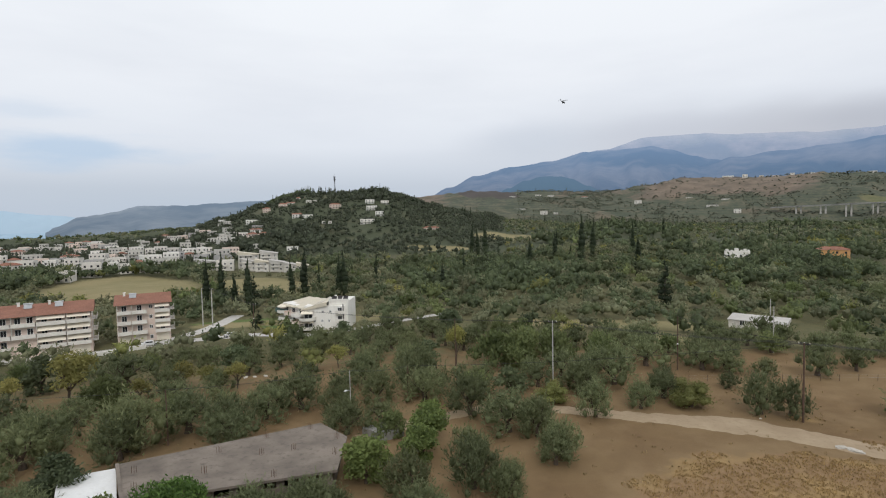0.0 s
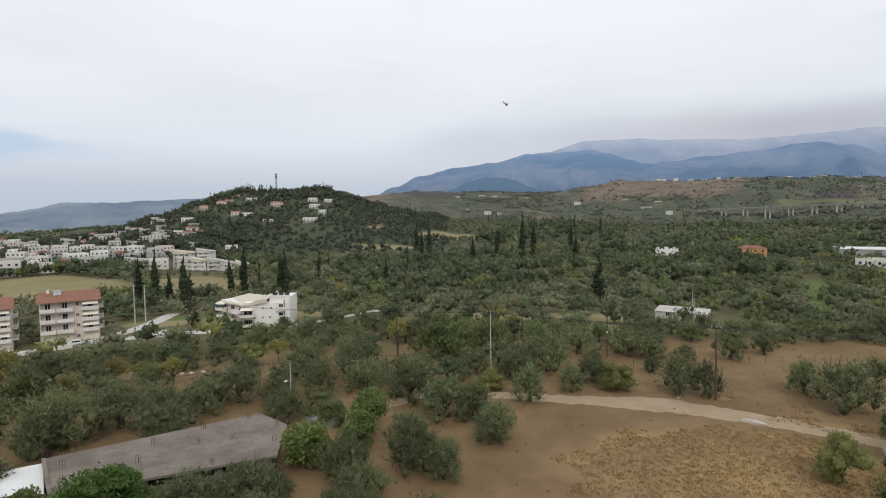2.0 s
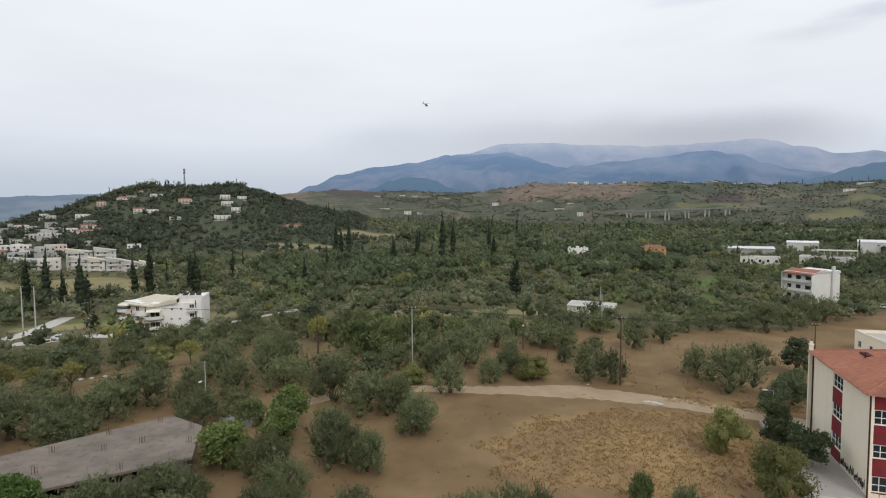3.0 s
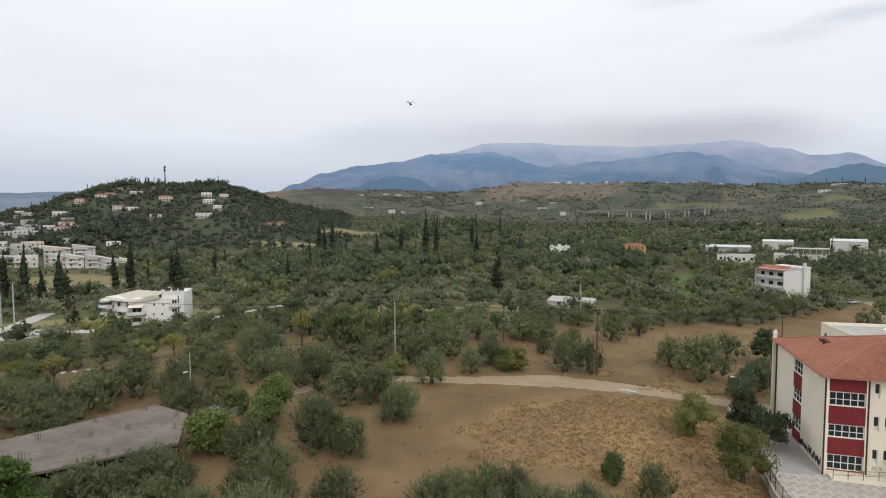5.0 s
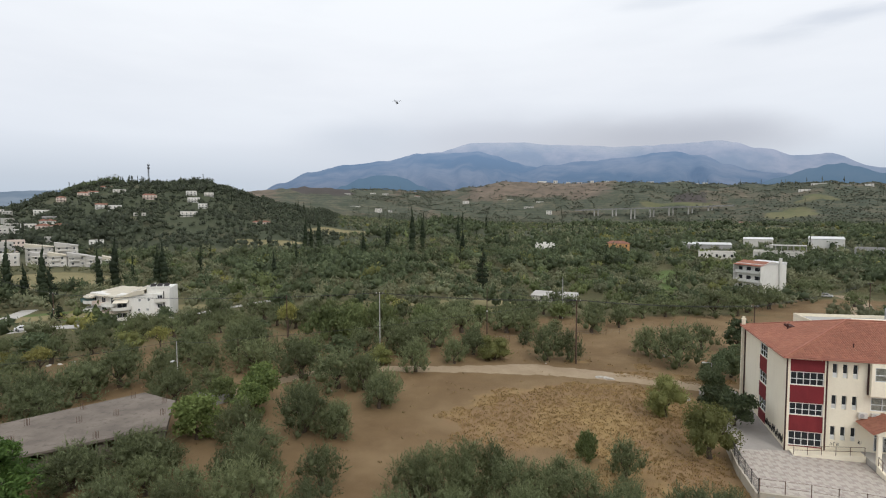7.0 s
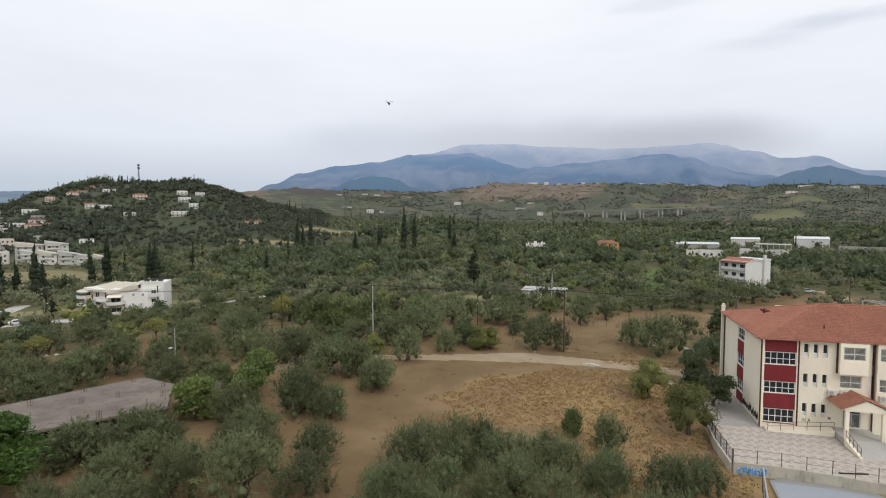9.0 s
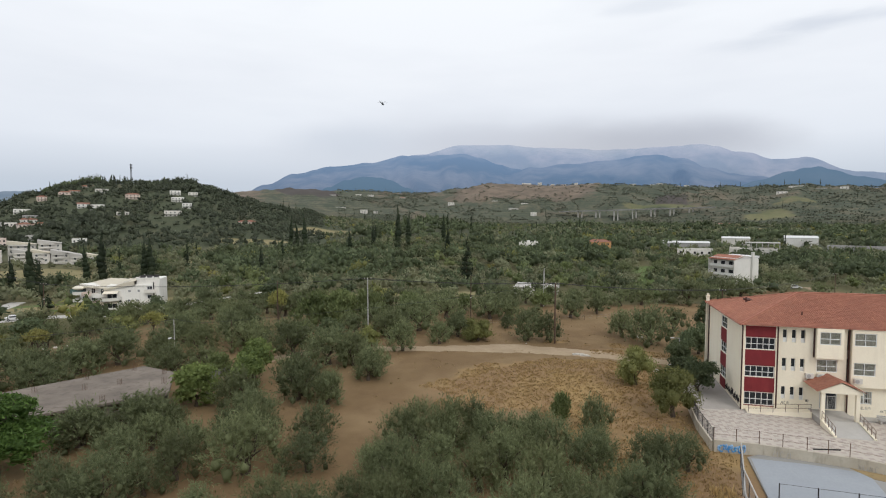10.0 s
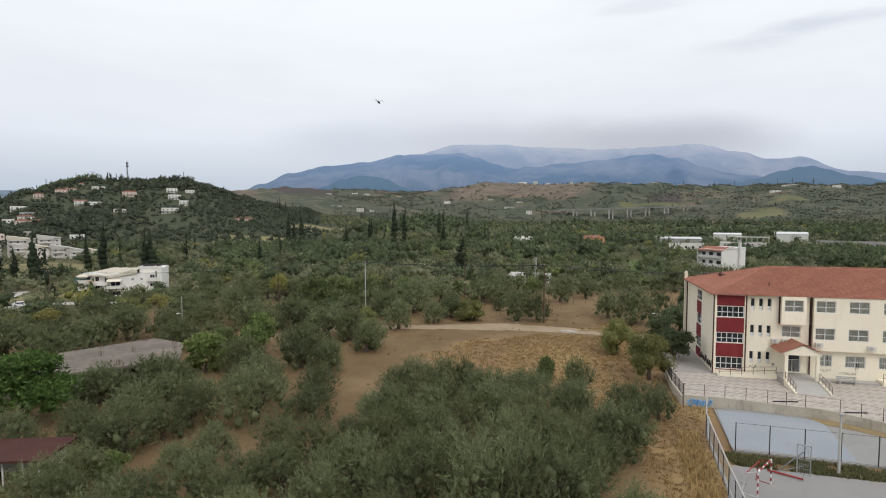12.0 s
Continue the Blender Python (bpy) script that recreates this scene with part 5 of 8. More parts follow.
def house(name, label, x, y, turn, w, d, storeys, wall_mat, roof="flat", roof_mat=None, sh=3.0, base=None, far=True, per=3.2, balcony=(), category="house", group="", rise=1.6, sides=True, awning=False, skip=0):
    """A house with walls, roof, windows and balconies. Its front runs along x, from its left front corner, and faces -y."""
    z = min(ground_z(x + a * math.cos(radians(turn)) - b * math.sin(radians(turn)), y + a * math.sin(radians(turn)) + b * math.cos(radians(turn))) for a in (0, w) for b in (0, d)) - .2 if base is None else base
    ob = thing(name, label, category, (x, y, z), turn, group)
    H = storeys * sh + .3
    part("wall", Shape().box(0, 0, -1.5, w, d, H), wall_mat, ob)
    if roof == "flat":
        t = Shape().box(0, 0, H, w, .2, H + .7).box(0, d - .2, H, w, d, H + .7).box(0, .2, H, .2, d - .2, H + .7).box(w - .2, .2, H, w, d - .2, H + .7)
        part("parapet", t, wall_mat, ob)
        part("roof", Shape().box(.2, .2, H, w - .2, d - .2, H + .05), roof_mat or M_PALECONC, ob)
    elif roof == "hip":
        hip_roof(ob, 0, 0, w, d, H, rise, roof_mat or M_ROOFPALE, .4, min(w, d) / 2)
    elif roof == "gable":
        gable_roof(ob, w, d, H, rise, roof_mat or M_ROOFPALE)
    elif roof == "lean":
        s = Shape()
        roof_faces(s, [((-.4, -.9, H + rise), (w + .4, -.9, H), (w + .4, d + .3, H), (-.4, d + .3, H + rise))])
        s.face((-.4, -.9, H + rise), (-.4, -.9, H - .1), (w + .4, -.9, H - .1), (w + .4, -.9, H)).face((-.4, d + .3, H - .1), (-.4, -.9, H - .1), (-.4, -.9, H + rise), (-.4, d + .3, H + rise))
        part("roof", s, roof_mat or M_PALECONC, ob)
        part("roof_terrace_wall", Shape().box(.4, -1.1, H - .9, w * .7, -.95, H - .2), wall_mat, ob)
    elif roof == "shed":
        s = Shape()
        roof_faces(s, [((-.3, -.3, H), (w + .3, -.3, H), (w + .3, d + .3, H + rise), (-.3, d + .3, H + rise))])
        s.face((-.3, -.3, H - .15), (-.3, d + .3, H - .15), (w + .3, d + .3, H - .15), (w + .3, -.3, H - .15))
        s.face((-.3, -.3, H - .15), (w + .3, -.3, H - .15), (w + .3, -.3, H), (-.3, -.3, H)).face((w + .3, -.3, H - .15), (w + .3, d + .3, H - .15), (w + .3, d + .3, H + rise), (w + .3, -.3, H))
        s.face((-.3, d + .3, H - .15), (-.3, -.3, H - .15), (-.3, -.3, H), (-.3, d + .3, H + rise)).face((w + .3, d + .3, H - .15), (-.3, d + .3, H - .15), (-.3, d + .3, H + rise), (w + .3, d + .3, H + rise))
        part("roof", s, roof_mat or M_WHITEROOF, ob)
    n = max(1, int(w / per))
    m = max(1, int(d / per))
    add = simple_pane if far else small_window
    for k in range(skip, storeys):
        for i in range(n):
            add(ob, w * (i + .5) / n - .6, 0, k * sh + .95, 1.2, 1.4)
        if sides:
            for i in range(m if not group.startswith(("town", "far")) else 1):
                add(ob, w, d * (i + .5) / m - .6, k * sh + .95, 1.2, 1.4, 90)
                if not group.startswith(("town", "far", "hill")):
                    add(ob, 0, d * (i + .5) / m + .6, k * sh + .95, 1.2, 1.4, -90)
    for k, a, b in balcony:
        zz = k * sh + .05
        bal = part("balcony", Shape().box(a, -1.4, zz, b, -.01, zz + .18), wall_mat, ob)
        part("balustrade", Shape().box(a, -1.4, zz + .18, b, -1.28, zz + 1.05).box(a, -1.28, zz + .18, a + .1, -.01, zz + 1.05).box(b - .1, -1.28, zz + .18, b, -.01, zz + 1.05), wall_mat, bal)
        if awning:
            aw = Shape()
            aw.face((a + .1, -.1, zz + sh - .25), (a + .1, -1.45, zz + sh - 1.25), (b - .1, -1.45, zz + sh - 1.25), (b - .1, -.1, zz + sh - .25))
            aw.face((b - .1, -.1, zz + sh - .28), (b - .1, -1.45, zz + sh - 1.28), (a + .1, -1.45, zz + sh - 1.28), (a + .1, -.1, zz + sh - .28))
            part("awning", aw, M_AWNING, bal, "cream cloth awning")
    return ob


# ---- the bare concrete building
slab = thing("unfinished_building", "unfinished single-storey grey concrete building with a flat bare roof", "building")
R = [(-61.3, 48.0), (-52.6, 42.2), (-36.2, 56.0), (-40.3, 64.3), (-46.4, 67.0)]
part("roof_slab", Shape().prism(R, 1.95, 2.22), M_CONCRETE, slab, "stained grey concrete roof slab")
inner = [(-60.4, 48.0), (-52.7, 43.0), (-37.0, 56.2), (-40.8, 63.6), (-46.4, 66.0)]
for i, (a, b) in enumerate(zip(inner, inner[1:] + inner[:1])):
    a, b = Vector((*a, 0)), Vector((*b, 0))
    L = (b - a).length
    ang = math.degrees(math.atan2(b.y - a.y, b.x - a.x))
    holes = [(x, x + 1.5, .9, 1.7) for x in np.arange(.9, L - 1.8, 2.4)] if i in (1, 2) else []
    w = part("wall", wall_cells(Shape(), 0, L, -1.4, 1.95, 0, .22, holes), M_CONCRETE, slab)
    w.matrix_basis = Matrix.Translation(a) @ pose(0, 0, 0, 0, 0, ang)
for x, y in ((-57.5, 47.2), (-54.0, 44.5), (-50.0, 50.0), (-47.2, 56.0), (-44.4, 58.4), (-42.0, 52.0), (-48.6, 46.6), (-52.5, 54.6), (-50.2, 60.2), (-46.6, 64.6), (-41.4, 63.2), (-39.0, 59.2)):
    b = Shape()
    for dx, dy in ((0, 0), (.35, .05), (.02, .3), (.36, .32)):
        b.tube((x + dx, y + dy, 2.2), (x + dx + .03, y + dy, 3.0), .025, .025, 5)
    part("rebar", b, M_RUST, slab, "rusty starter bars sticking out of the roof")
part("kerb", Shape().prism([(-61.3, 48.0), (-52.6, 42.2), (-52.4, 42.5), (-61.0, 48.25)], 2.222, 2.36), M_CONCRETE, slab)
solo("lean_to", Shape().prism([(-61.4, 48.2), (-65.2, 44.0), (-57.2, 38.4), (-52.8, 42.0)], 1.55, 1.72).prism([(-61.4, 47.8), (-64.4, 44.2), (-57.2, 39.2), (-53.2, 42.2)], -.9, 1.55), M_WHITEROOF, "white-roofed lean-to beside the concrete building", "shed")
solo("pool_cover", Shape().prism([(-42.6, 71.6), (-38.6, 70.2), (-36.6, 73.0), (-40.6, 74.6)], -.9, .45), M_GREYSLAB, "small pale roof sheet among the trees", "shed")
hut = thing("hut", "small hut with a rusty red sheet roof under the pine", "hut", (-37.2, 27.2, -.6), 8)
part("wall", Shape().box(0, 0, -.3, .15, 3.2, 2.3).box(5.6, 0, -.3, 5.75, 3.2, 2.3).box(.15, 3.05, -.3, 5.6, 3.2, 2.3), M_OFFWHITE, hut)
part("roof", Shape().box(-.5, -.6, 2.3, 6.3, 3.9, 2.46), M_RUSTROOF, hut, "rusty red roof")
for x in (1.4, 2.9, 4.4, 5.6):
    part("post", Shape().box(x, -.1, -.2, x + .1, 0, 2.3), M_WHITEPAINT, hut)

# ---- apartment houses on the village road
def apartment(x, y, turn, w, d, bays, label, wall_mat):
    z = -4.3
    ob = thing("apartment_building", label, "apartment building", (x, y, z), turn, "apartment houses by the road")
    sh, H = 2.95, 11.6
    part("wall", Shape().box(0, 0, -1.5, w, d, H), wall_mat, ob)
    s = Shape()
    roof_faces(s, [((-.6, -1.5, H - .1), (w + .6, -1.5, H - .1), (w + .6, d * .62, H + 2.1), (-.6, d * .62, H + 2.1)), ((w + .6, d + .4, H), (-.6, d + .4, H), (-.6, d * .62, H + 2.1), (w + .6, d * .62, H + 2.1))])
    s.face((-.6, d + .4, H - .1), (w + .6, d + .4, H - .1), (w + .6, -1.5, H - .12), (-.6, -1.5, H - .12))
    s.face((-.6, -1.5, H - .1), (-.6, d * .62, H + 2.1), (-.6, d + .4, H)).face((w + .6, d + .4, H), (w + .6, d * .62, H + 2.1), (w + .6, -1.5, H - .1))
    part("roof", s, M_ROOFPALE, ob, "faded red tiled roof")
    for k in range(4):
        for i, (a, b, style) in enumerate(bays):
            zz = k * sh
            if style == "void" and k < 2:
                continue
            if style == "plain":
                small_window(ob, (a + b) / 2 - .45, 0, zz + 1.1, .9, 1.1)
                continue
            if k == 0:
                part("shutter", Shape().box(a + .3, -.06, .1, b - .3, -.005, 2.4), M_AWNING, ob, "pale roller shutter")
                continue
            bal = part("balcony", Shape().box(a, -1.5, zz - .1, b, -.01, zz + .08), M_OFFWHITE, ob)
            part("balustrade", Shape().box(a, -1.5, zz + .08, b, -1.38, zz + .95).box(a, -1.38, zz + .08, a + .1, -.01, zz + 2.7).box(b - .1, -1.38, zz + .08, b, -.01, zz + .95), M_OFFWHITE, bal, "solid cream balcony front")
            n = max(1, int((b - a) / 2.2))
            for j in range(n):
                small_window(ob, a + (b - a) * (j + .5) / n - .65, 0, zz + .1, 1.3, 2.2)
            if style == "awning":
                aw = Shape()
                top, low = zz + sh - .25, zz + sh - 1.35
                aw.face((a + .1, -.1, top), (a + .1, -1.62, low), (b - .1, -1.62, low), (b - .1, -.1, top)).face((b - .1, -.1, top - .04), (b - .1, -1.62, low - .04), (a + .1, -1.62, low - .04), (a + .1, -.1, top - .04))
                part("awning", aw, M_AWNING, bal, "drawn-out cream cloth awning")
    for i in range(2):
        for k in range(1, 4):
            zz = k * sh
            bal = part("side_balcony", Shape().box(w + .01, 2 + i * 4, zz - .1, w + 1.2, 5 + i * 4, zz + .08).box(w + 1.1, 2 + i * 4, zz + .08, w + 1.2, 5 + i * 4, zz + .95), M_OFFWHITE, ob)
            small_window(ob, w, 2.6 + i * 4, zz + .1, 1.3, 2.1, 90)
    r = random.Random(int(w))
    for i in range(int(w / 7.5)):
        xx = 2 + i * 7.5 + r.uniform(-1.4, 2.4)
        ch = part("chimney", Shape().box(xx, d * .5, H + 1.4, xx + .6, d * .5 + .6, H + 2.7).box(xx - .1, d * .5 - .1, H + 2.7, xx + .7, d * .5 + .7, H + 2.82), M_WHITE, ob)
        p = Shape()
        p.face((xx + 1.6, d * .3, H + 1.35), (xx + 3.4, d * .3, H + 1.35), (xx + 3.4, d * .3 + 1.1, H + 2.3), (xx + 1.6, d * .3 + 1.1, H + 2.3))
        p.tube((xx + 1.5, d * .3 + 1.3, H + 2.4), (xx + 3.5, d * .3 + 1.3, H + 2.4), .25, .25, 8)
        p.tube((xx + 2.5, d * .3 + 1.0, H + 1.0), (xx + 2.5, d * .3 + 1.2, H + 2.3), .05, .05, 5)
        part("solar_heater", p, M_GALV, ob, "rooftop solar water heater")
    return ob


apartment(-147.2, 110.6, 51, 13.6, 10.5, [(.2, 3.6, "open"), (3.8, 7.6, "open"), (7.8, 9.4, "plain"), (9.6, 13.5, "awning")], "four-storey pale pink apartment house with a red tiled roof", M_PINKISH)
apartment(-158.2, 86.2, 54, 20.5, 11.0, [(.2, 3.2, "open"), (3.4, 8.4, "void"), (8.6, 14.8, "awning"), (15.0, 20.3, "awning")], "long pale apartment block with cream awnings and a red roof", M_PINKISH)
apartment(-177.0, 66.0, 47, 26.5, 11.0, [(.2, 6.2, "awning"), (6.4, 13.0, "awning"), (13.2, 19.8, "awning"), (20, 26.3, "awning")], "long pale apartment block with rows of cream awnings", M_OFFWHITE)
solo("garden_wall", Shape().prism([(-152, 82), (-140.5, 98), (-135, 110), (-134.6, 109.7), (-140, 97.6), (-151.6, 81.6)], -4.6, -3.0), M_WHITE, "low white garden wall along the road", "wall")
solo("carport", Shape().prism([(-156, 78), (-151, 84), (-147.5, 81.5), (-152.5, 75.5)], -1.6, -1.4).prism([(-155, 79), (-154.8, 79.2), (-154.6, 79), (-154.8, 78.8)], -4.5, -1.6).prism([(-149.5, 82), (-149.3, 82.2), (-149.1, 82), (-149.3, 81.8)], -4.5, -1.6), M_GALV, "pale carport roof beside the road", "carport")

# ---- white two-winged block
wb = thing("white_villa_block", "white rendered villa block with stepped sand roofs and curved balconies", "apartment building", (-106.6, 142.3, -4.6), 20)
part("wall", Shape().box(0, 0, -1.5, 13.6, 12, 8.3).box(7.4, 2.0, 8.3, 13.6, 12, 9.6).box(13.0, -.3, -1.5, 13.9, .0, 9.9), M_WHITE, wb)
s = Shape()
roof_faces(s, [((-1.0, -.5, 7.2), (5.4, -.5, 9.3), (5.4, 12.5, 9.3), (-1.0, 12.5, 7.2)), ((5.4, -.5, 9.3), (7.4, -.5, 9.5), (7.4, 12.5, 9.5), (5.4, 12.5, 9.3))])
s.face((-1.0, -.5, 7.2), (-1.0, -.5, 7.0), (7.4, -.5, 8.4), (7.4, -.5, 9.5), (5.4, -.5, 9.3)).face((-1, 12.5, 7.0), (-1, -.5, 7.0), (-1, -.5, 7.2), (-1, 12.5, 7.2))
part("roof", s, M_PALEROOF, wb, "sand-coloured sloping roof")
for x, z in ((5.6, 6.2), (8.0, 6.2), (5.4, 3.4), (7.6, 3.4), (3.0, 3.4)):
    small_window(wb, x, 0, z, .7, .8)
for z in (.8, 3.6, 6.2):
    small_window(wb, 10.6, 0, z, 1.4, 1.7)
    part("balcony", Shape().box(10.0, -1.1, z - .3, 12.8, -.01, z - .12).box(10.0, -1.1, z - .12, 12.8, -1.0, z + .8), M_OFFWHITE, wb)
part("downpipe", Shape().box(12.2, -.1, -.5, 12.5, -.01, 9.0), M_METAL, wb, "dark vertical duct")
for x in (7.8, 9.6, 11.4):
    p = Shape()
    p.face((x, 4.0, 9.7), (x + 1.5, 4.0, 9.7), (x + 1.5, 5.0, 10.5), (x, 5.0, 10.5)).tube((x, 5.1, 10.5), (x + 1.5, 5.1, 10.5), .25, .25, 8)
    part("solar_heater", p, M_METAL, wb)
part("parapet", Shape().box(7.4, 1.8, 9.6, 13.7, 2.0, 10.2).box(7.3, 2.0, 9.6, 7.5, 12.0, 10.2), M_WHITE, wb)
for i in range(4):
    x0 = -.6 + i * 1.9
    part("roof_rib", Shape().box(x0, -.55, 7.2 + (x0 + 1) * .328, x0 + .16, 12.5, 7.5 + (x0 + 1) * .328), M_OFFWHITE, wb)
for z in (1.3, 4.1):
    bal = part("balcony", Shape().tube((1.2, -.1, z), (1.2, -.1, z + .2), 2.7, 2.7, 22).tube((1.2, -.1, z + .2), (1.2, -.1, z + .95), 2.7, 2.7, 22, False), M_OFFWHITE, wb, "rounded cream balcony")
    small_window(wb, .1, 0, z + .25, 2.6, 2.1)
    aw = Shape()
    aw.face((-.6, -.05, z + 2.75), (-.6, -1.9, z + 2.1), (3.2, -1.9, z + 2.1), (3.2, -.05, z + 2.75)).face((3.2, -.05, z + 2.7), (3.2, -1.9, z + 2.05), (-.6, -1.9, z + 2.05), (-.6, -.05, z + 2.7))
    part("awning", aw, M_AWNING, bal, "cream cloth awning")
wing = part("wing", Shape().box(-16.0, .4, -1.5, -.01, 10.0, 7.9), M_WHITE, wb)
wing.matrix_basis = pose(0, 0, 0, 0, 0, -47)
s = Shape()
for i in range(3):
    x0 = -16.0 + i * 5.3
    z0 = 7.3 + i * .22
    roof_faces(s, [((x0 - .5, -.6, z0), (x0 + 5.5, -.6, z0), (x0 + 5.5, 10.2, z0 + 1.5), (x0 - .5, 10.2, z0 + 1.5))])
    s.face((x0 - .5, -.6, z0 - .3), (x0 + 5.5, -.6, z0 - .3), (x0 + 5.5, -.6, z0), (x0 - .5, -.6, z0)).face((x0 + 5.5, -.6, z0 - .3), (x0 + 5.5, 10.2, z0 - .3), (x0 + 5.5, 10.2, z0 + 1.5), (x0 + 5.5, -.6, z0)).face((x0 - .5, 10.2, z0 - .3), (x0 - .5, -.6, z0 - .3), (x0 - .5, -.6, z0), (x0 - .5, 10.2, z0 + 1.5))
part("wing_roof", s, M_PALEROOF, wing, "sand-coloured stepped roof")
for k, z in enumerate((.2, 2.8, 5.0)):
    for i in range(3):
        x0 = -15.8 + i * 5.3
        bal = part("balcony", Shape().tube((x0 + 2.5, -.3, z), (x0 + 2.5, -.3, z + .2), 2.4, 2.4, 20).tube((x0 + 2.5, -.3, z + .2), (x0 + 2.5, -.3, z + .95), 2.4, 2.4, 20, False), M_WHITE if (i + k) % 3 else M_PINKISH, wing)
        w = small_window(wing, x0 + 1.4, .4, z + .2, 2.2, 2.1)
part("glass_rail", Shape().tube((-15.6, .2, 5.2), (-15.6, .2, 6.2), 2.6, 2.6, 18, False), M_BLUEGLASS, wing, "greenish balcony glass")
part("awning", Shape().ball((-13.6, -1.0, 6.9), 2.2, 1.5, .6, 6, 14), M_AWNING, wing, "rounded cream awning")

# ---- terraced white complex behind the cypresses
for i, (x, y, w, st, tn, base, lab) in enumerate(((-334, 302, 16, 3, 42, -5.5, "white terraced apartment row with balconies"), (-322, 310, 12, 3, 42, -5.5, "greyish white terrace house with balconies"), (-309, 318, 14, 4, 40, -4.0, "tall white terrace house with a stepped roof"),
                                                  (-300, 312, 10, 3, 40, -5.5, "white terrace house with a flat roof"), (-296, 326, 12, 4, 40, -3.5, "white terrace house on the upper step"), (-290, 314, 9, 3, 38, -5.8, "white terrace house with deep balconies"),
                                                  (-281, 318, 10, 3, 38, -6.2, "white terrace house with a sloping roof"), (-272, 322, 9, 2, 38, -5.2, "low white terrace house"), (-264, 326, 8, 2, 38, -5.8, "low white terrace house at the end of the row"))):
    house("terrace_house", lab, x + 22, y - 14, tn, w, 11, st, M_OFFWHITE if i % 2 else M_TOWN, "lean" if i != 1 else "flat", M_PALEROOF if i % 3 == 2 else M_PALECONC, 3.0, base - 1.2, False, 3.4, [(k, 1.0, w * .6) for k in range(1, st)], "apartment building", "white terraced row", 2.2)

# ---- houses on the right
rh = house("white_house", "three-storey white house with a blank end wall and red roof edge", 94.6, 218.2, -68, 12.1, 10.4, 3, M_WHITE, "shed", M_WHITEROOF, 3.3, -2.3, False, 3.4, [(k, .4, 11.6) for k in (1, 2)], "house", "", .8, False)
s = Shape()
roof_faces(s, [((-.4, -1.6, 9.7), (12.5, -1.6, 9.7), (12.5, 3.4, 11.2), (-.4, 3.4, 11.2))])
s.face((-.4, 3.4, 11.0), (12.5, 3.4, 11.0), (12.5, -1.6, 9.5), (-.4, -1.6, 9.5))
part("tiled_canopy", s, M_ROOF, rh, "red tiled canopy over the balconies")
part("end_wall", Shape().box(12.15, -1.6, -1.5, 12.4, 10.5, 9.6), M_WHITE, rh, "blank white end wall")
part("end_wall", Shape().box(-.25, -1.6, -1.5, -.05, 2.0, 9.6), M_WHITE, rh)
for k in range(3):
    for x in (1.0, 4.6, 8.4):
        # flat panels whose dark colour gives the shade of the door recesses
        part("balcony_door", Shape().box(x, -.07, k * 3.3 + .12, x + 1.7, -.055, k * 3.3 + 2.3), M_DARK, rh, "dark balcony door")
g = Shape()
g.v += [(12.15, -1.6, 9.6), (12.4, -1.6, 9.6), (12.4, 10.5, 9.6), (12.15, 10.5, 9.6), (12.15, 3.4, 11.4), (12.4, 3.4, 11.4), (12.15, 10.5, 9.8), (12.4, 10.5, 9.8)]
g.f += [(0, 1, 5, 4), (4, 5, 7, 6), (1, 2, 7, 5), (0, 4, 6, 3), (3, 6, 7, 2)]
part("end_gable", g, M_WHITE, rh)
part("chimney", Shape().box(12.45, 6.6, -1.5, 13.2, 7.5, 12.6), M_WHITE, rh)
house("white_house", "unfinished white three-storey house with an open top floor", 151, 330, -28, 25, 12, 2, M_OFFWHITE, "flat", None, 3.7, -2.8, False, 3.3, [(1, 2, 24)], "house", "", 1.0)
fr = thing("roof_frame", "open concrete frame on top of the unfinished house", "building frame", (151, 330, 5.6), -28)
part("roof_slab", Shape().box(8, .5, 3.0, 26, 11.5, 3.3), M_PALECONC, fr)
for i in range(7):
    part("column", Shape().box(8.2 + i * 2.9, .6, 0, 8.6 + i * 2.9, 1.0, 3.0), M_PALECONC, fr)
house("warehouse", "long low warehouse with a white roof and open front", 145, 432, -18, 34, 14, 1, M_GREYWALL, "shed", M_WHITEROOF, 5.2, -1.4, True, 5, (), "warehouse", "", 1.0)
house("warehouse", "large white warehouse hall", 258, 470, -28, 24, 20, 1, M_WHITE, "shed", M_WHITEROOF, 8.0, -1.5, True, 9, (), "warehouse", "", 1.4, False)
house("warehouse", "white and grey warehouse hall with a dark door", 214, 487, -24, 22, 16, 1, M_OFFWHITE, "shed", M_WHITEROOF, 7.0, -1.5, True, 8, (), "warehouse", "", 1.0)
house("white_house", "low white house with a flat roof behind the trees", 124, 340, -20, 20, 10, 2, M_OFFWHITE, "flat", None, 3.0, -2.6, True, 3.5)
house("shed", "small white shed on the slope", 214, 356, -25, 4.5, 4, 1, M_WHITE, "flat", None, 2.6, -3.0, True, 4)
house("warehouse", "grey flat industrial shed far across the fields", 250, 400, -38, 60, 14, 1, M_GREYWALL, "flat", M_GREYWALL, 4.6, -2.0, True, 8)
wh = house("white_house", "low white house with battlement-like parapet among olives", 30.5, 398, 0, 14, 8, 1, M_WHITE, "flat", None, 3.4, 0.6, True, 3.4)
for x, w, h in ((.2, 1.6, 1.5), (3.2, 1.0, .9), (5.4, 2.2, 1.9), (8.8, 1.0, .9), (10.6, 1.4, 1.6), (12.8, 1.0, 1.0)):
    part("parapet_block", Shape().box(x, .3, 3.9, x + w, 3.4, 4.3 + h), M_WHITE, wh)
part("lower_wing", Shape().box(3.0, -3.2, -2.4, 7.5, -.06, 1.6), M_WHITE, wh)
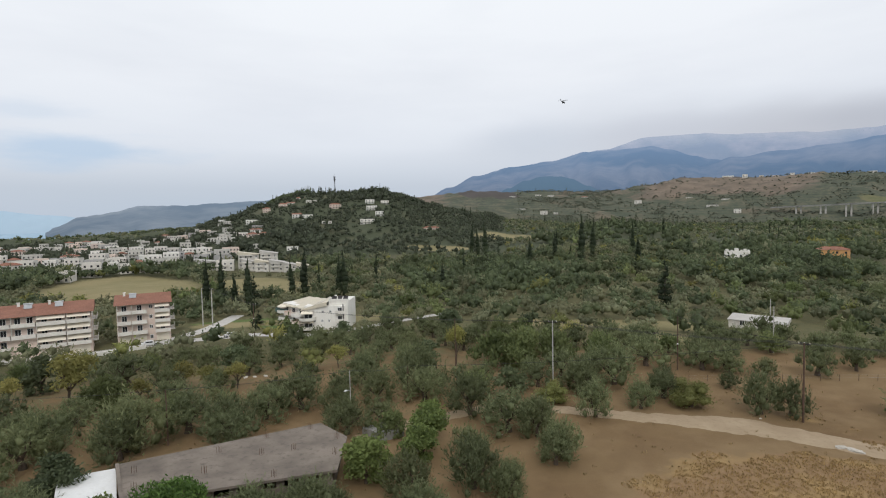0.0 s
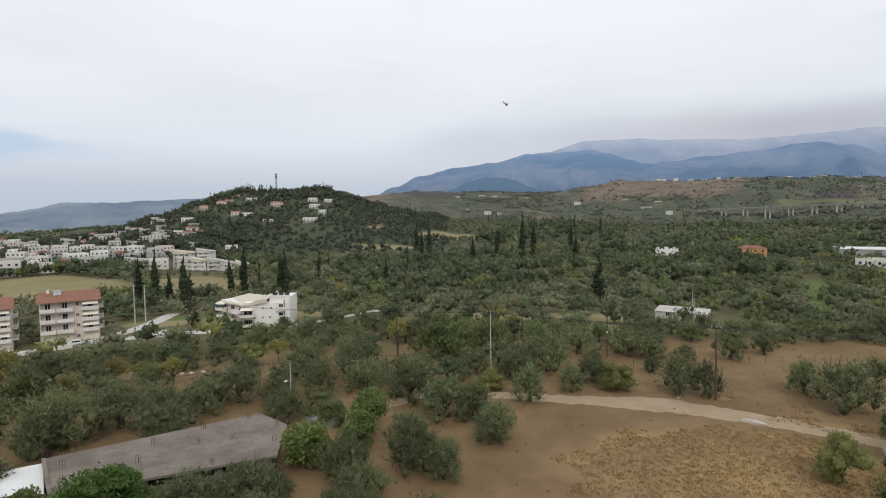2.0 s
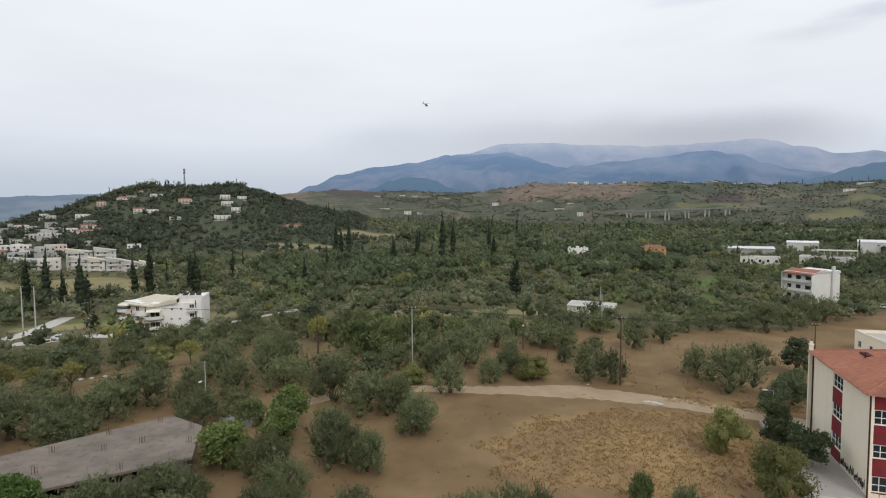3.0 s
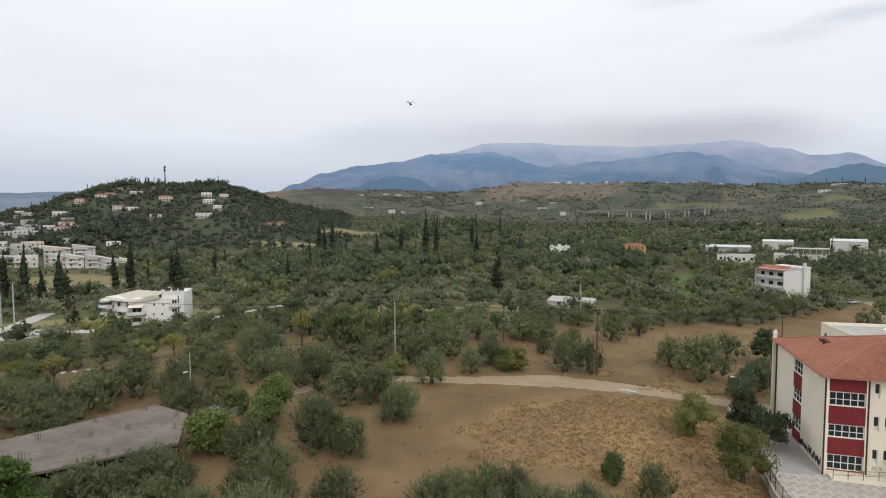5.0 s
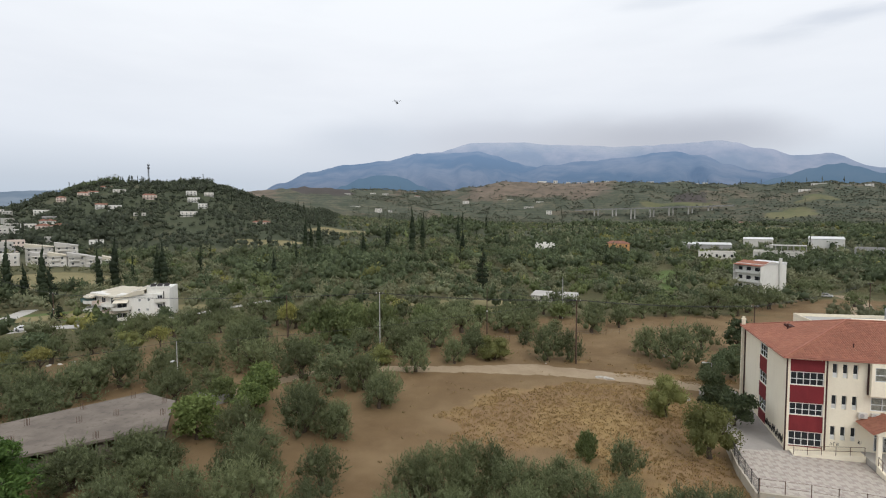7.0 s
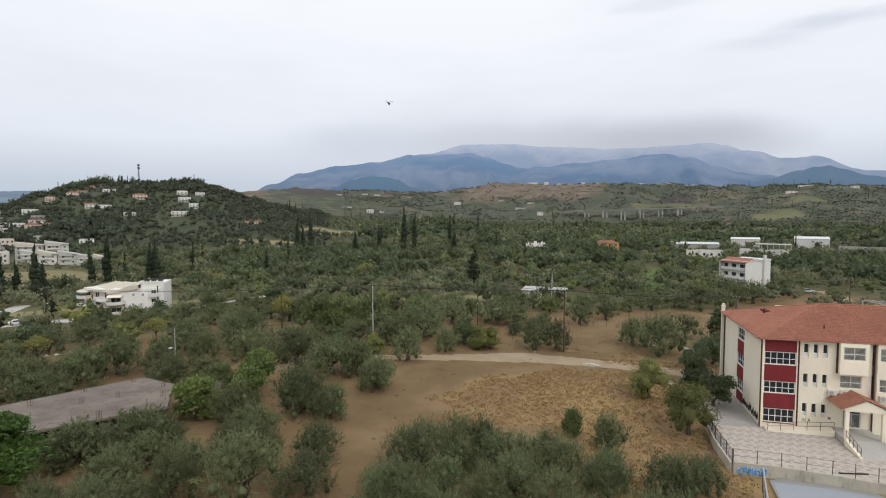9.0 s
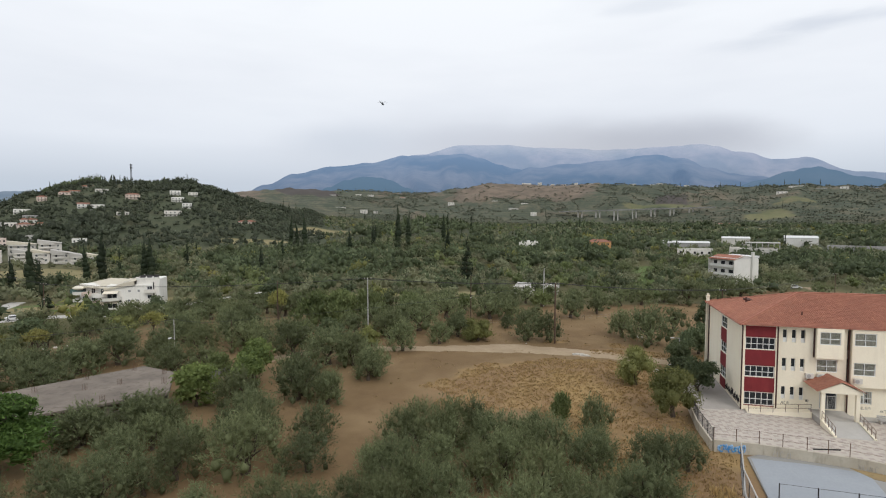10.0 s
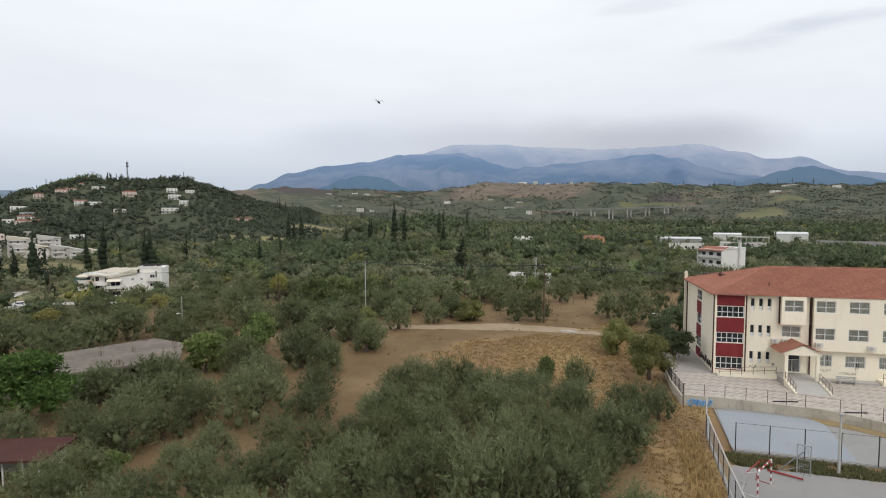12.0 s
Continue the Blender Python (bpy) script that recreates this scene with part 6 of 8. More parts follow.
house("orange_house", "ochre house with a low red roof among trees", 84, 420, -10, 18, 10, 2, M_ORANGE, "hip", M_ROOFPALE, 3.0, -1.4, True, 4, (), "house", "", 1.8)
sh = house("farm_shed", "low white farm shed with a pale sheet roof", 12.6, 172.5, -20, 13.5, 5, 1, M_OFFWHITE, "shed", M_PALECONC, 2.1, -1.6, False, 5, (), "shed", "", .9)
annex = house("annex_building", "low cream flat-roofed building behind the school", 68.4, 116.5, -6, 34, 14, 1, M_CREAM, "flat", M_PALECONC, 3.3, -.8, False, 4.5, (), "building")
pg = part("pergola", Shape().box(17, 2, 5.1, 17.2, 2.2, 7.4).box(33, 2, 5.1, 33.2, 2.2, 7.4).box(17, 11, 5.1, 17.2, 11.2, 7.4).box(33, 11, 5.1, 33.2, 11.2, 7.4).box(17, 2, 7.4, 33.2, 2.2, 7.6).box(17, 11, 7.4, 33.2, 11.2, 7.6), M_GALV, annex, "steel frame on the annex roof")
for i in range(10):
    part("slat", Shape().box(17.6 + i * 1.7, 1.6, 7.6, 17.8 + i * 1.7, 11.6, 7.75), M_GALV, pg)
    p = Shape()
    p.face((17.5 + i * 1.6, 1.2, 5.2), (18.7 + i * 1.6, 1.2, 5.2), (18.7 + i * 1.6, 2.6, 6.6), (17.5 + i * 1.6, 2.6, 6.6)).tube((17.5 + i * 1.6, 2.7, 6.6), (18.7 + i * 1.6, 2.7, 6.6), .07, .07, 6)
    part("solar_panel", p, M_METAL, annex, "dark tilted solar panel")
s = Shape()
roof_faces(s, [((8, -.3, 4.55), (15, -.3, 4.55), (15, 6, 6.0), (8, 6, 6.0))])
s.face((8, 6, 4.5), (15, 6, 4.5), (15, 6, 6.0), (8, 6, 6.0)).face((8, -.3, 4.5), (8, 6, 4.5), (8, 6, 6.0), (8, -.3, 4.55)).face((15, 6, 4.5), (15, -.3, 4.5), (15, -.3, 4.55), (15, 6, 6.0))
part("stair_head", s, M_CREAM, annex)
part("chimney", Shape().box(26, 5, 4.6, 26.9, 5.9, 8.6).box(25.8, 4.8, 8.6, 27.1, 6.1, 8.8), M_WHITE, annex)
for ob in annex.children:
    if ob.name.split(".")[0] in ("pergola", "solar_panel", "stair_head", "chimney"):
        ob.location.z -= 1.2


# ---- cars
def car(x, y, turn, paint, label, z=None):
    z = ground_z(x, y) + .05 if z is None else z
    ob = thing("car", label, "car", (x, y, z), turn, "parked cars")
    b = Shape()
    prof = [(-2.1, .35), (2.1, .35), (2.15, .75), (1.2, .9), (.7, 1.38), (-1.0, 1.42), (-1.6, .98), (-2.1, .9)]
    n = len(prof)
    b.v += [(px, -.82, pz) for px, pz in prof] + [(px, .82, pz) for px, pz in prof]
    b.f += [tuple(range(n)), tuple(range(2 * n - 1, n - 1, -1))] + [(i, n + i, n + (i + 1) % n, (i + 1) % n) for i in range(n)]
    part("body", b, paint, ob)
    part("side_glass", Shape().box(-1.1, -.835, .95, .65, .835, 1.3), M_GLASS, ob)
    part("windscreen", Shape().face((1.16, -.7, .94), (1.16, .7, .94), (.72, .66, 1.36), (.72, -.66, 1.36)), M_GLASS, ob)
    for px in (-1.35, 1.35):
        for py in (-.84, .84):
            w = part("wheel", Shape().tube((px, py - .1, .32), (px, py + .1, .32), .32, .32, 14), M_RUBBER, ob)
            part("rim", Shape().tube((px, py - .108, .32), (px, py + .108, .32), .19, .19, 10), M_GALV, w)
    for py in (-.6, .6):
        part("headlight", Shape().box(2.05, py - .16, .6, 2.17, py + .16, .74), M_WINWHITE, ob)
    return ob


car(-136.6, 112.4, 55, M_CARWHITE, "white car parked before the pink apartment house")
car(-131.2, 119.0, 52, M_CARRED, "dark red car parked by the road")
car(-126.0, 124.2, 48, M_CARWHITE, "white car parked by the road")
car(-122.6, 128.6, 45, M_CARWHITE, "white van-like car parked by the road")
car(114.5, 196.0, -15, M_CARWHITE, "white car parked at the top of the lane")

# ---- the town across the fields
TOWN_WALLS = (M_OFFWHITE, M_TOWN, M_TOWN, M_PINKISH, M_TOWN, M_GREYWALL, M_WHITE)
r = random.Random(77)
count = 0
taken = []
for ring, (r0, r1, a0, a1, tries) in enumerate(((395, 450, -63, -51, 40), (450, 560, -64, -44.5, 130), (560, 720, -64, -42, 130), (720, 1000, -63, -44, 90))):
    for _ in range(tries):
        a, q = r.uniform(a0, a1), r.uniform(r0, r1)
        x, y = q * math.sin(radians(a)), q * math.cos(radians(a))
        if any((x - u) ** 2 + (y - v) ** 2 < 14 ** 2 for u, v in taken) or in_field(x, y) > .3 or math.hypot(x + 300, y - 310) < 42:
            continue
        taken.append((x, y))
        st = r.choice((1, 2, 2, 2, 3, 3))
        w, d = r.uniform(8, 14), r.uniform(8, 11)
        m = r.choice(TOWN_WALLS)
        kind = r.choice(("flat", "flat", "flat", "flat", "flat", "flat", "flat", "flat", "hip"))
        col = {"white_render": "white", "aged_white_render": "greyish white", "pale_pink_render": "pale pink", "grey_render": "grey", "weathered_town_render": "weathered cream"}[m.name]
        roofs = {"flat": "flat roof", "hip": "hipped red tile roof", "gable": "red gable roof"}[kind]
        house("town_house", "%s %s-storey town house with a %s" % (col, {1: "one", 2: "two", 3: "three"}[st], roofs), x, y, 52 + r.choice((-14, -4, 0, 6, 16)), w, d, st, m, kind, None, 3.0, None, True, 2.9, [(k, 1, w * r.uniform(.5, .92)) for k in range(1, st)] if r.random() < .55 else (), "house", "town houses")
        count += 1

# ---- houses on the hill and the far ridge
for x, y, w, st, m, kind, tn, lab in ((-526, 570, 24, 2, M_WHITE, "flat", 40, "white villa with long balconies on the wooded hill"), (-674, 733, 20, 1, M_OFFWHITE, "flat", 40, "pale house high among the trees"), (-558, 640, 16, 2, M_PINKISH, "hip", 36, "pinkish villa with red roofs on the hill"),
                                      (-540, 654, 22, 2, M_PINKISH, "hip", 36, "long pinkish villa with a red roof"), (-539, 671, 18, 1, M_WHITE, "gable", 34, "small white house on the hill"), (-456, 578, 18, 2, M_WHITE, "gable", 34, "white villa with a gable on the hill"),
                                      (-434, 570, 20, 2, M_WHITE, "flat", 32, "white cubic villa on the hill"), (-546, 700, 34, 1, M_OFFWHITE, "hip", 33, "long pale house under the pines"), (-492, 656, 22, 2, M_OFFWHITE, "flat", 32, "pale villa half hidden on the hill"),
                                      (-446, 648, 24, 2, M_PINKISH, "hip", 30, "beige villa with a low roof on the hill"), (-414, 692, 20, 2, M_WHITE, "flat", 28, "white modern villa high on the hill"), (-396, 706, 18, 2, M_OFFWHITE, "flat", 27, "pale villa high on the hill"),
                                      (-390, 655, 22, 2, M_WHITE, "flat", 28, "white round-cornered villa on the hill"), (-346, 566, 26, 2, M_OFFWHITE, "flat", 28, "long pale unfinished villa on the hill"), (-356, 620, 16, 2, M_WHITE, "flat", 27, "white villa beside the unfinished one"),
                                      (-392, 553, 18, 1, M_OFFWHITE, "flat", 32, "low pale house among trees"), (-432, 490, 22, 1, M_OFFWHITE, "hip", 38, "pale house with a red roof at the foot of the hill"), (-458, 464, 18, 2, M_WHITE, "flat", 42, "white house at the foot of the hill"),
                                      (-282, 606, 30, 1, M_PINKISH, "hip", 22, "long low house with red roofs on the slope"), (-338, 420, 16, 1, M_WHITE, "flat", 36, "low white house among trees")):
    house("hill_house", lab, x, y, tn, w * .66, 8, st, m, kind, M_ROOFPALE if kind == "hip" else None, 2.9, None, True, 3.5, [(1, .5, w * .66 - .5)] if st > 1 else (), "house", "hill houses")
    HOMES.append((x, y, w))
for x, y, w, st, m, kind, tn, lab in ((-372, 1282, 66, 1, M_OFFWHITE, "flat", 14, "long white wall of a hillside property"), (-278, 1235, 24, 3, M_OFFWHITE, "flat", 12, "white apartment villa on the far slope"), (-250, 1250, 14, 2, M_TOWN, "flat", 12, "white house on the far slope"), (-330, 1565, 26, 2, M_TOWN, "flat", 11, "pale house under the ridge"),
                                      (-366, 1565, 24, 2, M_OFFWHITE, "flat", 13, "white house under the ridge"), (-84, 1405, 24, 2, M_OFFWHITE, "flat", 3, "white house under the bare ridge"), (104, 1388, 26, 1, M_OFFWHITE, "flat", -4, "white house on the far slope"), (120, 1294, 20, 3, M_OFFWHITE, "flat", -5, "white house among far trees"),
                                      (70, 1332, 34, 1, M_TOWN, "flat", -4, "low pale house on the far slope"), (456, 1065, 28, 1, M_OFFWHITE, "gable", -24, "white farm building below green fields"), (308, 702, 12, 1, M_OFFWHITE, "flat", -24, "small white house below the fields"), (700, 1330, 34, 2, M_OFFWHITE, "flat", -28, "white house on the skyline ridge"),
                                      (756, 1382, 44, 2, M_OFFWHITE, "flat", -29, "large white house on the skyline ridge"), (800, 1346, 30, 1, M_GREYWALL, "flat", -31, "long dark house on the ridge"), (836, 1318, 24, 2, M_OFFWHITE, "flat", -33, "white house on the ridge"), (-222, 1476, 24, 1, M_TOWN, "hip", 8, "pale house with a red roof on the slope"),
                                      (30, 1400, 22, 1, M_TOWN, "flat", -2, "pale house on the slope"), (-420, 1480, 24, 2, M_TOWN, "flat", 15, "pale house on the far slope")):
    house("ridge_house", lab, x, y, tn, w * .7, 10, st, m, kind, None, 2.9, None, True, 6, (), "house", "far ridge houses")
    HOMES.append((x, y, w))
r = random.Random(15)
for i in range(15):
    a = 4 + i * 1.15 + r.uniform(-.4, .4)
    q = 1745 + r.uniform(-25, 10)
    house("ridge_house", "small pale house on the ridge line", q * math.sin(radians(a)), q * math.cos(radians(a)), -a, r.uniform(9, 20), 10, r.choice((1, 2)), r.choice((M_WHITE, M_OFFWHITE, M_PINKISH)), "flat", None, 3.2, None, True, 6, (), "house", "far ridge houses")

# ---- the motorway viaduct
via = thing("viaduct", "long pale concrete motorway viaduct on tall twin piers", "viaduct")
p0, p1 = Vector((186, 1290, 39)), Vector((520, 1235, 48))
n = 16
deck = Shape()
way = (p1 - p0).normalized()
side = Vector((-way.y, way.x, 0)).normalized()
pts = [p0 + (p1 - p0) * i / n for i in range(n + 1)]
for a, b in zip(pts, pts[1:]):
    for lo, hi, w in ((-1.7, 0, 5.0), (0, .7, 5.6)):
        q = [a - side * w, b - side * w, b + side * w, a + side * w]
        k = len(deck.v)
        deck.v += [tuple(v + Vector((0, 0, lo))) for v in q] + [tuple(v + Vector((0, 0, hi))) for v in q]
        deck.f += [(k + 3, k + 2, k + 1, k), (k + 4, k + 5, k + 6, k + 7)] + [(k + i, k + (i + 1) % 4, k + 4 + (i + 1) % 4, k + 4 + i) for i in range(4)]
part("deck", deck, M_GREYWALL, via)
for i in range(1, 8):
    c = p0 + (p1 - p0) * (i + .2) / 8.4
    for o in (-4.2, 4.2):
        q = c + side * o * .3 + way * o
        part("pier", Shape().box(q.x - 1.3, q.y - 1.3, ground_z(q.x, q.y) - 3, q.x + 1.3, q.y + 1.3, c.z - 1.7), M_PALECONC, via)

# ---- masts on the hill
mast = thing("radio_mast", "tall dark telecom mast on the wooded hilltop", "radio mast", (-602, 893, ground_z(-602, 893)))
for i in range(3):
    t = 2.09 * i
    part("leg", Shape().tube((1.6 * math.cos(t), 1.6 * math.sin(t), -1), (.8 * math.cos(t), .8 * math.sin(t), 40), .30, .22, 6), M_METAL, mast)
br = Shape()
for k in range(17):
    for i in range(3):
        t, u = 2.09 * i, 2.09 * (i + 1)
        q = 1.6 - .9 * k / 17
        br.tube((q * math.cos(t), q * math.sin(t), k * 2.35), (q * math.cos(u), q * math.sin(u), k * 2.35 + 2.2), .11, .11, 4)
part("bracing", br, M_METAL, mast)
for z in (33, 38):
    for i in range(3):
        t = 2.09 * i + .4
        part("antenna", Shape().box(1.5 * math.cos(t) - .4, 1.5 * math.sin(t) - .4, z, 1.5 * math.cos(t) + .4, 1.5 * math.sin(t) + .4, z + 3), M_METAL, mast)
part("spike", Shape().tube((0, 0, 38), (0, 0, 44), .22, .10, 6), M_METAL, mast)
for x, y in ((-520, 945), (-640, 860)):
    py = thing("pylon", "lattice power pylon on the hill", "pylon", (x, y, ground_z(x, y)), 20)
    s = Shape()
    for i in range(4):
        sx, sy = (-1, 1, 1, -1)[i], (-1, -1, 1, 1)[i]
        s.tube((2.2 * sx, 2.2 * sy, 0), (.6 * sx, .6 * sy, 20), .22, .18, 4)
    part("tower", s, M_GALV, py)
    for z, w in ((15, 6), (18, 7)):
        part("cross_arm", Shape().tube((-w, 0, z), (w, 0, z), .25, .25, 4).tube((-w, 0, z), (0, 0, z + 2.4), .16, .16, 4).tube((w, 0, z), (0, 0, z + 2.4), .16, .16, 4), M_GALV, py)

# ---------------------------------------------------------------- poles and wires
def pole(x, y, top, mat, label, arms=1, turn=0.0, r=.15, lamp=False, light=False):
    z = ground_z(x, y)
    ob = thing("utility_pole", label, "utility pole", (x, y, z), turn, "power line poles")
    part("shaft", Shape().tube((0, 0, -.5), (0, 0, top - z), r, r * .62, 10), mat, ob)
    for k in range(arms):
        h = top - z - .25 - .9 * k
        arm = part("cross_arm", Shape().box(-.75, -.06, h, .75, .06, h + .12), M_METAL, ob)
        for px in (-.65, 0, .65):
            part("insulator", Shape().tube((px, 0, h + .12), (px, 0, h + .36), .05, .07, 8), M_OFFWHITE, arm)
    if lamp:
        part("lamp_arm", Shape().tube((0, 0, 5.2), (0, -1.0, 5.5), .035, .035, 6), M_GALV, ob)
        part("lamp_head", Shape().box(-.14, -1.5, 5.42, .14, -.95, 5.56), M_WHITEPAINT, ob)
    return Vector((x, y, top))


PA = pole(-21.8, 103.7, 10.9, M_POLECONC, "pale concrete power pole in the olive grove", 1, 8, .13)
PB = pole(15.6, 97.2, 11.0, M_POLEWOOD, "dark wooden power pole beside the dirt track", 1, -15, .17)
PC = pole(-46.1, 74.2, 7.6, M_POLECONC, "short pale pole with a small lamp in the grove", 0, 0, .085, True)
PD = pole(-.8, 120.0, 10.0, M_POLEWOOD, "dark wooden pole with a lamp at the edge of the field", 0, 0, .14, True)
PE = pole(21.7, 167.0, 7.4, M_POLECONC, "pale pole beside the white farm shed", 0, 0, .14)
PF = pole(51.0, 108.0, 8.6, M_POLEWOOD, "dark wooden power pole behind the school", 1, 10, .15)
PG = pole(18.5, 141, 9.4, M_POLECONC, "pale concrete pole behind the field", 0, 0, .13)
PH = pole(-145, 139, 8.6, M_POLECONC, "pale concrete pole of a twin-pole transformer stand", 1, 0, .2)
PI = pole(-142.2, 140.4, 8.4, M_POLECONC, "pale concrete pole of a twin-pole transformer stand", 1, 0, .2)
PK = pole(-117, 132, 5.6, M_POLEWOOD, "wooden pole before the white villa block", 1, 40, .14, True)
PL = pole(-66, 59, 7.2, M_POLEWOOD, "thin wooden pole beside the concrete building", 0, 0, .11)
PM = pole(-43.0, 109.0, 9.5, M_POLEWOOD, "thin dark pole beside the tall almond tree", 0, 0, .12)
PN = pole(-44, 89, 4.6, M_POLEWOOD, "short dark post among the olives", 0, 0, .1)
PO = pole(112, 170, 6.0, M_POLEWOOD, "dark wooden pole near the white house", 1, 0, .14)


def span(a, b, sag, offsets=(0,), r=.026):
    ob = thing("power_line", "thin sagging cables between the poles", "cable", group="cables")
    d = Vector(b) - Vector(a)
    side = Vector((-d.y, d.x, 0)).normalized()
    for o in offsets:
        s = Shape()
        p = [Vector(a) + side * o + d * t - Vector((0, 0, 4 * sag * t * (1 - t))) for t in (i / 12 for i in range(13))]
        s.sweep(p, r, 4)
        part("cable", s, M_WIRE, ob)


span(PA, PB, .5, (-.6, 0, .6))
span(PB, PF, .5, (-.6, 0, .6))
span((-117, 132, 5.4), PA, 1.2, (-.3, .3))
span(PF, PO, .9, (-.4, .4))
span(PI, PK, .4, (-.3, .3))
span(PL, PC, .35, (0,))
span((-100, 44, 6.6), PL, .5, (0,))
span(PC, PN, .4, (0,))
span(PB, PD, .5, (0,))
span(PN, PB, .7, (0,))

# ---- field fence posts, loose stones
fp = thing("field_fence", "thin leaning wire fence across the dry field", "fence")
for i in range(15):
    x, y = 1 + i * 3.1, 113 + i * 1.1
    part("post", Shape().tube((x, y, ground_z(x, y) - .2), (x + .05, y, ground_z(x, y) + 1.25), .04, .035, 6), M_POLEWOOD, fp)
for h in (.6, 1.1):
    part("wire", Shape().tube((1, 113, ground_z(1, 113) + h), (44.4, 128.4, ground_z(44, 128) + h), .008, .008, 4), M_GALV, fp)
r = random.Random(8)
for x, y, k in ((18.2, 88.8, .9), (19.3, 88.3, 1.0), (20.0, 88.0, .7), (33.0, 104, .7), (33.8, 103.6, .6), (28.6, 78.5, .9), (-17.5, 77.5, .5), (-24, 78, .4), (10.2, 96.8, .3), (-83, 92, .8), (-81, 92.4, .7), (-78.5, 92.8, .8)):
    s = Shape().ball((0, 0, .12 * k), .9 * k, .5 * k, .26 * k, 5, 8, .18, r)
    solo("stone", s, M_STONE, "pale rubble stone lying on the dry ground", "stone", (x, y, ground_z(x, y)), r.uniform(0, 180), "loose stones")

# ---------------------------------------------------------------- helicopter
az, el, dist = radians(-10.3), radians(11.6), 950.0
heli = thing("helicopter", "dark twin-engined helicopter hanging in the overcast sky", "helicopter", (1.0 + dist * math.cos(el) * math.sin(az), -1 + dist * math.cos(el) * math.cos(az), 26 + dist * math.sin(el)), 165)
part("fuselage", Shape().ball((0, 0, 0), 1.3, 4.6, 1.5, 8, 14).ball((0, 1.0, 1.3), .8, 2.4, .7, 6, 10), M_HELI, heli)
part("tail_boom", Shape().tube((0, 3.2, .5), (0, 11.5, 1.1), .7, .28, 10), M_HELI, heli)
part("tail_fin", Shape().box(-.12, 10.9, 1.0, .12, 12.1, 3.6), M_HELI, heli)
part("cockpit_glass", Shape().ball((0, -3.3, .25), .95, 1.2, .8, 6, 10), M_GLASS, heli)
part("rotor_mast", Shape().tube((0, .4, 1.6), (0, .4, 3.0), .22, .22, 8), M_HELI, heli)
for i in range(5):
    t = 2 * math.pi * i / 5 + .3
    c, s_ = math.cos(t), math.sin(t)
    b = Shape().prism([(-.28 * s_, .4 + .28 * c), (.28 * s_, .4 - .28 * c), (9 * c + .28 * s_, .4 + 9 * s_ - .28 * c), (9 * c - .28 * s_, .4 + 9 * s_ + .28 * c)], 2.85, 2.95)
    part("rotor_blade", b, M_HELI, heli)
part("tail_rotor", Shape().box(.25, 11.4, 1.0, .32, 11.6, 4.2), M_HELI, heli)
for x in (-1.5, 1.5):
    part("landing_gear", Shape().tube((x * .6, .8, -.9), (x, .8, -2.2), .14, .14, 6).tube((x - .18, .8, -2.3), (x + .18, .8, -2.3), .42, .42, 10), M_HELI, heli)

# ---------------------------------------------------------------- trees
def array_mesh(name, verts, quads, mat, tint=None, smooth=False):
    me = bpy.data.meshes.new(name)
    nf = len(quads)
    me.vertices.add(len(verts))
    me.vertices.foreach_set("co", np.asarray(verts, np.float32).ravel())
    me.loops.add(nf * 4)
    me.loops.foreach_set("vertex_index", np.asarray(quads, np.int32).ravel())
    me.polygons.add(nf)
    me.polygons.foreach_set("loop_start", np.arange(0, nf * 4, 4, dtype=np.int32))
    me.polygons.foreach_set("loop_total", np.full(nf, 4, np.int32))
    if smooth:
        me.polygons.foreach_set("use_smooth", np.ones(nf, bool))
    if tint is not None:
        at = me.attributes.new("tint", "FLOAT", "POINT")
        at.data.foreach_set("value", np.asarray(tint, np.float32))
    me.materials.append(mat)
    me.update(calc_edges=True)
    me.validate()
    return me


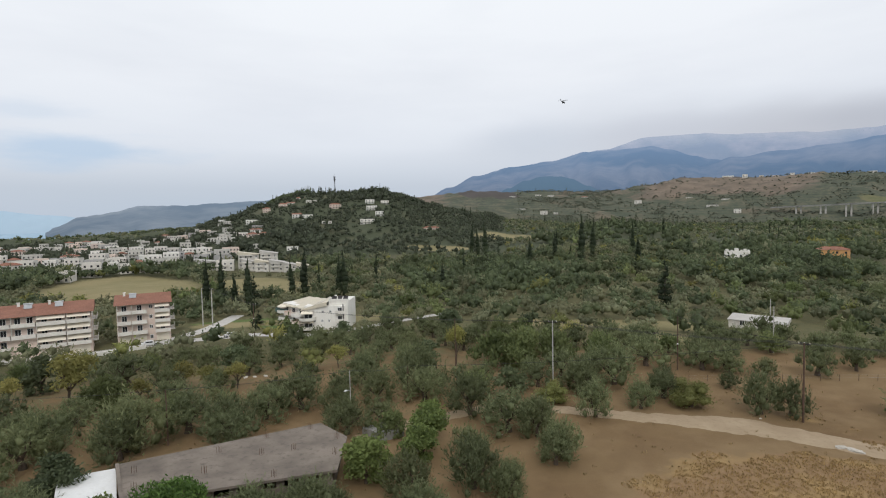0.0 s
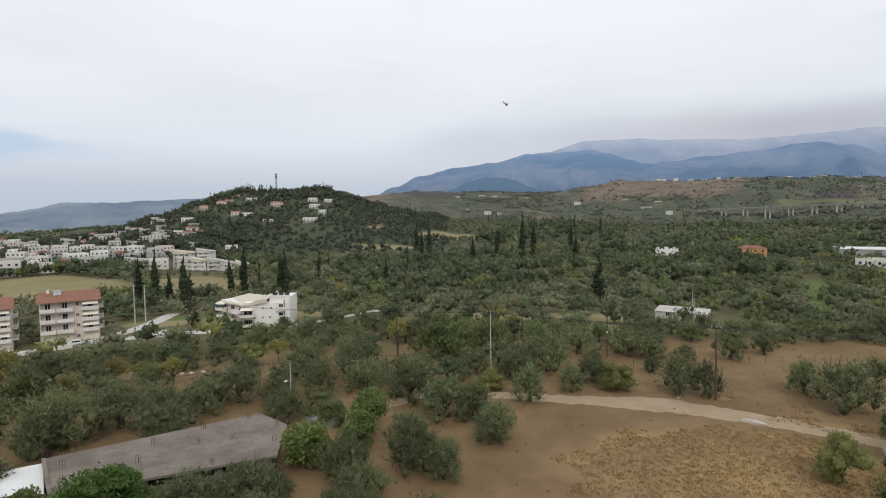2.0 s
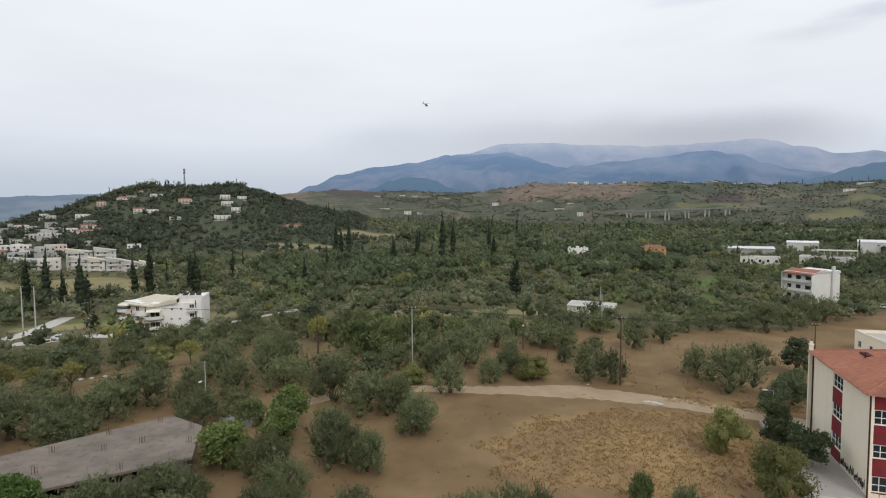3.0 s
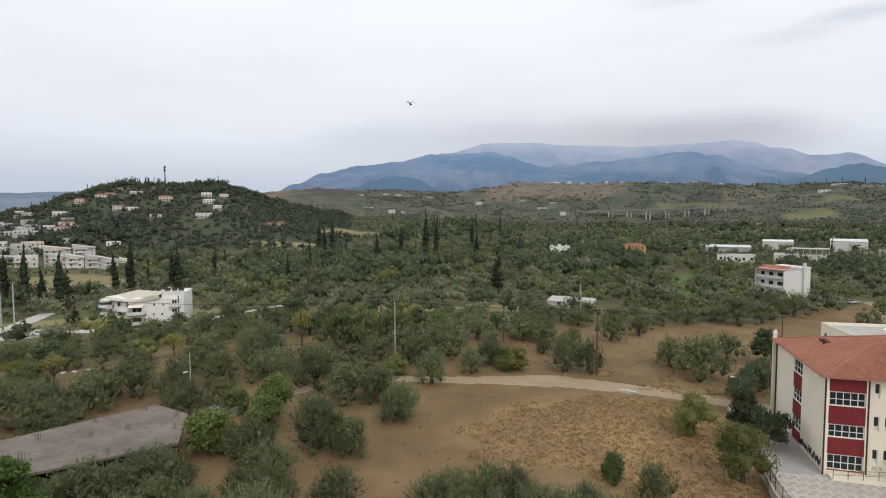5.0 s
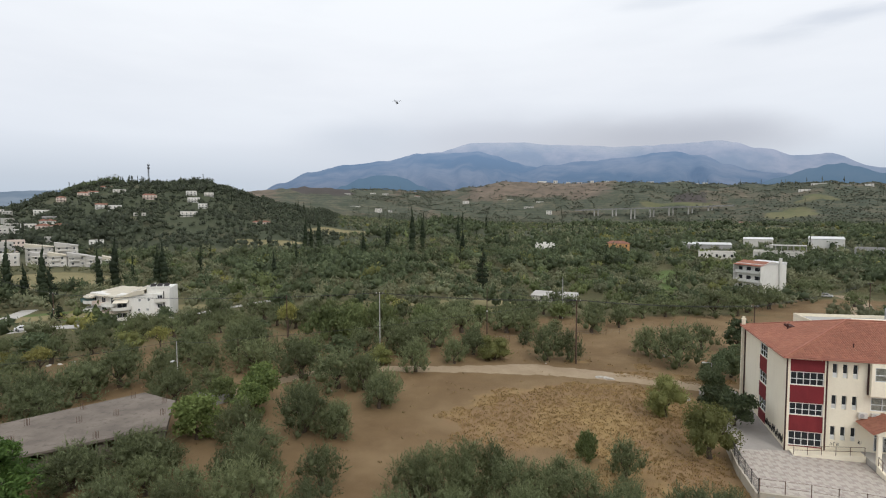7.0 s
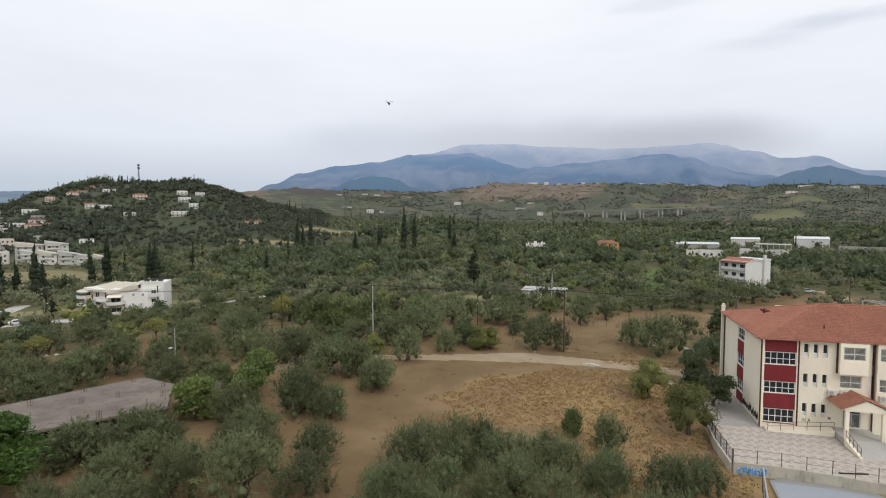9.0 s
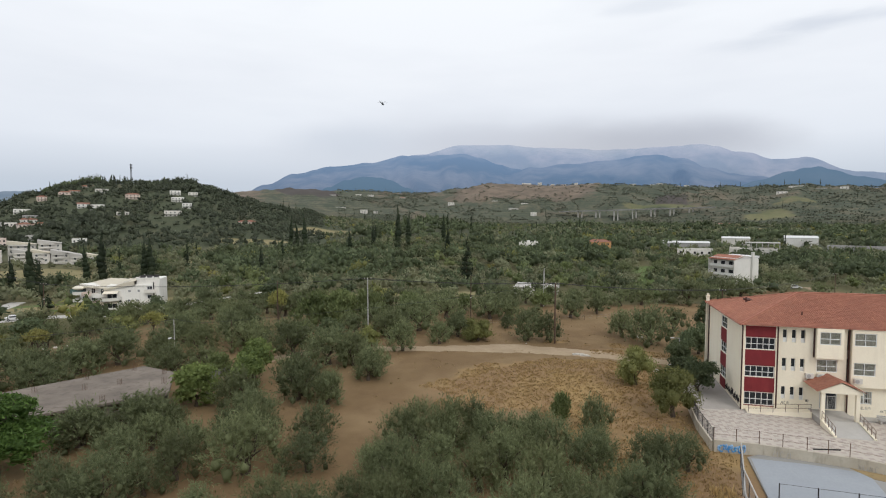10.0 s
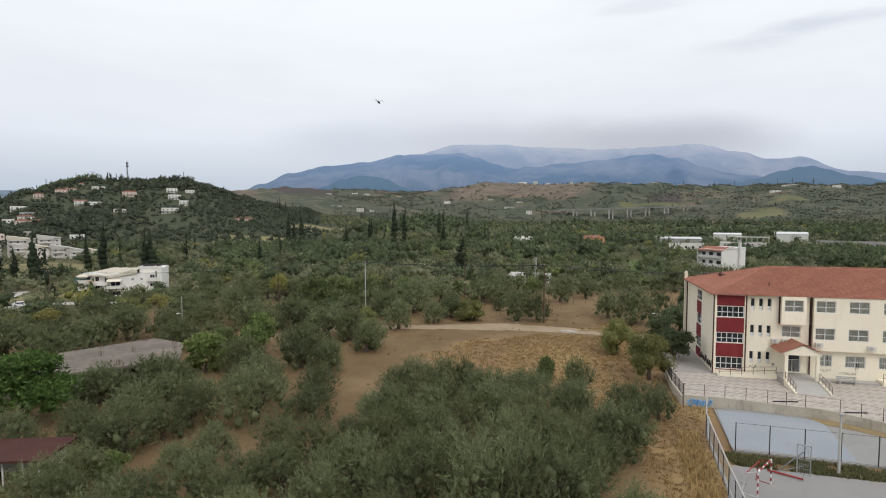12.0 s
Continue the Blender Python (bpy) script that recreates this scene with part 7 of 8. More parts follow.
def foliage(rs, lobes, leaves, size, aspect=0.45, core=0.80, rings=5, sides=8, lift=0.0, spray=0.25, inner=0.70, shoots=(0, 0, 0.0)):
    """Crown of many small leaf sprays round the given lobes (cx, cy, cz, rx, ry, rz), with rough inner masses of leaves."""
    L = np.array(lobes, float)
    V, Q, base = [], [], 0
    for c in L:
        t = np.linspace(0, np.pi, rings + 1)[:, None]
        p = (np.arange(sides) * 2 * np.pi / sides)[None, :] + rs.rand()
        k = core * (1 + rs.uniform(-0.36, 0.22, (rings + 1, sides)))
        pts = np.stack([k * np.sin(t) * np.cos(p), k * np.sin(t) * np.sin(p), k * np.cos(t) * np.ones_like(p)], -1) * c[3:] + c[:3]
        V.append(pts.reshape(-1, 3))
        i, j = np.meshgrid(np.arange(rings), np.arange(sides), indexing="ij")
        a, b = base + i * sides + j, base + i * sides + (j + 1) % sides
        Q.append(np.stack([a, a + sides, b + sides, b], -1).reshape(-1, 4))
        base += (rings + 1) * sides
    area = L[:, 3] * L[:, 4] + L[:, 3] * L[:, 5]
    twigs, each, reach = shoots
    total = leaves + twigs * each
    pick = rs.choice(len(L), total, p=area / area.sum())
    d = rs.normal(size=(total, 3))
    d[:, 2] = np.where(d[:, 2] < -0.6, -d[:, 2], d[:, 2])
    d /= np.linalg.norm(d, axis=1)[:, None]
    if twigs:
        pick[leaves:] = np.repeat(pick[leaves:leaves + twigs], each)
        d[leaves:] = np.repeat(d[leaves:leaves + twigs], each, axis=0)
    rad = rs.uniform(inner, 1.14, (total, 1)) + (rs.rand(total, 1) < .22) * rs.uniform(0, spray, (total, 1))
    leaves = total
    pos = L[pick, :3] + d * L[pick, 3:] * rad
    if twigs:
        way = np.repeat(d[-twigs * each::each] + rs.normal(size=(twigs, 3)) * .45 + np.array((0, 0, .75)), each, axis=0)
        way /= np.linalg.norm(way, axis=1)[:, None]
        along = np.tile(np.linspace(-.25, 1, each), twigs)[:, None] * np.repeat(rs.uniform(.6, 1.3, twigs), each)[:, None] * reach
        pos[-twigs * each:] = L[pick[-twigs * each:], :3] + d[-twigs * each:] * L[pick[-twigs * each:], 3:] * .92 + way * along + rs.normal(size=(twigs * each, 3)) * reach * .07
    ax = rs.normal(size=(leaves, 3)) * (0.55 if lift > 1 else 1.0) + d * 0.8
    ax[:, 2] += lift
    if twigs:
        ax[-twigs * each:] = way * 1.1 + rs.normal(size=(twigs * each, 3)) * .5
    ax /= np.linalg.norm(ax, axis=1)[:, None]
    nn = d + rs.normal(size=(leaves, 3)) * 0.9
    side = np.cross(ax, nn)
    side /= np.linalg.norm(side, axis=1)[:, None] + 1e-6
    ln = size * rs.uniform(0.55, 1.45, (leaves, 1))
    wd = ln * aspect * rs.uniform(0.7, 1.3, (leaves, 1))
    bend = np.cross(side, ax) * ln * 0.12
    quad = np.stack([pos - ax * ln * 0.5, pos + side * wd * 0.5 + bend, pos + ax * ln * 0.5, pos - side * wd * 0.5 + bend], 1)
    V.append(quad.reshape(-1, 3))
    Q.append(base + np.arange(leaves * 4).reshape(-1, 4))
    return np.concatenate(V), np.concatenate(Q)


def lobes_of(kind, rs, count=9):
    """The masses that make up a crown about 6 m wide (cypress 2 m)."""
    out = []
    if kind == "cypress":
        for i in range(9):
            u = i / 8
            r = 1.0 * (0.55 + 0.55 * math.sin(math.pi * min(1, u * 0.9 + 0.18))) * (1 - u ** 3 * 0.75)
            out.append((rs.uniform(-.12, .12), rs.uniform(-.12, .12), 0.9 + 9.3 * u, r * 0.85, r * 0.85, 1.15))
        return out
    if kind == "conifer":
        for i in range(9):
            u = i / 8
            r = 2.6 * (1 - u) + 0.3
            for k in range(3 if u < .7 else 1):
                a = rs.uniform(0, 6.28)
                out.append((math.cos(a) * r * .4, math.sin(a) * r * .4, 1.3 + 9.2 * u, r * .7, r * .7, 0.75))
        return out
    if kind == "pine":
        for i in range(24):
            a, u = 2.4 * i + rs.uniform(-.4, .4), rs.rand()
            q = 2.4 * math.sqrt(max(.04, 1 - (1.3 * u - .3) ** 2)) * rs.uniform(.6, 1.0)
            out.append((math.cos(a) * q, math.sin(a) * q, .8 + 4.0 * u, rs.uniform(.7, 1.05), rs.uniform(.7, 1.05), rs.uniform(.55, .85)))
        return out + [(0, 0, 2.6, 1.7, 1.7, 1.5)]
    if kind == "olive":
        for i in range(20):
            a = 2.4 * i + rs.uniform(-.5, .5)
            u = (i + rs.rand()) / 20
            z = .45 + 3.55 * u
            q = 2.25 * math.sqrt(max(.02, 1 - (1.25 * u - .25) ** 2)) * rs.uniform(.55, 1.05)
            r = rs.uniform(.62, 1.0) * (1.1 - .3 * u)
            out.append((math.cos(a) * q, math.sin(a) * q, z, r, r * rs.uniform(.9, 1.15), r * rs.uniform(1.0, 1.45)))
        return out + [(0, 0, 1.9, 1.7, 1.7, 1.3), (0, 0, 3.0, 1.3, 1.3, 1.2)]
    low, high = {"olive": (1.0, 3.9), "dark": (0.8, 4.4), "bright": (0.7, 4.2), "almond": (2.3, 4.6), "bush": (0.5, 3.9)}[kind]
    for i in range(count + (6 if kind in ("bush", "bright") else 0)):
        a = 2.4 * i + rs.uniform(-.4, .4)
        u = rs.rand()
        z = low + (high - low) * u
        q = rs.uniform(1.1, 2.3) * math.sqrt(max(.12, 1 - (2 * u - .85) ** 2 * .8))
        r = rs.uniform(.85, 1.35)
        out.append((math.cos(a) * q, math.sin(a) * q, z, r, r * rs.uniform(.85, 1.15), r * rs.uniform(.7, .95)))
    out.append((0, 0, (low + high) / 2 + .3, 1.5, 1.5, 1.3))
    return out


def trunk_of(kind, rng):
    s = Shape()
    if kind in ("cypress", "conifer"):
        return s.tube((0, 0, -0.4), (0, 0, 9.0), .18, .05, 7)
    if kind == "pine":
        s.tube((0, 0, -0.4), (.2, .1, 3.2), .26, .20, 8)
        top, spread = (.2, .1, 3.1), 1.6
    elif kind == "almond":
        s.tube((0, 0, -0.4), (.15, .05, 1.6), .16, .13, 7)
        top, spread = (.15, .05, 1.5), 1.3
    else:
        s.tube((0, 0, -0.4), (.1, .1, .55), .34, .25, 8)
        s.tube((.1, .1, .5), (.18, .0, 1.1), .25, .20, 8)
        top, spread = (.16, .0, .95), 1.5
    for k in range(4):
        a = k * 1.6 + rng.uniform(-.3, .3)
        mid = (top[0] + .45 * spread * math.cos(a), top[1] + .45 * spread * math.sin(a), top[2] + rng.uniform(.7, 1.1))
        end = (top[0] + spread * math.cos(a), top[1] + spread * math.sin(a), mid[2] + rng.uniform(.5, 1.1))
        s.tube(top, mid, .13, .09, 6)
        s.tube(mid, end, .09, .03, 5)
        s.tube(mid, (mid[0] + rng.uniform(-.5, .5), mid[1] + rng.uniform(-.5, .5), mid[2] + 1.2), .06, .02, 5)
    return s


LEAF = {"olive": M_OLIVE, "dark": M_DARKLEAF, "bright": M_BRIGHT, "almond": M_YELLOW, "pine": M_PINE, "cypress": M_CYPRESS, "conifer": M_CYPRESS, "green": M_GREEN, "lime": M_LIME}
SAYS = {"olive": ("olive_tree", "grey-green olive tree with a rounded open crown", "olive tree", "olive trees in the grove"),
        "green": ("broadleaf_tree", "fresh green broadleaf tree among the olives", "tree", "green trees in the grove"),
        "dark": ("evergreen_tree", "dense dark green evergreen tree", "tree", "dark evergreen trees"),
        "bright": ("fig_tree", "bright green broad-leaved tree with a full crown", "tree", "bright green trees"),
        "almond": ("almond_tree", "yellowing almond tree with a thin crown", "almond tree", "yellowing trees"),
        "pine": ("stone_pine", "round-crowned bright green stone pine", "pine tree", "pines"),
        "cypress": ("cypress_tree", "tall narrow dark cypress", "cypress", "cypresses"),
        "conifer": ("conifer_tree", "tall dark conifer with a pointed crown", "conifer", "conifers"),
        "lime": ("broadleaf_tree", "round light green tree on dry grass", "tree", "light green trees")}
_kinds = {}


def tree_model(kind, near, variant):
    """Trunk and crown meshes of one variant, made once."""
    key = (kind, near, variant)
    if key not in _kinds:
        rs, rng = np.random.RandomState(variant * 17 + len(kind) * 5 + near), random.Random(variant + 31)
        form = {"green": "olive", "lime": "bush"}.get(kind, kind)
        count = {"olive": (1150, 850), "green": (1800, 900), "dark": (2600, 900), "bright": (3300, 850), "almond": (1300, 520), "pine": (6500, 1500), "cypress": (1500, 520), "conifer": (1800, 700), "lime": (4000, 900)}[kind][1 if near == 0 else 0]
        size = {"olive": .40, "green": .42, "dark": .42, "bright": .38, "almond": .36, "pine": .33, "cypress": .30, "conifer": .42, "lime": .29}[kind] * (1.2, 1, 0.72)[near]
        twigs = ((0, 0, 0.0), (190, 8, .75), (360, 10, .74))[near] if kind in ("olive", "green") else (0, 0, 0.0)
        aspect = {"olive": .20, "bright": .62, "dark": .5, "pine": .28, "green": .5, "almond": .45}.get(kind, .38)
        masses = lobes_of(form, rs)
        if form == "olive" and near == 0:
            masses = masses[::2] + masses[-2:]
            masses = [(a, b, c, d * 1.12, e * 1.12, f * 1.05) for a, b, c, d, e, f in masses]
        v, q = foliage(rs, masses, count, size, aspect, (.46, .40, .36)[near] if form in ("olive", "almond") else {"pine": .50, "cypress": .92}.get(form, .66), (3, 4, 4)[near], 6, 1.3 if kind in ("olive", "green") else 0.2, .5 if form in ("olive", "almond") else .35, 0.45 if form == "olive" else .6, twigs)
        _kinds[key] = (trunk_of(form, rng).mesh("trunk", M_BARK), array_mesh("crown", v, q, LEAF[kind]))
    return _kinds[key]


_planted = []


def plant(kind, x, y, width, tall=1.0, near=None, label=""):
    """One tree, its crown about so many metres wide."""
    r = math.hypot(x, y + 6)
    near = int(r < 122) if near is None else int(near)
    near = 2 if near and r < 56 and kind in ("olive", "green") else near
    variant = (len(_planted) * 7 + int(abs(x) * 3)) % 4
    trunk, crown = tree_model(kind, near, variant)
    k = width / {"cypress": 2.1, "olive": 5.5}.get(kind, 6.0)
    rng = random.Random(int(x * 13 + y * 7))
    name, says, cat, group = SAYS[kind]
    ob = thing(name, label or says, cat, group=group)
    ob.matrix_basis = pose(x, y, ground_z(x, y), rng.uniform(-3, 3), rng.uniform(-3, 3), rng.uniform(0, 360)) @ Matrix.Diagonal((k, k, k * tall, 1))
    part("trunk", trunk, None, ob)
    part("crown", crown, None, ob)
    _planted.append((x, y, width * (1.8 if kind in ("almond", "lime") else 1)))
    return ob


# thick olives at the near end of the field
for x, y, w, h in ((-4.4, 47.0, 6.2, 1.05), (1.0, 50.5, 3.7, 1.51), (-5.4, 39.1, 5.9, 1.05), (7.2, 50.5, 3.4, 1.28), (3.8, 42.9, 5.2, 1.05), (11.7, 42.9, 5.2, 1.05), (7.2, 38.5, 5.8, 1.05), (14.3, 53.9, 4.2, 1.16),
                   (18.7, 43.9, 5.0, 1.05), (14.5, 35.8, 6.4, 0.93), (21.1, 45.4, 3.6, 1.16), (4.9, 31.3, 6.8, 0.99), (9.4, 31.8, 6.3, 0.99), (-5.5, 33.2, 5.7, 0.99), (-1.3, 35.3, 5.5, 0.99), (-11.0, 31.9, 5.6, 0.93),
                   (-6.2, 27.6, 6.2, 0.93), (2.7, 24.9, 7.2, 0.99), (6.9, 25.1, 7.2, 0.99), (-2.0, 28.0, 6.2, 0.99), (-29.3, 34.7, 6.7, 0.87), (-26.3, 40.5, 5.5, 0.93), (-27.4, 37.5, 4.4, 0.93), (-20.1, 32.7, 4.2, 0.99)):
    plant("olive", x, y, w, h, True)
for x, y, w, h in ((-14.5, 26.5, 5.0, 0.93), (-18.1, 25.7, 5.3, 0.93), (-27.8, 27.1, 5.6, 0.81), (-29.8, 25.2, 5.0, 0.81), (-8.7, 24.3, 5.4, 0.93), (10.6, 30.7, 4.9, 0.93), (-15.4, 34.7, 4.6, 0.93), (-21.9, 47.8, 5.2, 1.14),
                   (-25.8, 49.3, 3.7, 1.1), (-34.6, 49.7, 7.4, 0.76), (-40.5, 46.6, 6.4, 0.7), (-27.6, 45.2, 4.8, 0.93), (-32.3, 46.3, 4.7, 0.93), (-16.0, 49.7, 5.3, 0.93), (-14.7, 42.9, 5.8, 0.76)):
    plant("olive", x, y, w, h, True)
for x, y, w, h in ((-40.5, 47.0, 7.2, 0.7), (-36.1, 49.7, 7.1, 0.76), (-33.0, 41.7, 5.9, 0.81), (-33.5, 51.3, 4.2, 0.93), (-1.7, 47.8, 4.5, 1.05), (12.9, 37.7, 4.7, 0.93), (8.7, 36.6, 5.1, 0.93), (1.5, 40.3, 5.0, 1.05),
                   (-2.5, 42.5, 4.6, 1.05), (-8.7, 28.7, 4.8, 0.93), (-3.7, 24.9, 5.8, 0.93), (4.5, 24.3, 6.0, 0.93), (9.0, 26.6, 4.8, 0.93), (-12.6, 28.4, 4.8, 0.93), (-20.7, 23.6, 4.7, 0.93), (-26.7, 23.9, 4.4, 0.93),
                   (-15.2, 24.5, 4.4, 0.93), (-9.1, 36.0, 4.1, 0.93), (-4.1, 37.4, 4.7, 1.05), (12.5, 32.9, 4.2, 0.93), (-22.2, 30.4, 3.7, 0.93), (15.6, 36.7, 4.6, 0.93), (-8.4, 43.0, 3.6, 1.05), (0.4, 30.8, 5.4, 0.99)):
    plant("olive", x, y, w, h, True)
for x, y, w in ((-1.5, 50.5, 5.6), (2.6, 47.2, 5.6), (5.2, 47.0, 5.2), (8.6, 46.4, 5.4), (-6.5, 48.0, 5.4), (12.5, 46.0, 4.6), (17.0, 44.5, 4.6), (-7.6, 40.0, 4.6), (-38.5, 33.0, 5.0), (-34.2, 35.6, 4.8), (-30.5, 33.5, 4.2), (-36.0, 24.2, 5.0)):
    plant("olive", x, y, w, 1.0, True)
# olives round the dry field and down the slope
for x, y, w, h in ((-12.5, 89.6, 6.1, 1.1), (-6.3, 95.4, 5.4, 0.99), (-3.2, 104.5, 5.4, 1.05), (10.6, 99.0, 6.9, 1.05), (14.4, 99.7, 5.8, 1.1), (29.8, 104.4, 6.0, 1.05), (33.3, 97.6, 10.7, 0.79), (-28.5, 58.0, 6.7, 0.93),
                   (-18.2, 61.2, 4.7, 1.1), (-22.5, 64.3, 4.9, 1.16), (-19.6, 81.7, 5.5, 0.99), (-15.0, 71.6, 5.5, 0.99), (-26.3, 105.4, 4.9, 1.05), (-16.3, 102.2, 6.4, 1.05), (-77.4, 47.2, 9.9, 0.72), (-69.6, 55.7, 12.1, 0.72),
                   (-67.1, 63.2, 10.4, 0.72), (-57.3, 61.6, 8.5, 0.7), (-60.1, 71.6, 8.7, 0.72), (-57.4, 77.3, 9.6, 0.72), (-103.6, 80.9, 13.5, 0.68), (-91.1, 78.7, 9.2, 0.7), (-55.0, 92.2, 9.4, 0.72), (-44.7, 70.8, 7.6, 0.79)):
    plant("olive", x, y, w, h)
for x, y, w, h in ((-43.9, 93.4, 10.5, 0.87), (-39.9, 87.5, 8.8, 0.76), (-30.6, 84.3, 9.5, 0.81), (-23.3, 79.7, 9.4, 0.76), (-19.1, 79.4, 6.6, 0.99), (-14.5, 73.7, 5.7, 1.05), (-18.4, 62.8, 4.3, 1.1), (-22.6, 62.5, 7.2, 0.99),
                   (-3.1, 101.8, 6.6, 0.81), (-16.4, 99.2, 8.0, 0.81), (-87.5, 60.2, 6.7, 0.7), (-96.7, 54.7, 8.4, 0.68), (-79.9, 81.8, 6.8, 0.7)):
    plant("olive", x, y, w, h)
# olives along the far rim of the field
for x, y, w, h in ((42.2, 110.0, 6.8, 0.99), (23.0, 124.2, 8.5, 0.87), (30.5, 129.9, 5.9, 1.05), (44.2, 155.2, 6.8, 0.87), (46.2, 146.3, 8.4, 0.81), (54.3, 152.7, 5.7, 0.87), (59.1, 148.1, 11.8, 0.81), (71.4, 156.7, 10.2, 0.87),
                   (80.9, 164.2, 10.6, 0.81), (18.7, 156.8, 9.3, 0.81), (8.0, 125.4, 7.4, 0.93), (2.2, 127.4, 8.1, 0.87), (112.4, 197.1, 11.8, 0.7), (108.4, 170.7, 8.5, 0.7), (107.1, 197.2, 11.9, 0.7), (63.7, 229.9, 13.5, 0.7),
                   (75.8, 226.1, 11.6, 0.81), (8.5, 120.4, 6.8, 0.76), (3.8, 121.8, 9.8, 0.72), (7.4, 111.0, 4.2, 0.81), (-6.5, 121.4, 10.2, 0.76), (-11.6, 107.1, 11.2, 0.76), (14.2, 121.0, 6.2, 0.68)):
    plant("olive", x, y, w, h)
for x, y, w in ((-68, 53.4, 8), (-78, 50, 8.8), (-60.3, 65, 7.6), (-49, 76, 6.7), (-46.9, 84, 7.4), (66, 150, 8.4), (48, 165, 6.2), (62, 166, 7.4), (70, 168, 7.6), (90, 180, 6.4), (-21.5, 21.4, 5.6), (-12.5, 20, 5.8), (12.4, 23.0, 5.0), (-3.0, 19.5, 6.0), (3.0, 18.5, 6.2)):
    plant("olive", x, y, w, 0.9)
for x, y, w in ((-24, 116, 10.5), (-15.7, 121, 9.0), (-89.5, 66.5, 7.8), (-30, 112, 9.5), (-31, 122, 9.0), (45, 220, 8), (40, 240, 9), (-36, 112, 10.5)):
    plant("green", x, y, w, 0.95)
plant("green", 11.1, 58.0, 2.7, 1.5)
for x, y, w in ((0.9, 98.8, 7.2), (-19.8, 93.5, 5.8)):
    plant("lime", x, y, w, 0.85, label="yellowish green tree at the edge of the dirt track")
for x, y, w in ((-32.4, 71.6, 6.8), (-34.6, 59.4, 6.8), (-31, 66.5, 6.0), (-53, 40, 5.0), (-37, 52.2, 3.4), (-26.8, 29.0, 3.3)):
    plant("bright", x, y, w, 1.02)
for x, y, w in ((23.2, 70.6, 5.7), (24.6, 59.6, 6.4)):
    plant("lime", x, y, w, 1.22, label="round light green tree at the edge of the dry grass")
for x, y, w, h in ((35.8, 87.2, 5.2, 1.05), (30.6, 68.2, 5.4, 1.05), (39.8, 91, 5.6, 1.15), (32.4, 79.0, 4.8, 1.1), (30.9, 73.4, 5.0, 1.05), (-65.5, 43.8, 6.8, 0.85), (48.4, 108.6, 7.1, 1.05)):
    plant("dark", x, y, w, h)
plant("pine", -43.2, 39.8, 10.8, 0.76, True)
plant("pine", -51, 36, 7.5, 0.9, True)
for x, y, w, h in ((-99.0, 66.5, 10.6, 0.95), (-109, 62.5, 5.2, 1.0), (-89.4, 73.0, 4.6, 1.0), (-91.0, 84.0, 5.8, 1.0), (-84.2, 83.4, 5.2, 1.0), (-77.4, 83.8, 5.5, 1.0), (-66.0, 100.5, 5.0, 1.1), (-43.5, 110.5, 5.2, 1.75)):
    plant("almond", x, y, w, h, True)
plant("lime", -70.2, 97.0, 6.6, 0.95, label="round light green tree among the olives")
# cypresses and tall conifers down in the valley
for x, y, w, h in ((-175, 169, 2.9, 1.25), (-171, 172, 3.0, 1.35), (-167, 176, 2.4, 1.05), (-159, 175, 3.2, 1.15), (-156, 199, 3.0, 1.05), (-150.5, 200, 3.4, 1.2), (-141, 213, 3.0, 1.1), (-137.5, 213, 3.2, 1.15), (-98, 231, 2.6, 1.0),
                   (-53, 347, 4.0, 1.4), (-48, 360, 3.6, 1.3), (-25, 370, 3.4, 1.3), (-161, 447, 3.6, 1.5), (-156, 449, 3.4, 1.3), (-143, 430, 4.4, 1.3), (-20, 345, 3, 1.1), (-70, 350, 3, 1.2), (-84, 340, 3, 1.1)):
    plant("cypress", x, y, w * 1.45, h / 1.4, False)
plant("conifer", -4, 201, 7.6, 1.35, False)
plant("conifer", -166, 186, 7.4, 0.95, False)
plant("conifer", -128, 146, 5.0, 0.55, False)

# ---------------------------------------------------------------- the rest of the groves
KEEP_OUT = ((33, 70, 14), (45, 68, 16), (58, 66, 18), (34, 44, 15), (-53, 53, 16), (-44, 60, 11), (-145, 100, 9), (-160, 90, 14), (-140, 114, 13), (-107, 150, 16), (-95, 146, 9), (-101, 139, 8), (-96, 134, 6), (-112, 141, 8), (24, 172, 11), (104, 214, 13), (-270, 310, 34), (-300, 320, 26), (-240, 305, 22),
            (78, 121, 16), (94, 120, 16), (-33, 28, 6), (122, 200, 8), (-136, 132, 12), (38, 386, 26), (40, 362, 18), (92, 408, 26), (94, 384, 20), (118, 190, 10), (116, 178, 10), (112, 170, 9), (-248, 296, 30), (70, 139, 8), (86, 150, 12), (100, 160, 14), (112, 175, 12), (122, 185, 10), (17, 163, 13), (80, 160, 7), (66, 200, 9), (73, 222, 9), (-128, 122, 8), (-120, 129, 8), (-134, 113, 7), (-112, 134, 6), (-108, 138, 6), (-42, 104, 6), (-42, 35, 9), (-45, 41, 7))


def track_way(x, y):
    return min(abs(y - v) if abs(x - u) < 6 else 99 for u, v in ((-36, 80), (-29, 88), (-18, 91.5), (-8, 92.5), (0, 94), (8, 94.6), (18, 91.2), (27, 88), (33, 85)))


def free_ground(x, y, gap):
    if in_straw(x, y) > .3 or in_field(x, y) > .42 or in_lawn(x, y) > .4 or track_way(x, y) < 4.5:
        return False
    if any(math.hypot(x - a, y - b) < c for a, b, c in KEEP_OUT):
        return False
    if -2 < x - 30 < 45 and 20 < y < 62:
        return False
    return all(math.hypot(x - a, y - b) > (gap + w) * .40 for a, b, w in _planted)


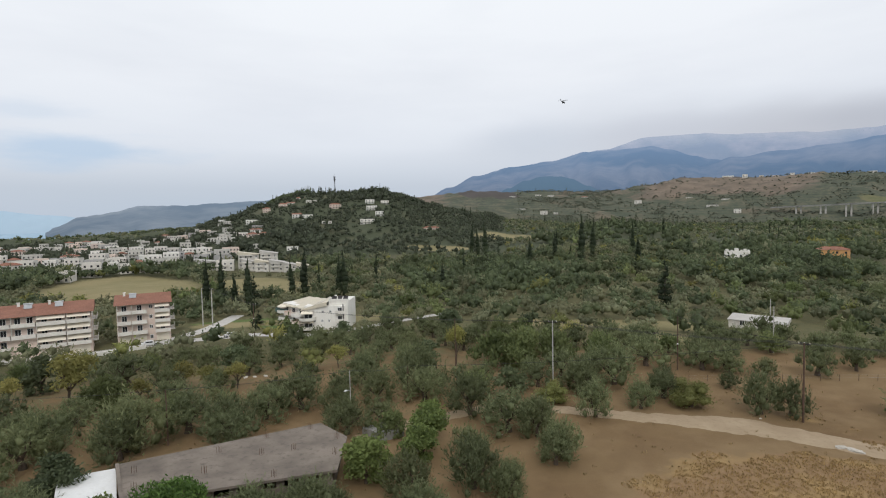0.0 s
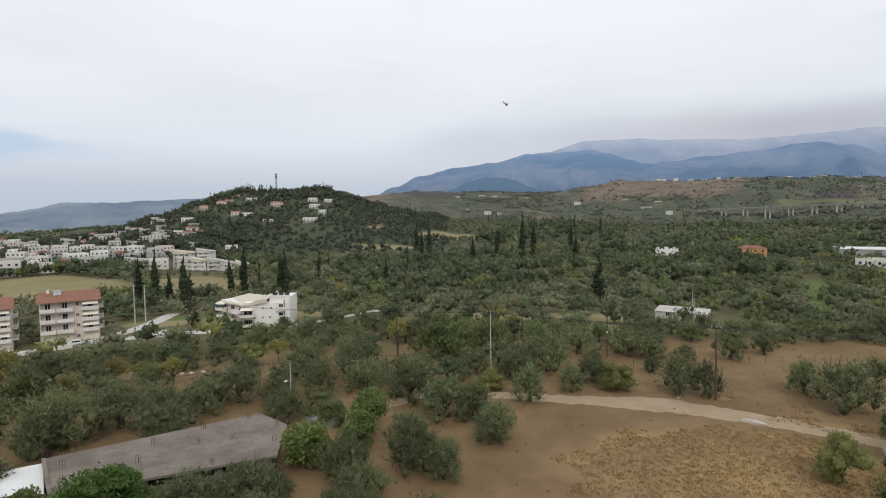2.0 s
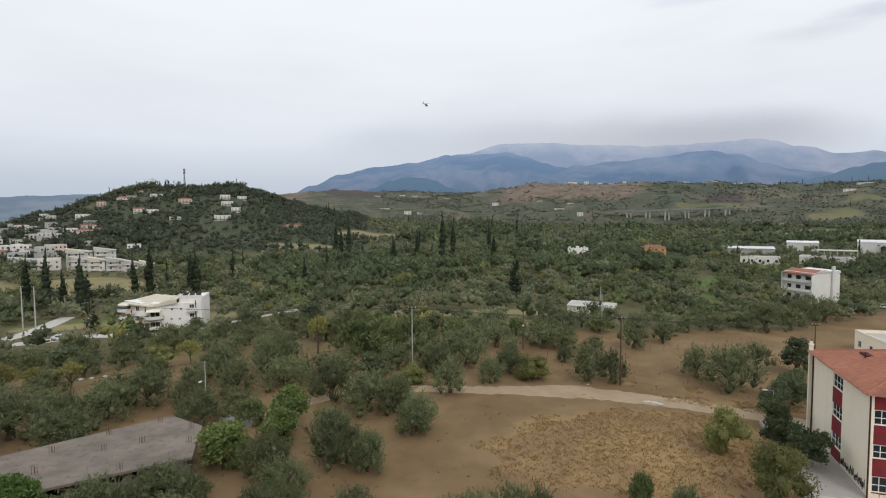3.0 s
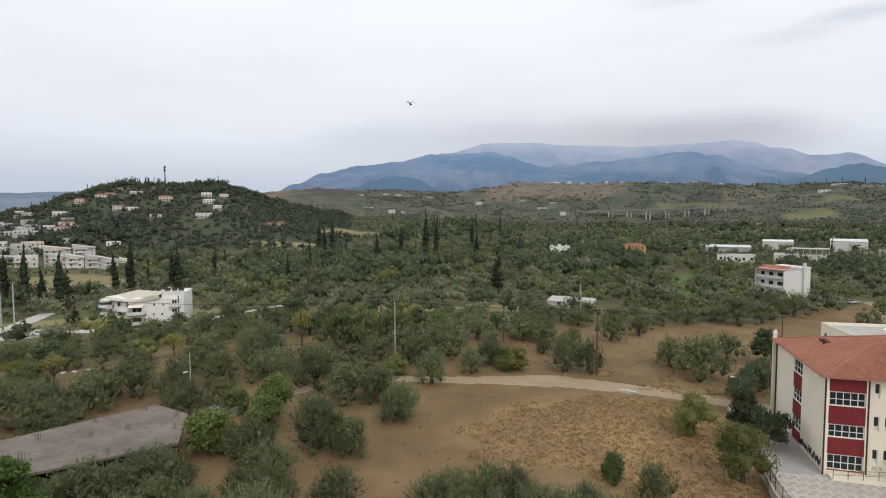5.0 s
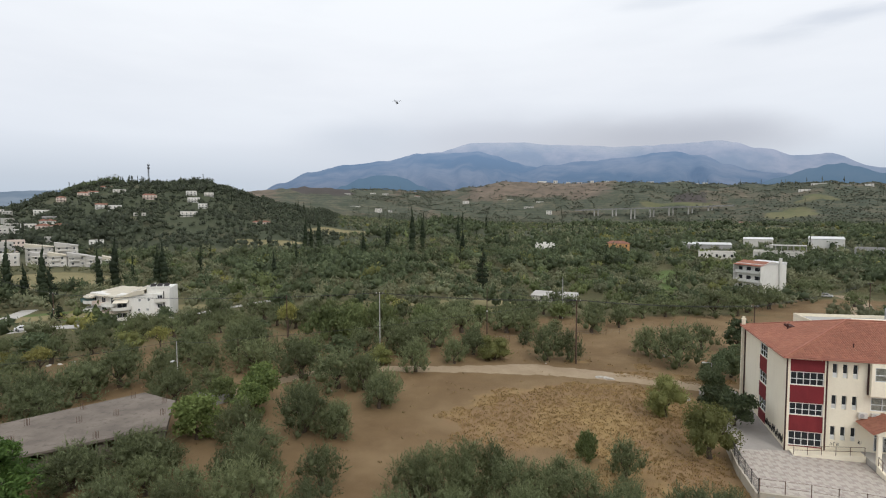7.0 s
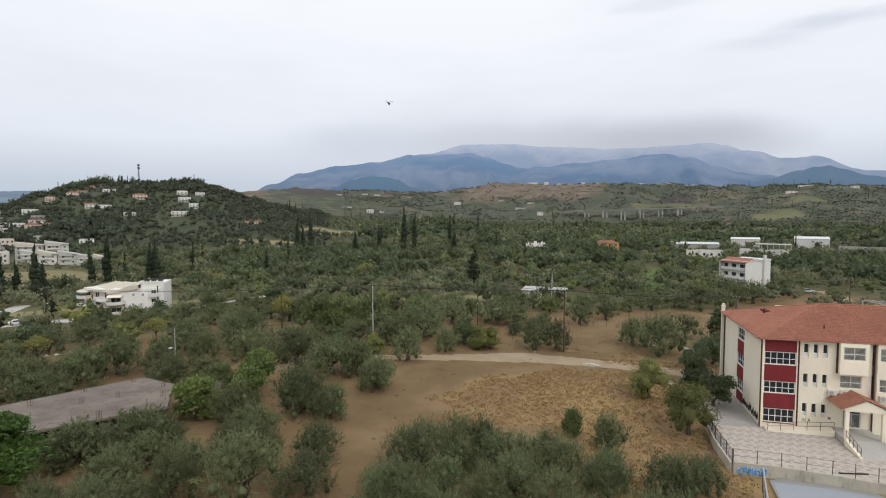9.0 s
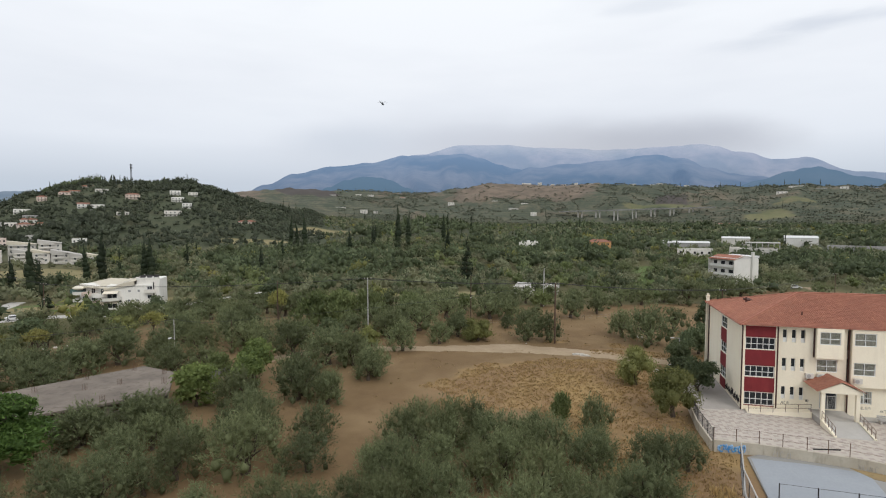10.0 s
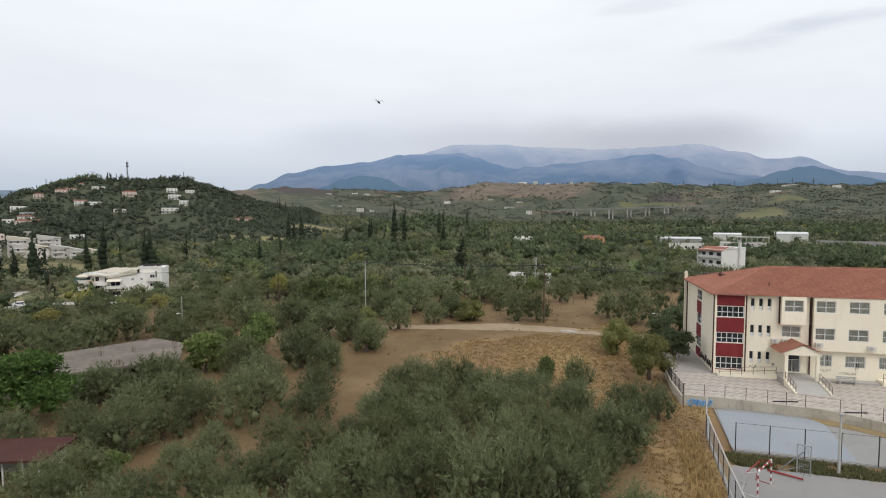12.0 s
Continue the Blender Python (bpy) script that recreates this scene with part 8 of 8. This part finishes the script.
rng = random.Random(5)
spots = []
for i in range(9000):
    a, r = rng.uniform(-63, 40), math.sqrt(rng.uniform(40 ** 2, 152 ** 2))
    x, y = r * math.sin(radians(a)), r * math.cos(radians(a))
    bare = max(blob(x, y, 30, 110, 40, 24), blob(x, y, 0, 76, 24, 24), blob(x, y, -9, 52, 9, 20, -15), blob(x, y, 58, 130, 34, 14, 8))
    if bare > .25 or (x > 14 and y < 92):
        continue
    w = rng.uniform(5.6, 9.2)
    near_left = x < -45 and y < 110
    if free_ground(x, y, w + (2.2 if near_left else 0.4)) and len(spots) < 260:
        p = rng.random()
        kind = "olive" if p < .78 else "green" if p < .92 else "dark" if p < .97 else "almond"
        spots.append((kind, x, y, w))
        plant(kind, x, y, w, rng.uniform(.68, .92), math.hypot(x, y) < 74)

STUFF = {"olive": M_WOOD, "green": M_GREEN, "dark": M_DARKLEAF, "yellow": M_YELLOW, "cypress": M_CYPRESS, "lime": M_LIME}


def far_templates(kind, coarse):
    out = []
    for v in range(4):
        rs = np.random.RandomState(v + 100 * coarse + len(kind))
        form = "cypress" if kind == "cypress" else "olive"
        if form == "cypress":
            lobes = [(c[0], c[1], c[2], c[3], c[4], c[5] * 2.1) for c in lobes_of(form, rs)[::3]]
        else:
            lobes = [(0, 0, 2.0, 1.7, 1.7, 1.5)] if coarse < 2 else [(0, 0, 1.8, 2.4, 2.4, 1.7)]
            for j in range((4, 1, 0)[coarse]):
                t, q, big = v + (1.57, 3.1, 3.1)[coarse] * j + rs.uniform(-.4, .4), rs.uniform(1.2, 2.0), rs.uniform(.9, 1.45)
                lobes.append((q * math.cos(t), q * math.sin(t), rs.uniform(1.1, 2.9), big, big * rs.uniform(.8, 1.2), big * rs.uniform(.75, 1.1)))
        n = (74, 15, 8)[coarse]
        out.append(foliage(rs, lobes, n, (.75, 1.3, 1.5)[coarse], .42, (.60, .70, .80)[coarse], 3, 5, .2, .35, .5))
    return out


def woods(name, kind, spots, coarse, label, mat=None):
    if not spots:
        return
    temps = far_templates(kind, coarse)
    V, Q, T, base = [], [], [], 0
    for i, (x, y, w, h) in enumerate(spots):
        v, q = temps[i % 4]
        k = w / (2.1 if kind == "cypress" else 6.0)
        a = (i * 2.399) % 6.283
        c, s = math.cos(a), math.sin(a)
        p = np.stack([(v[:, 0] * c - v[:, 1] * s) * k + x, (v[:, 0] * s + v[:, 1] * c) * k + y, v[:, 2] * k * h + ground_z(x, y) - .3], 1)
        V.append(p)
        Q.append(q + base)
        T.append(np.full(len(v), (i * .618) % 1.0))
        base += len(v)
    me = array_mesh(name, np.concatenate(V), np.concatenate(Q), mat or STUFF[kind], np.concatenate(T))
    tagged(new(name, me), label, "trees", kind="stuff")


def grow_woods():
    rng = random.Random(9)
    mid, far, hill, ridge = {k: [] for k in STUFF}, {k: [] for k in STUFF}, {k: [] for k in STUFF}, {k: [] for k in STUFF}
    grid = {}

    def crowded(x, y, gap):
        i, j = int(x // 12), int(y // 12)
        for u in (-1, 0, 1):
            for v in (-1, 0, 1):
                for a, b in grid.get((i + u, j + v), ()):
                    if (a - x) ** 2 + (b - y) ** 2 < gap * gap:
                        return True
        grid.setdefault((i, j), []).append((x, y))
        return False

    def hides_home(x, y, r):
        for hx, hy, w in HOMES:
            q = math.hypot(hx, hy)
            along = (x * hx + y * hy) / q
            off = abs(x * hy - y * hx) / q
            if -30 < along - q < 12 and off < w * .5 + 2 and rng.random() < .80:
                return True
        return False

    def sow(tries, r0, r1, gap, store, low, high):
        for _ in range(tries):
            a, r = rng.uniform(-65, 43), math.sqrt(rng.uniform(r0 * r0, r1 * r1))
            x, y = r * math.sin(radians(a)), r * math.cos(radians(a))
            if in_field(x, y) > .42 or in_lawn(x, y) > .4 or (r < 240 and not free_ground(x, y, 5)) or any(math.hypot(x - p, y - q) < c for p, q, c in KEEP_OUT):
                continue
            if a < -15 and r > 1120 + 10 * rng.random():
                continue
            thick = noise.noise((x / 90, y / 90, 4.0))
            town = a < -43 and 390 < r < 1050
            knoll = math.exp(-((a + 4.5) / 5) ** 2 - ((r - 620) / 100) ** 2) > .35
            bare = max(ease(-6, 0, a) * ease(15, 8, a) * ease(1400, 1480, r), ease(-22, -20.5, a) * ease(-14, -16, a) * ease(1430, 1560, r))
            hedge = abs(noise.noise((x / 80, y / 80, 12.0))) < .06 or noise.noise((x / 45, y / 45, 15.0)) > .24 or noise.noise((x / 150, y / 150, 18.0)) > .30
            open_land = (.985 - .30 * ease(12, 22, a)) * ease(1100, 1290, r)
            if r > 1080 and (not hedge and rng.random() < open_land or rng.random() < .85 * bare):
                continue
            if r < 1080 and not knoll and thick < -.40 and rng.random() < .8:
                continue
            if town and rng.random() < .30:
                continue
            if r > 380 and hides_home(x, y, r):
                continue
            if crowded(x, y, gap * (.62 if a < -16.5 and 480 < r < 1130 else 1)):
                continue
            p = rng.random()
            grove = (noise.noise((x / 130, y / 130, 6.0)) > .16 and r > 260 and r < 1080) or blob(x, y, -78, 262, 46, 44) > .4 or blob(x, y, 30, 470, 60, 50) > .5 or blob(x, y, 110, 480, 60, 40) > .5 or blob(x, y, -120, 330, 34, 30) > .5 or blob(x, y, -655, 815, 70, 45, -35) > .5
            hillside = a < -16.5 and r > 480
            green = noise.noise((x / 60, y / 60, 9.0)) > .18
            kind = "cypress" if p < (.13 if knoll else .006) else "yellow" if p < (.15 if knoll else .022) else "dark" if (p < .26 or knoll or grove and p < .8 or (hillside and p < .72) or (1080 > r > 430 and p < .30)) else "green" if (green and p < .45) else "lime" if p > .955 and r < 700 else "olive"
            if r > 1120 and kind == "olive" and hedge:
                kind = "dark"
            w = rng.uniform(low, high) * (1.2 if kind in ("green", "dark") else 1) * (1 + .55 * max(0, noise.noise((x / 45, y / 45, 2.0)))) * (1.45 if grove else 1)
            h = rng.uniform(.75, 1.15) * (.75 if r > 1130 else 1)
            if kind == "cypress":
                w, h = rng.uniform(2.4, 3.8), rng.uniform(.75, 1.2)
            (hill if store is far and hillside else store)[kind].append((x, y, w, h))
    sow(10500, 153, 440, 5.8, mid, 6.0, 9.0)
    sow(20000, 440, 1130, 7.6, far, 6.5, 10.5)
    sow(60000, 1130, 1790, 4.6, ridge, 4.0, 7.5)
    for _ in range(46):      # dark conifers on the knoll in the valley
        a, r = rng.uniform(-8.6, -2.6), rng.uniform(560, 690)
        far["dark"].append((r * math.sin(radians(a)), r * math.cos(radians(a)), rng.uniform(8, 12), rng.uniform(1.3, 1.9)))
    for _ in range(95):      # tall pines on the hill's crest
        a, r = rng.uniform(-40.6, -36.6), rng.uniform(935, 1010)
        x, y = r * math.sin(radians(a)), r * math.cos(radians(a))
        far["dark"].append((x, y, rng.uniform(11, 16), rng.uniform(1.0, 1.4)))
    for _ in range(16):
        a, r = rng.uniform(-36.4, -33.4), rng.uniform(970, 1010)
        far["cypress"].append((r * math.sin(radians(a)), r * math.cos(radians(a)), rng.uniform(3.5, 5), rng.uniform(.6, .85)))
    for _ in range(1000):
        a, r = rng.uniform(-66, -46), math.sqrt(rng.uniform(950 ** 2, 2600 ** 2))
        x, y = r * math.sin(radians(a)), r * math.cos(radians(a))
        if noise.noise((x / 160, y / 160, 3.0)) > -.15 and not crowded(x, y, 14):
            far["dark" if rng.random() < .6 else "olive"].append((x, y, rng.uniform(13, 22), rng.uniform(.7, 1.0)))
    says = {"olive": "grey-green olive grove filling the valley", "green": "fresh green broadleaf trees in the valley", "dark": "dark green evergreen woods", "yellow": "scattered yellowing trees", "cypress": "dark narrow cypresses standing in the woods", "lime": "light green trees scattered in the valley"}
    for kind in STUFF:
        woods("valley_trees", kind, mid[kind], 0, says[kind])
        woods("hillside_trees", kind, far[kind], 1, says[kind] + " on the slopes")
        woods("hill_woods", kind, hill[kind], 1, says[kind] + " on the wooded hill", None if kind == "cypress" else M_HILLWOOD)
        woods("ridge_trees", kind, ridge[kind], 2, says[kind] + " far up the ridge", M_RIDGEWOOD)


grow_woods()


# ---------------------------------------------------------------- dry grass and weeds
def tufts(name, spots, mat, tall, label, seed):
    rs = np.random.RandomState(seed)
    V, T = [], []
    for i, (x, y) in enumerate(spots):
        z = ground_z(x, y)
        n = 5
        a = rs.uniform(0, 6.28, n)
        h = tall * rs.uniform(.5, 1.3, n)
        px, py = x + rs.uniform(-.25, .25, n), y + rs.uniform(-.25, .25, n)
        wd = .04 + .04 * rs.rand(n)
        lean = rs.uniform(.1, .55, n) * h
        dx, dy = np.cos(a), np.sin(a)
        V.append(np.stack([np.stack([px - dy * wd, py + dx * wd, np.full(n, z - .02)], 1), np.stack([px + dy * wd, py - dx * wd, np.full(n, z - .02)], 1),
                           np.stack([px + dy * wd * .4 + dx * lean, py - dx * wd * .4 + dy * lean, z + h], 1), np.stack([px - dy * wd * .4 + dx * lean, py + dx * wd * .4 + dy * lean, z + h], 1)], 1).reshape(-1, 3))
        T.append(np.full(n * 4, rs.rand()))
    v = np.concatenate(V)
    me = array_mesh(name, v, np.arange(len(v)).reshape(-1, 4), mat, np.concatenate(T))
    return tagged(new(name, me), label, "grass", kind="stuff")


rng = random.Random(12)
straw, weeds = [], []
for _ in range(30000):
    x, y = rng.uniform(-8, 42), rng.uniform(22, 106)
    g = in_straw(x, y) + .5 * noise.noise((x / 4.0, y / 4.0, 1.0))
    if g > .50 + .35 * noise.noise((x / 2.5, y / 2.5, 5.0)) and not (x > 27 and y < 62) and not (y < 46.6 and x > 17.2 + (y - 15) * .262) and math.hypot(x - 40, y - 75) > 12:
        straw.append((x, y))
    elif rng.random() < .02 and noise.noise((x / 6.0, y / 6.0, 7.0)) > 0 and track_way(x, y) > 2.5 and not (x > 25 and y < 84):
        weeds.append((x, y))
tufts("dry_grass", straw, M_STRAW, .13, "golden dry grass standing in the field", 3)
for _ in range(1100):
    a, r = rng.uniform(-60, 35), math.sqrt(rng.uniform(45 ** 2, 150 ** 2))
    x, y = r * math.sin(radians(a)), r * math.cos(radians(a))
    if track_way(x, y) > 3 and not (x > 22 and y < 88):
        weeds.append((x, y))
tufts("dry_weeds", weeds, M_WEED, .20, "sparse dry weeds on bare brown soil", 4)

verge = []
for _ in range(2600):
    u, v = rng.random(), rng.random()
    x, y = 24.2 + 23 * u, 37.6 - 5.0 * u - 2.3 * v
    if noise.noise((x / 1.5, y / 1.5, 3.0)) > -.35:
        verge.append((x, y))
tufts("weedy_verge", verge, M_VERGE, .27, "rank green weeds between yard and court", 6)
rim = []
for _ in range(900):
    u = rng.random()
    x, y = 17.0 + 7.2 * u + rng.uniform(-2.4, -.6), 15 + 27 * u
    rim.append((x, y))
tufts("dry_grass", rim, M_GOLD, .42, "tall golden dry grass along the fence", 8)

# ---------------------------------------------------------------- paving tiles of the terrace
def inside(p, poly):
    n, hit = len(poly), False
    for i in range(n):
        (x0, y0), (x1, y1) = poly[i], poly[(i + 1) % n]
        if (y0 > p[1]) != (y1 > p[1]) and p[0] < (x1 - x0) * (p[1] - y0) / (y1 - y0) + x0:
            hit = not hit
    return hit


pave = thing("terrace_paving", "pale and pinkish square paving tiles in a check pattern", "paving", SCHOOL, SCHOOL_TURN, kind="structure")
tile_a = Shape().box(.008, .008, -.03, .492, .492, 0).mesh("tile", M_TILE)
tile_b = Shape().box(.008, .008, -.03, .492, .492, 0).mesh("tile", M_TILEDARK)
poly = inset(EDGE, .12) + [(72, 35), (72, 54.2), (33.5, 61.3), (27.9, 61.5), (26.5, 56)]
c10, s10 = math.cos(radians(SCHOOL_TURN)), math.sin(radians(SCHOOL_TURN))
laid = []
for j in range(-40, 0):
    for i in range(-16, 50):
        x, y = i * .5, j * .5
        corners = [(x + a, y + b) for a in (.01, .49) for b in (.01, .49)]
        if not all(inside((SCHOOL[0] + u * c10 - v * s10, SCHOOL[1] + u * s10 + v * c10), poly) for u, v in corners):
            continue
        if y > -1.95 and -.2 < x < 7.1 or (6.6 < x < 11.0 and y > -7.3) or (10.9 < x + .4 and y > -1.9):
            continue
        laid.append((y, x, (i + j) % 2 and j % 3 != 0))
laid.sort()
rest = (Shape(), Shape())
for n, (y, x, dark) in enumerate(laid):
    if n < 300:
        t = part("tile", tile_b if dark else tile_a, None, pave)
        t.matrix_basis = pose(x, y, 0)
    else:
        rest[bool(dark)].box(x + .008, y + .008, -.03, x + .492, y + .492, 0)
for shape, mat in zip(rest, (M_TILE, M_TILEDARK)):
    tagged(part("tiling", shape, mat, pave), "rows of small square paving tiles", kind="stuff")
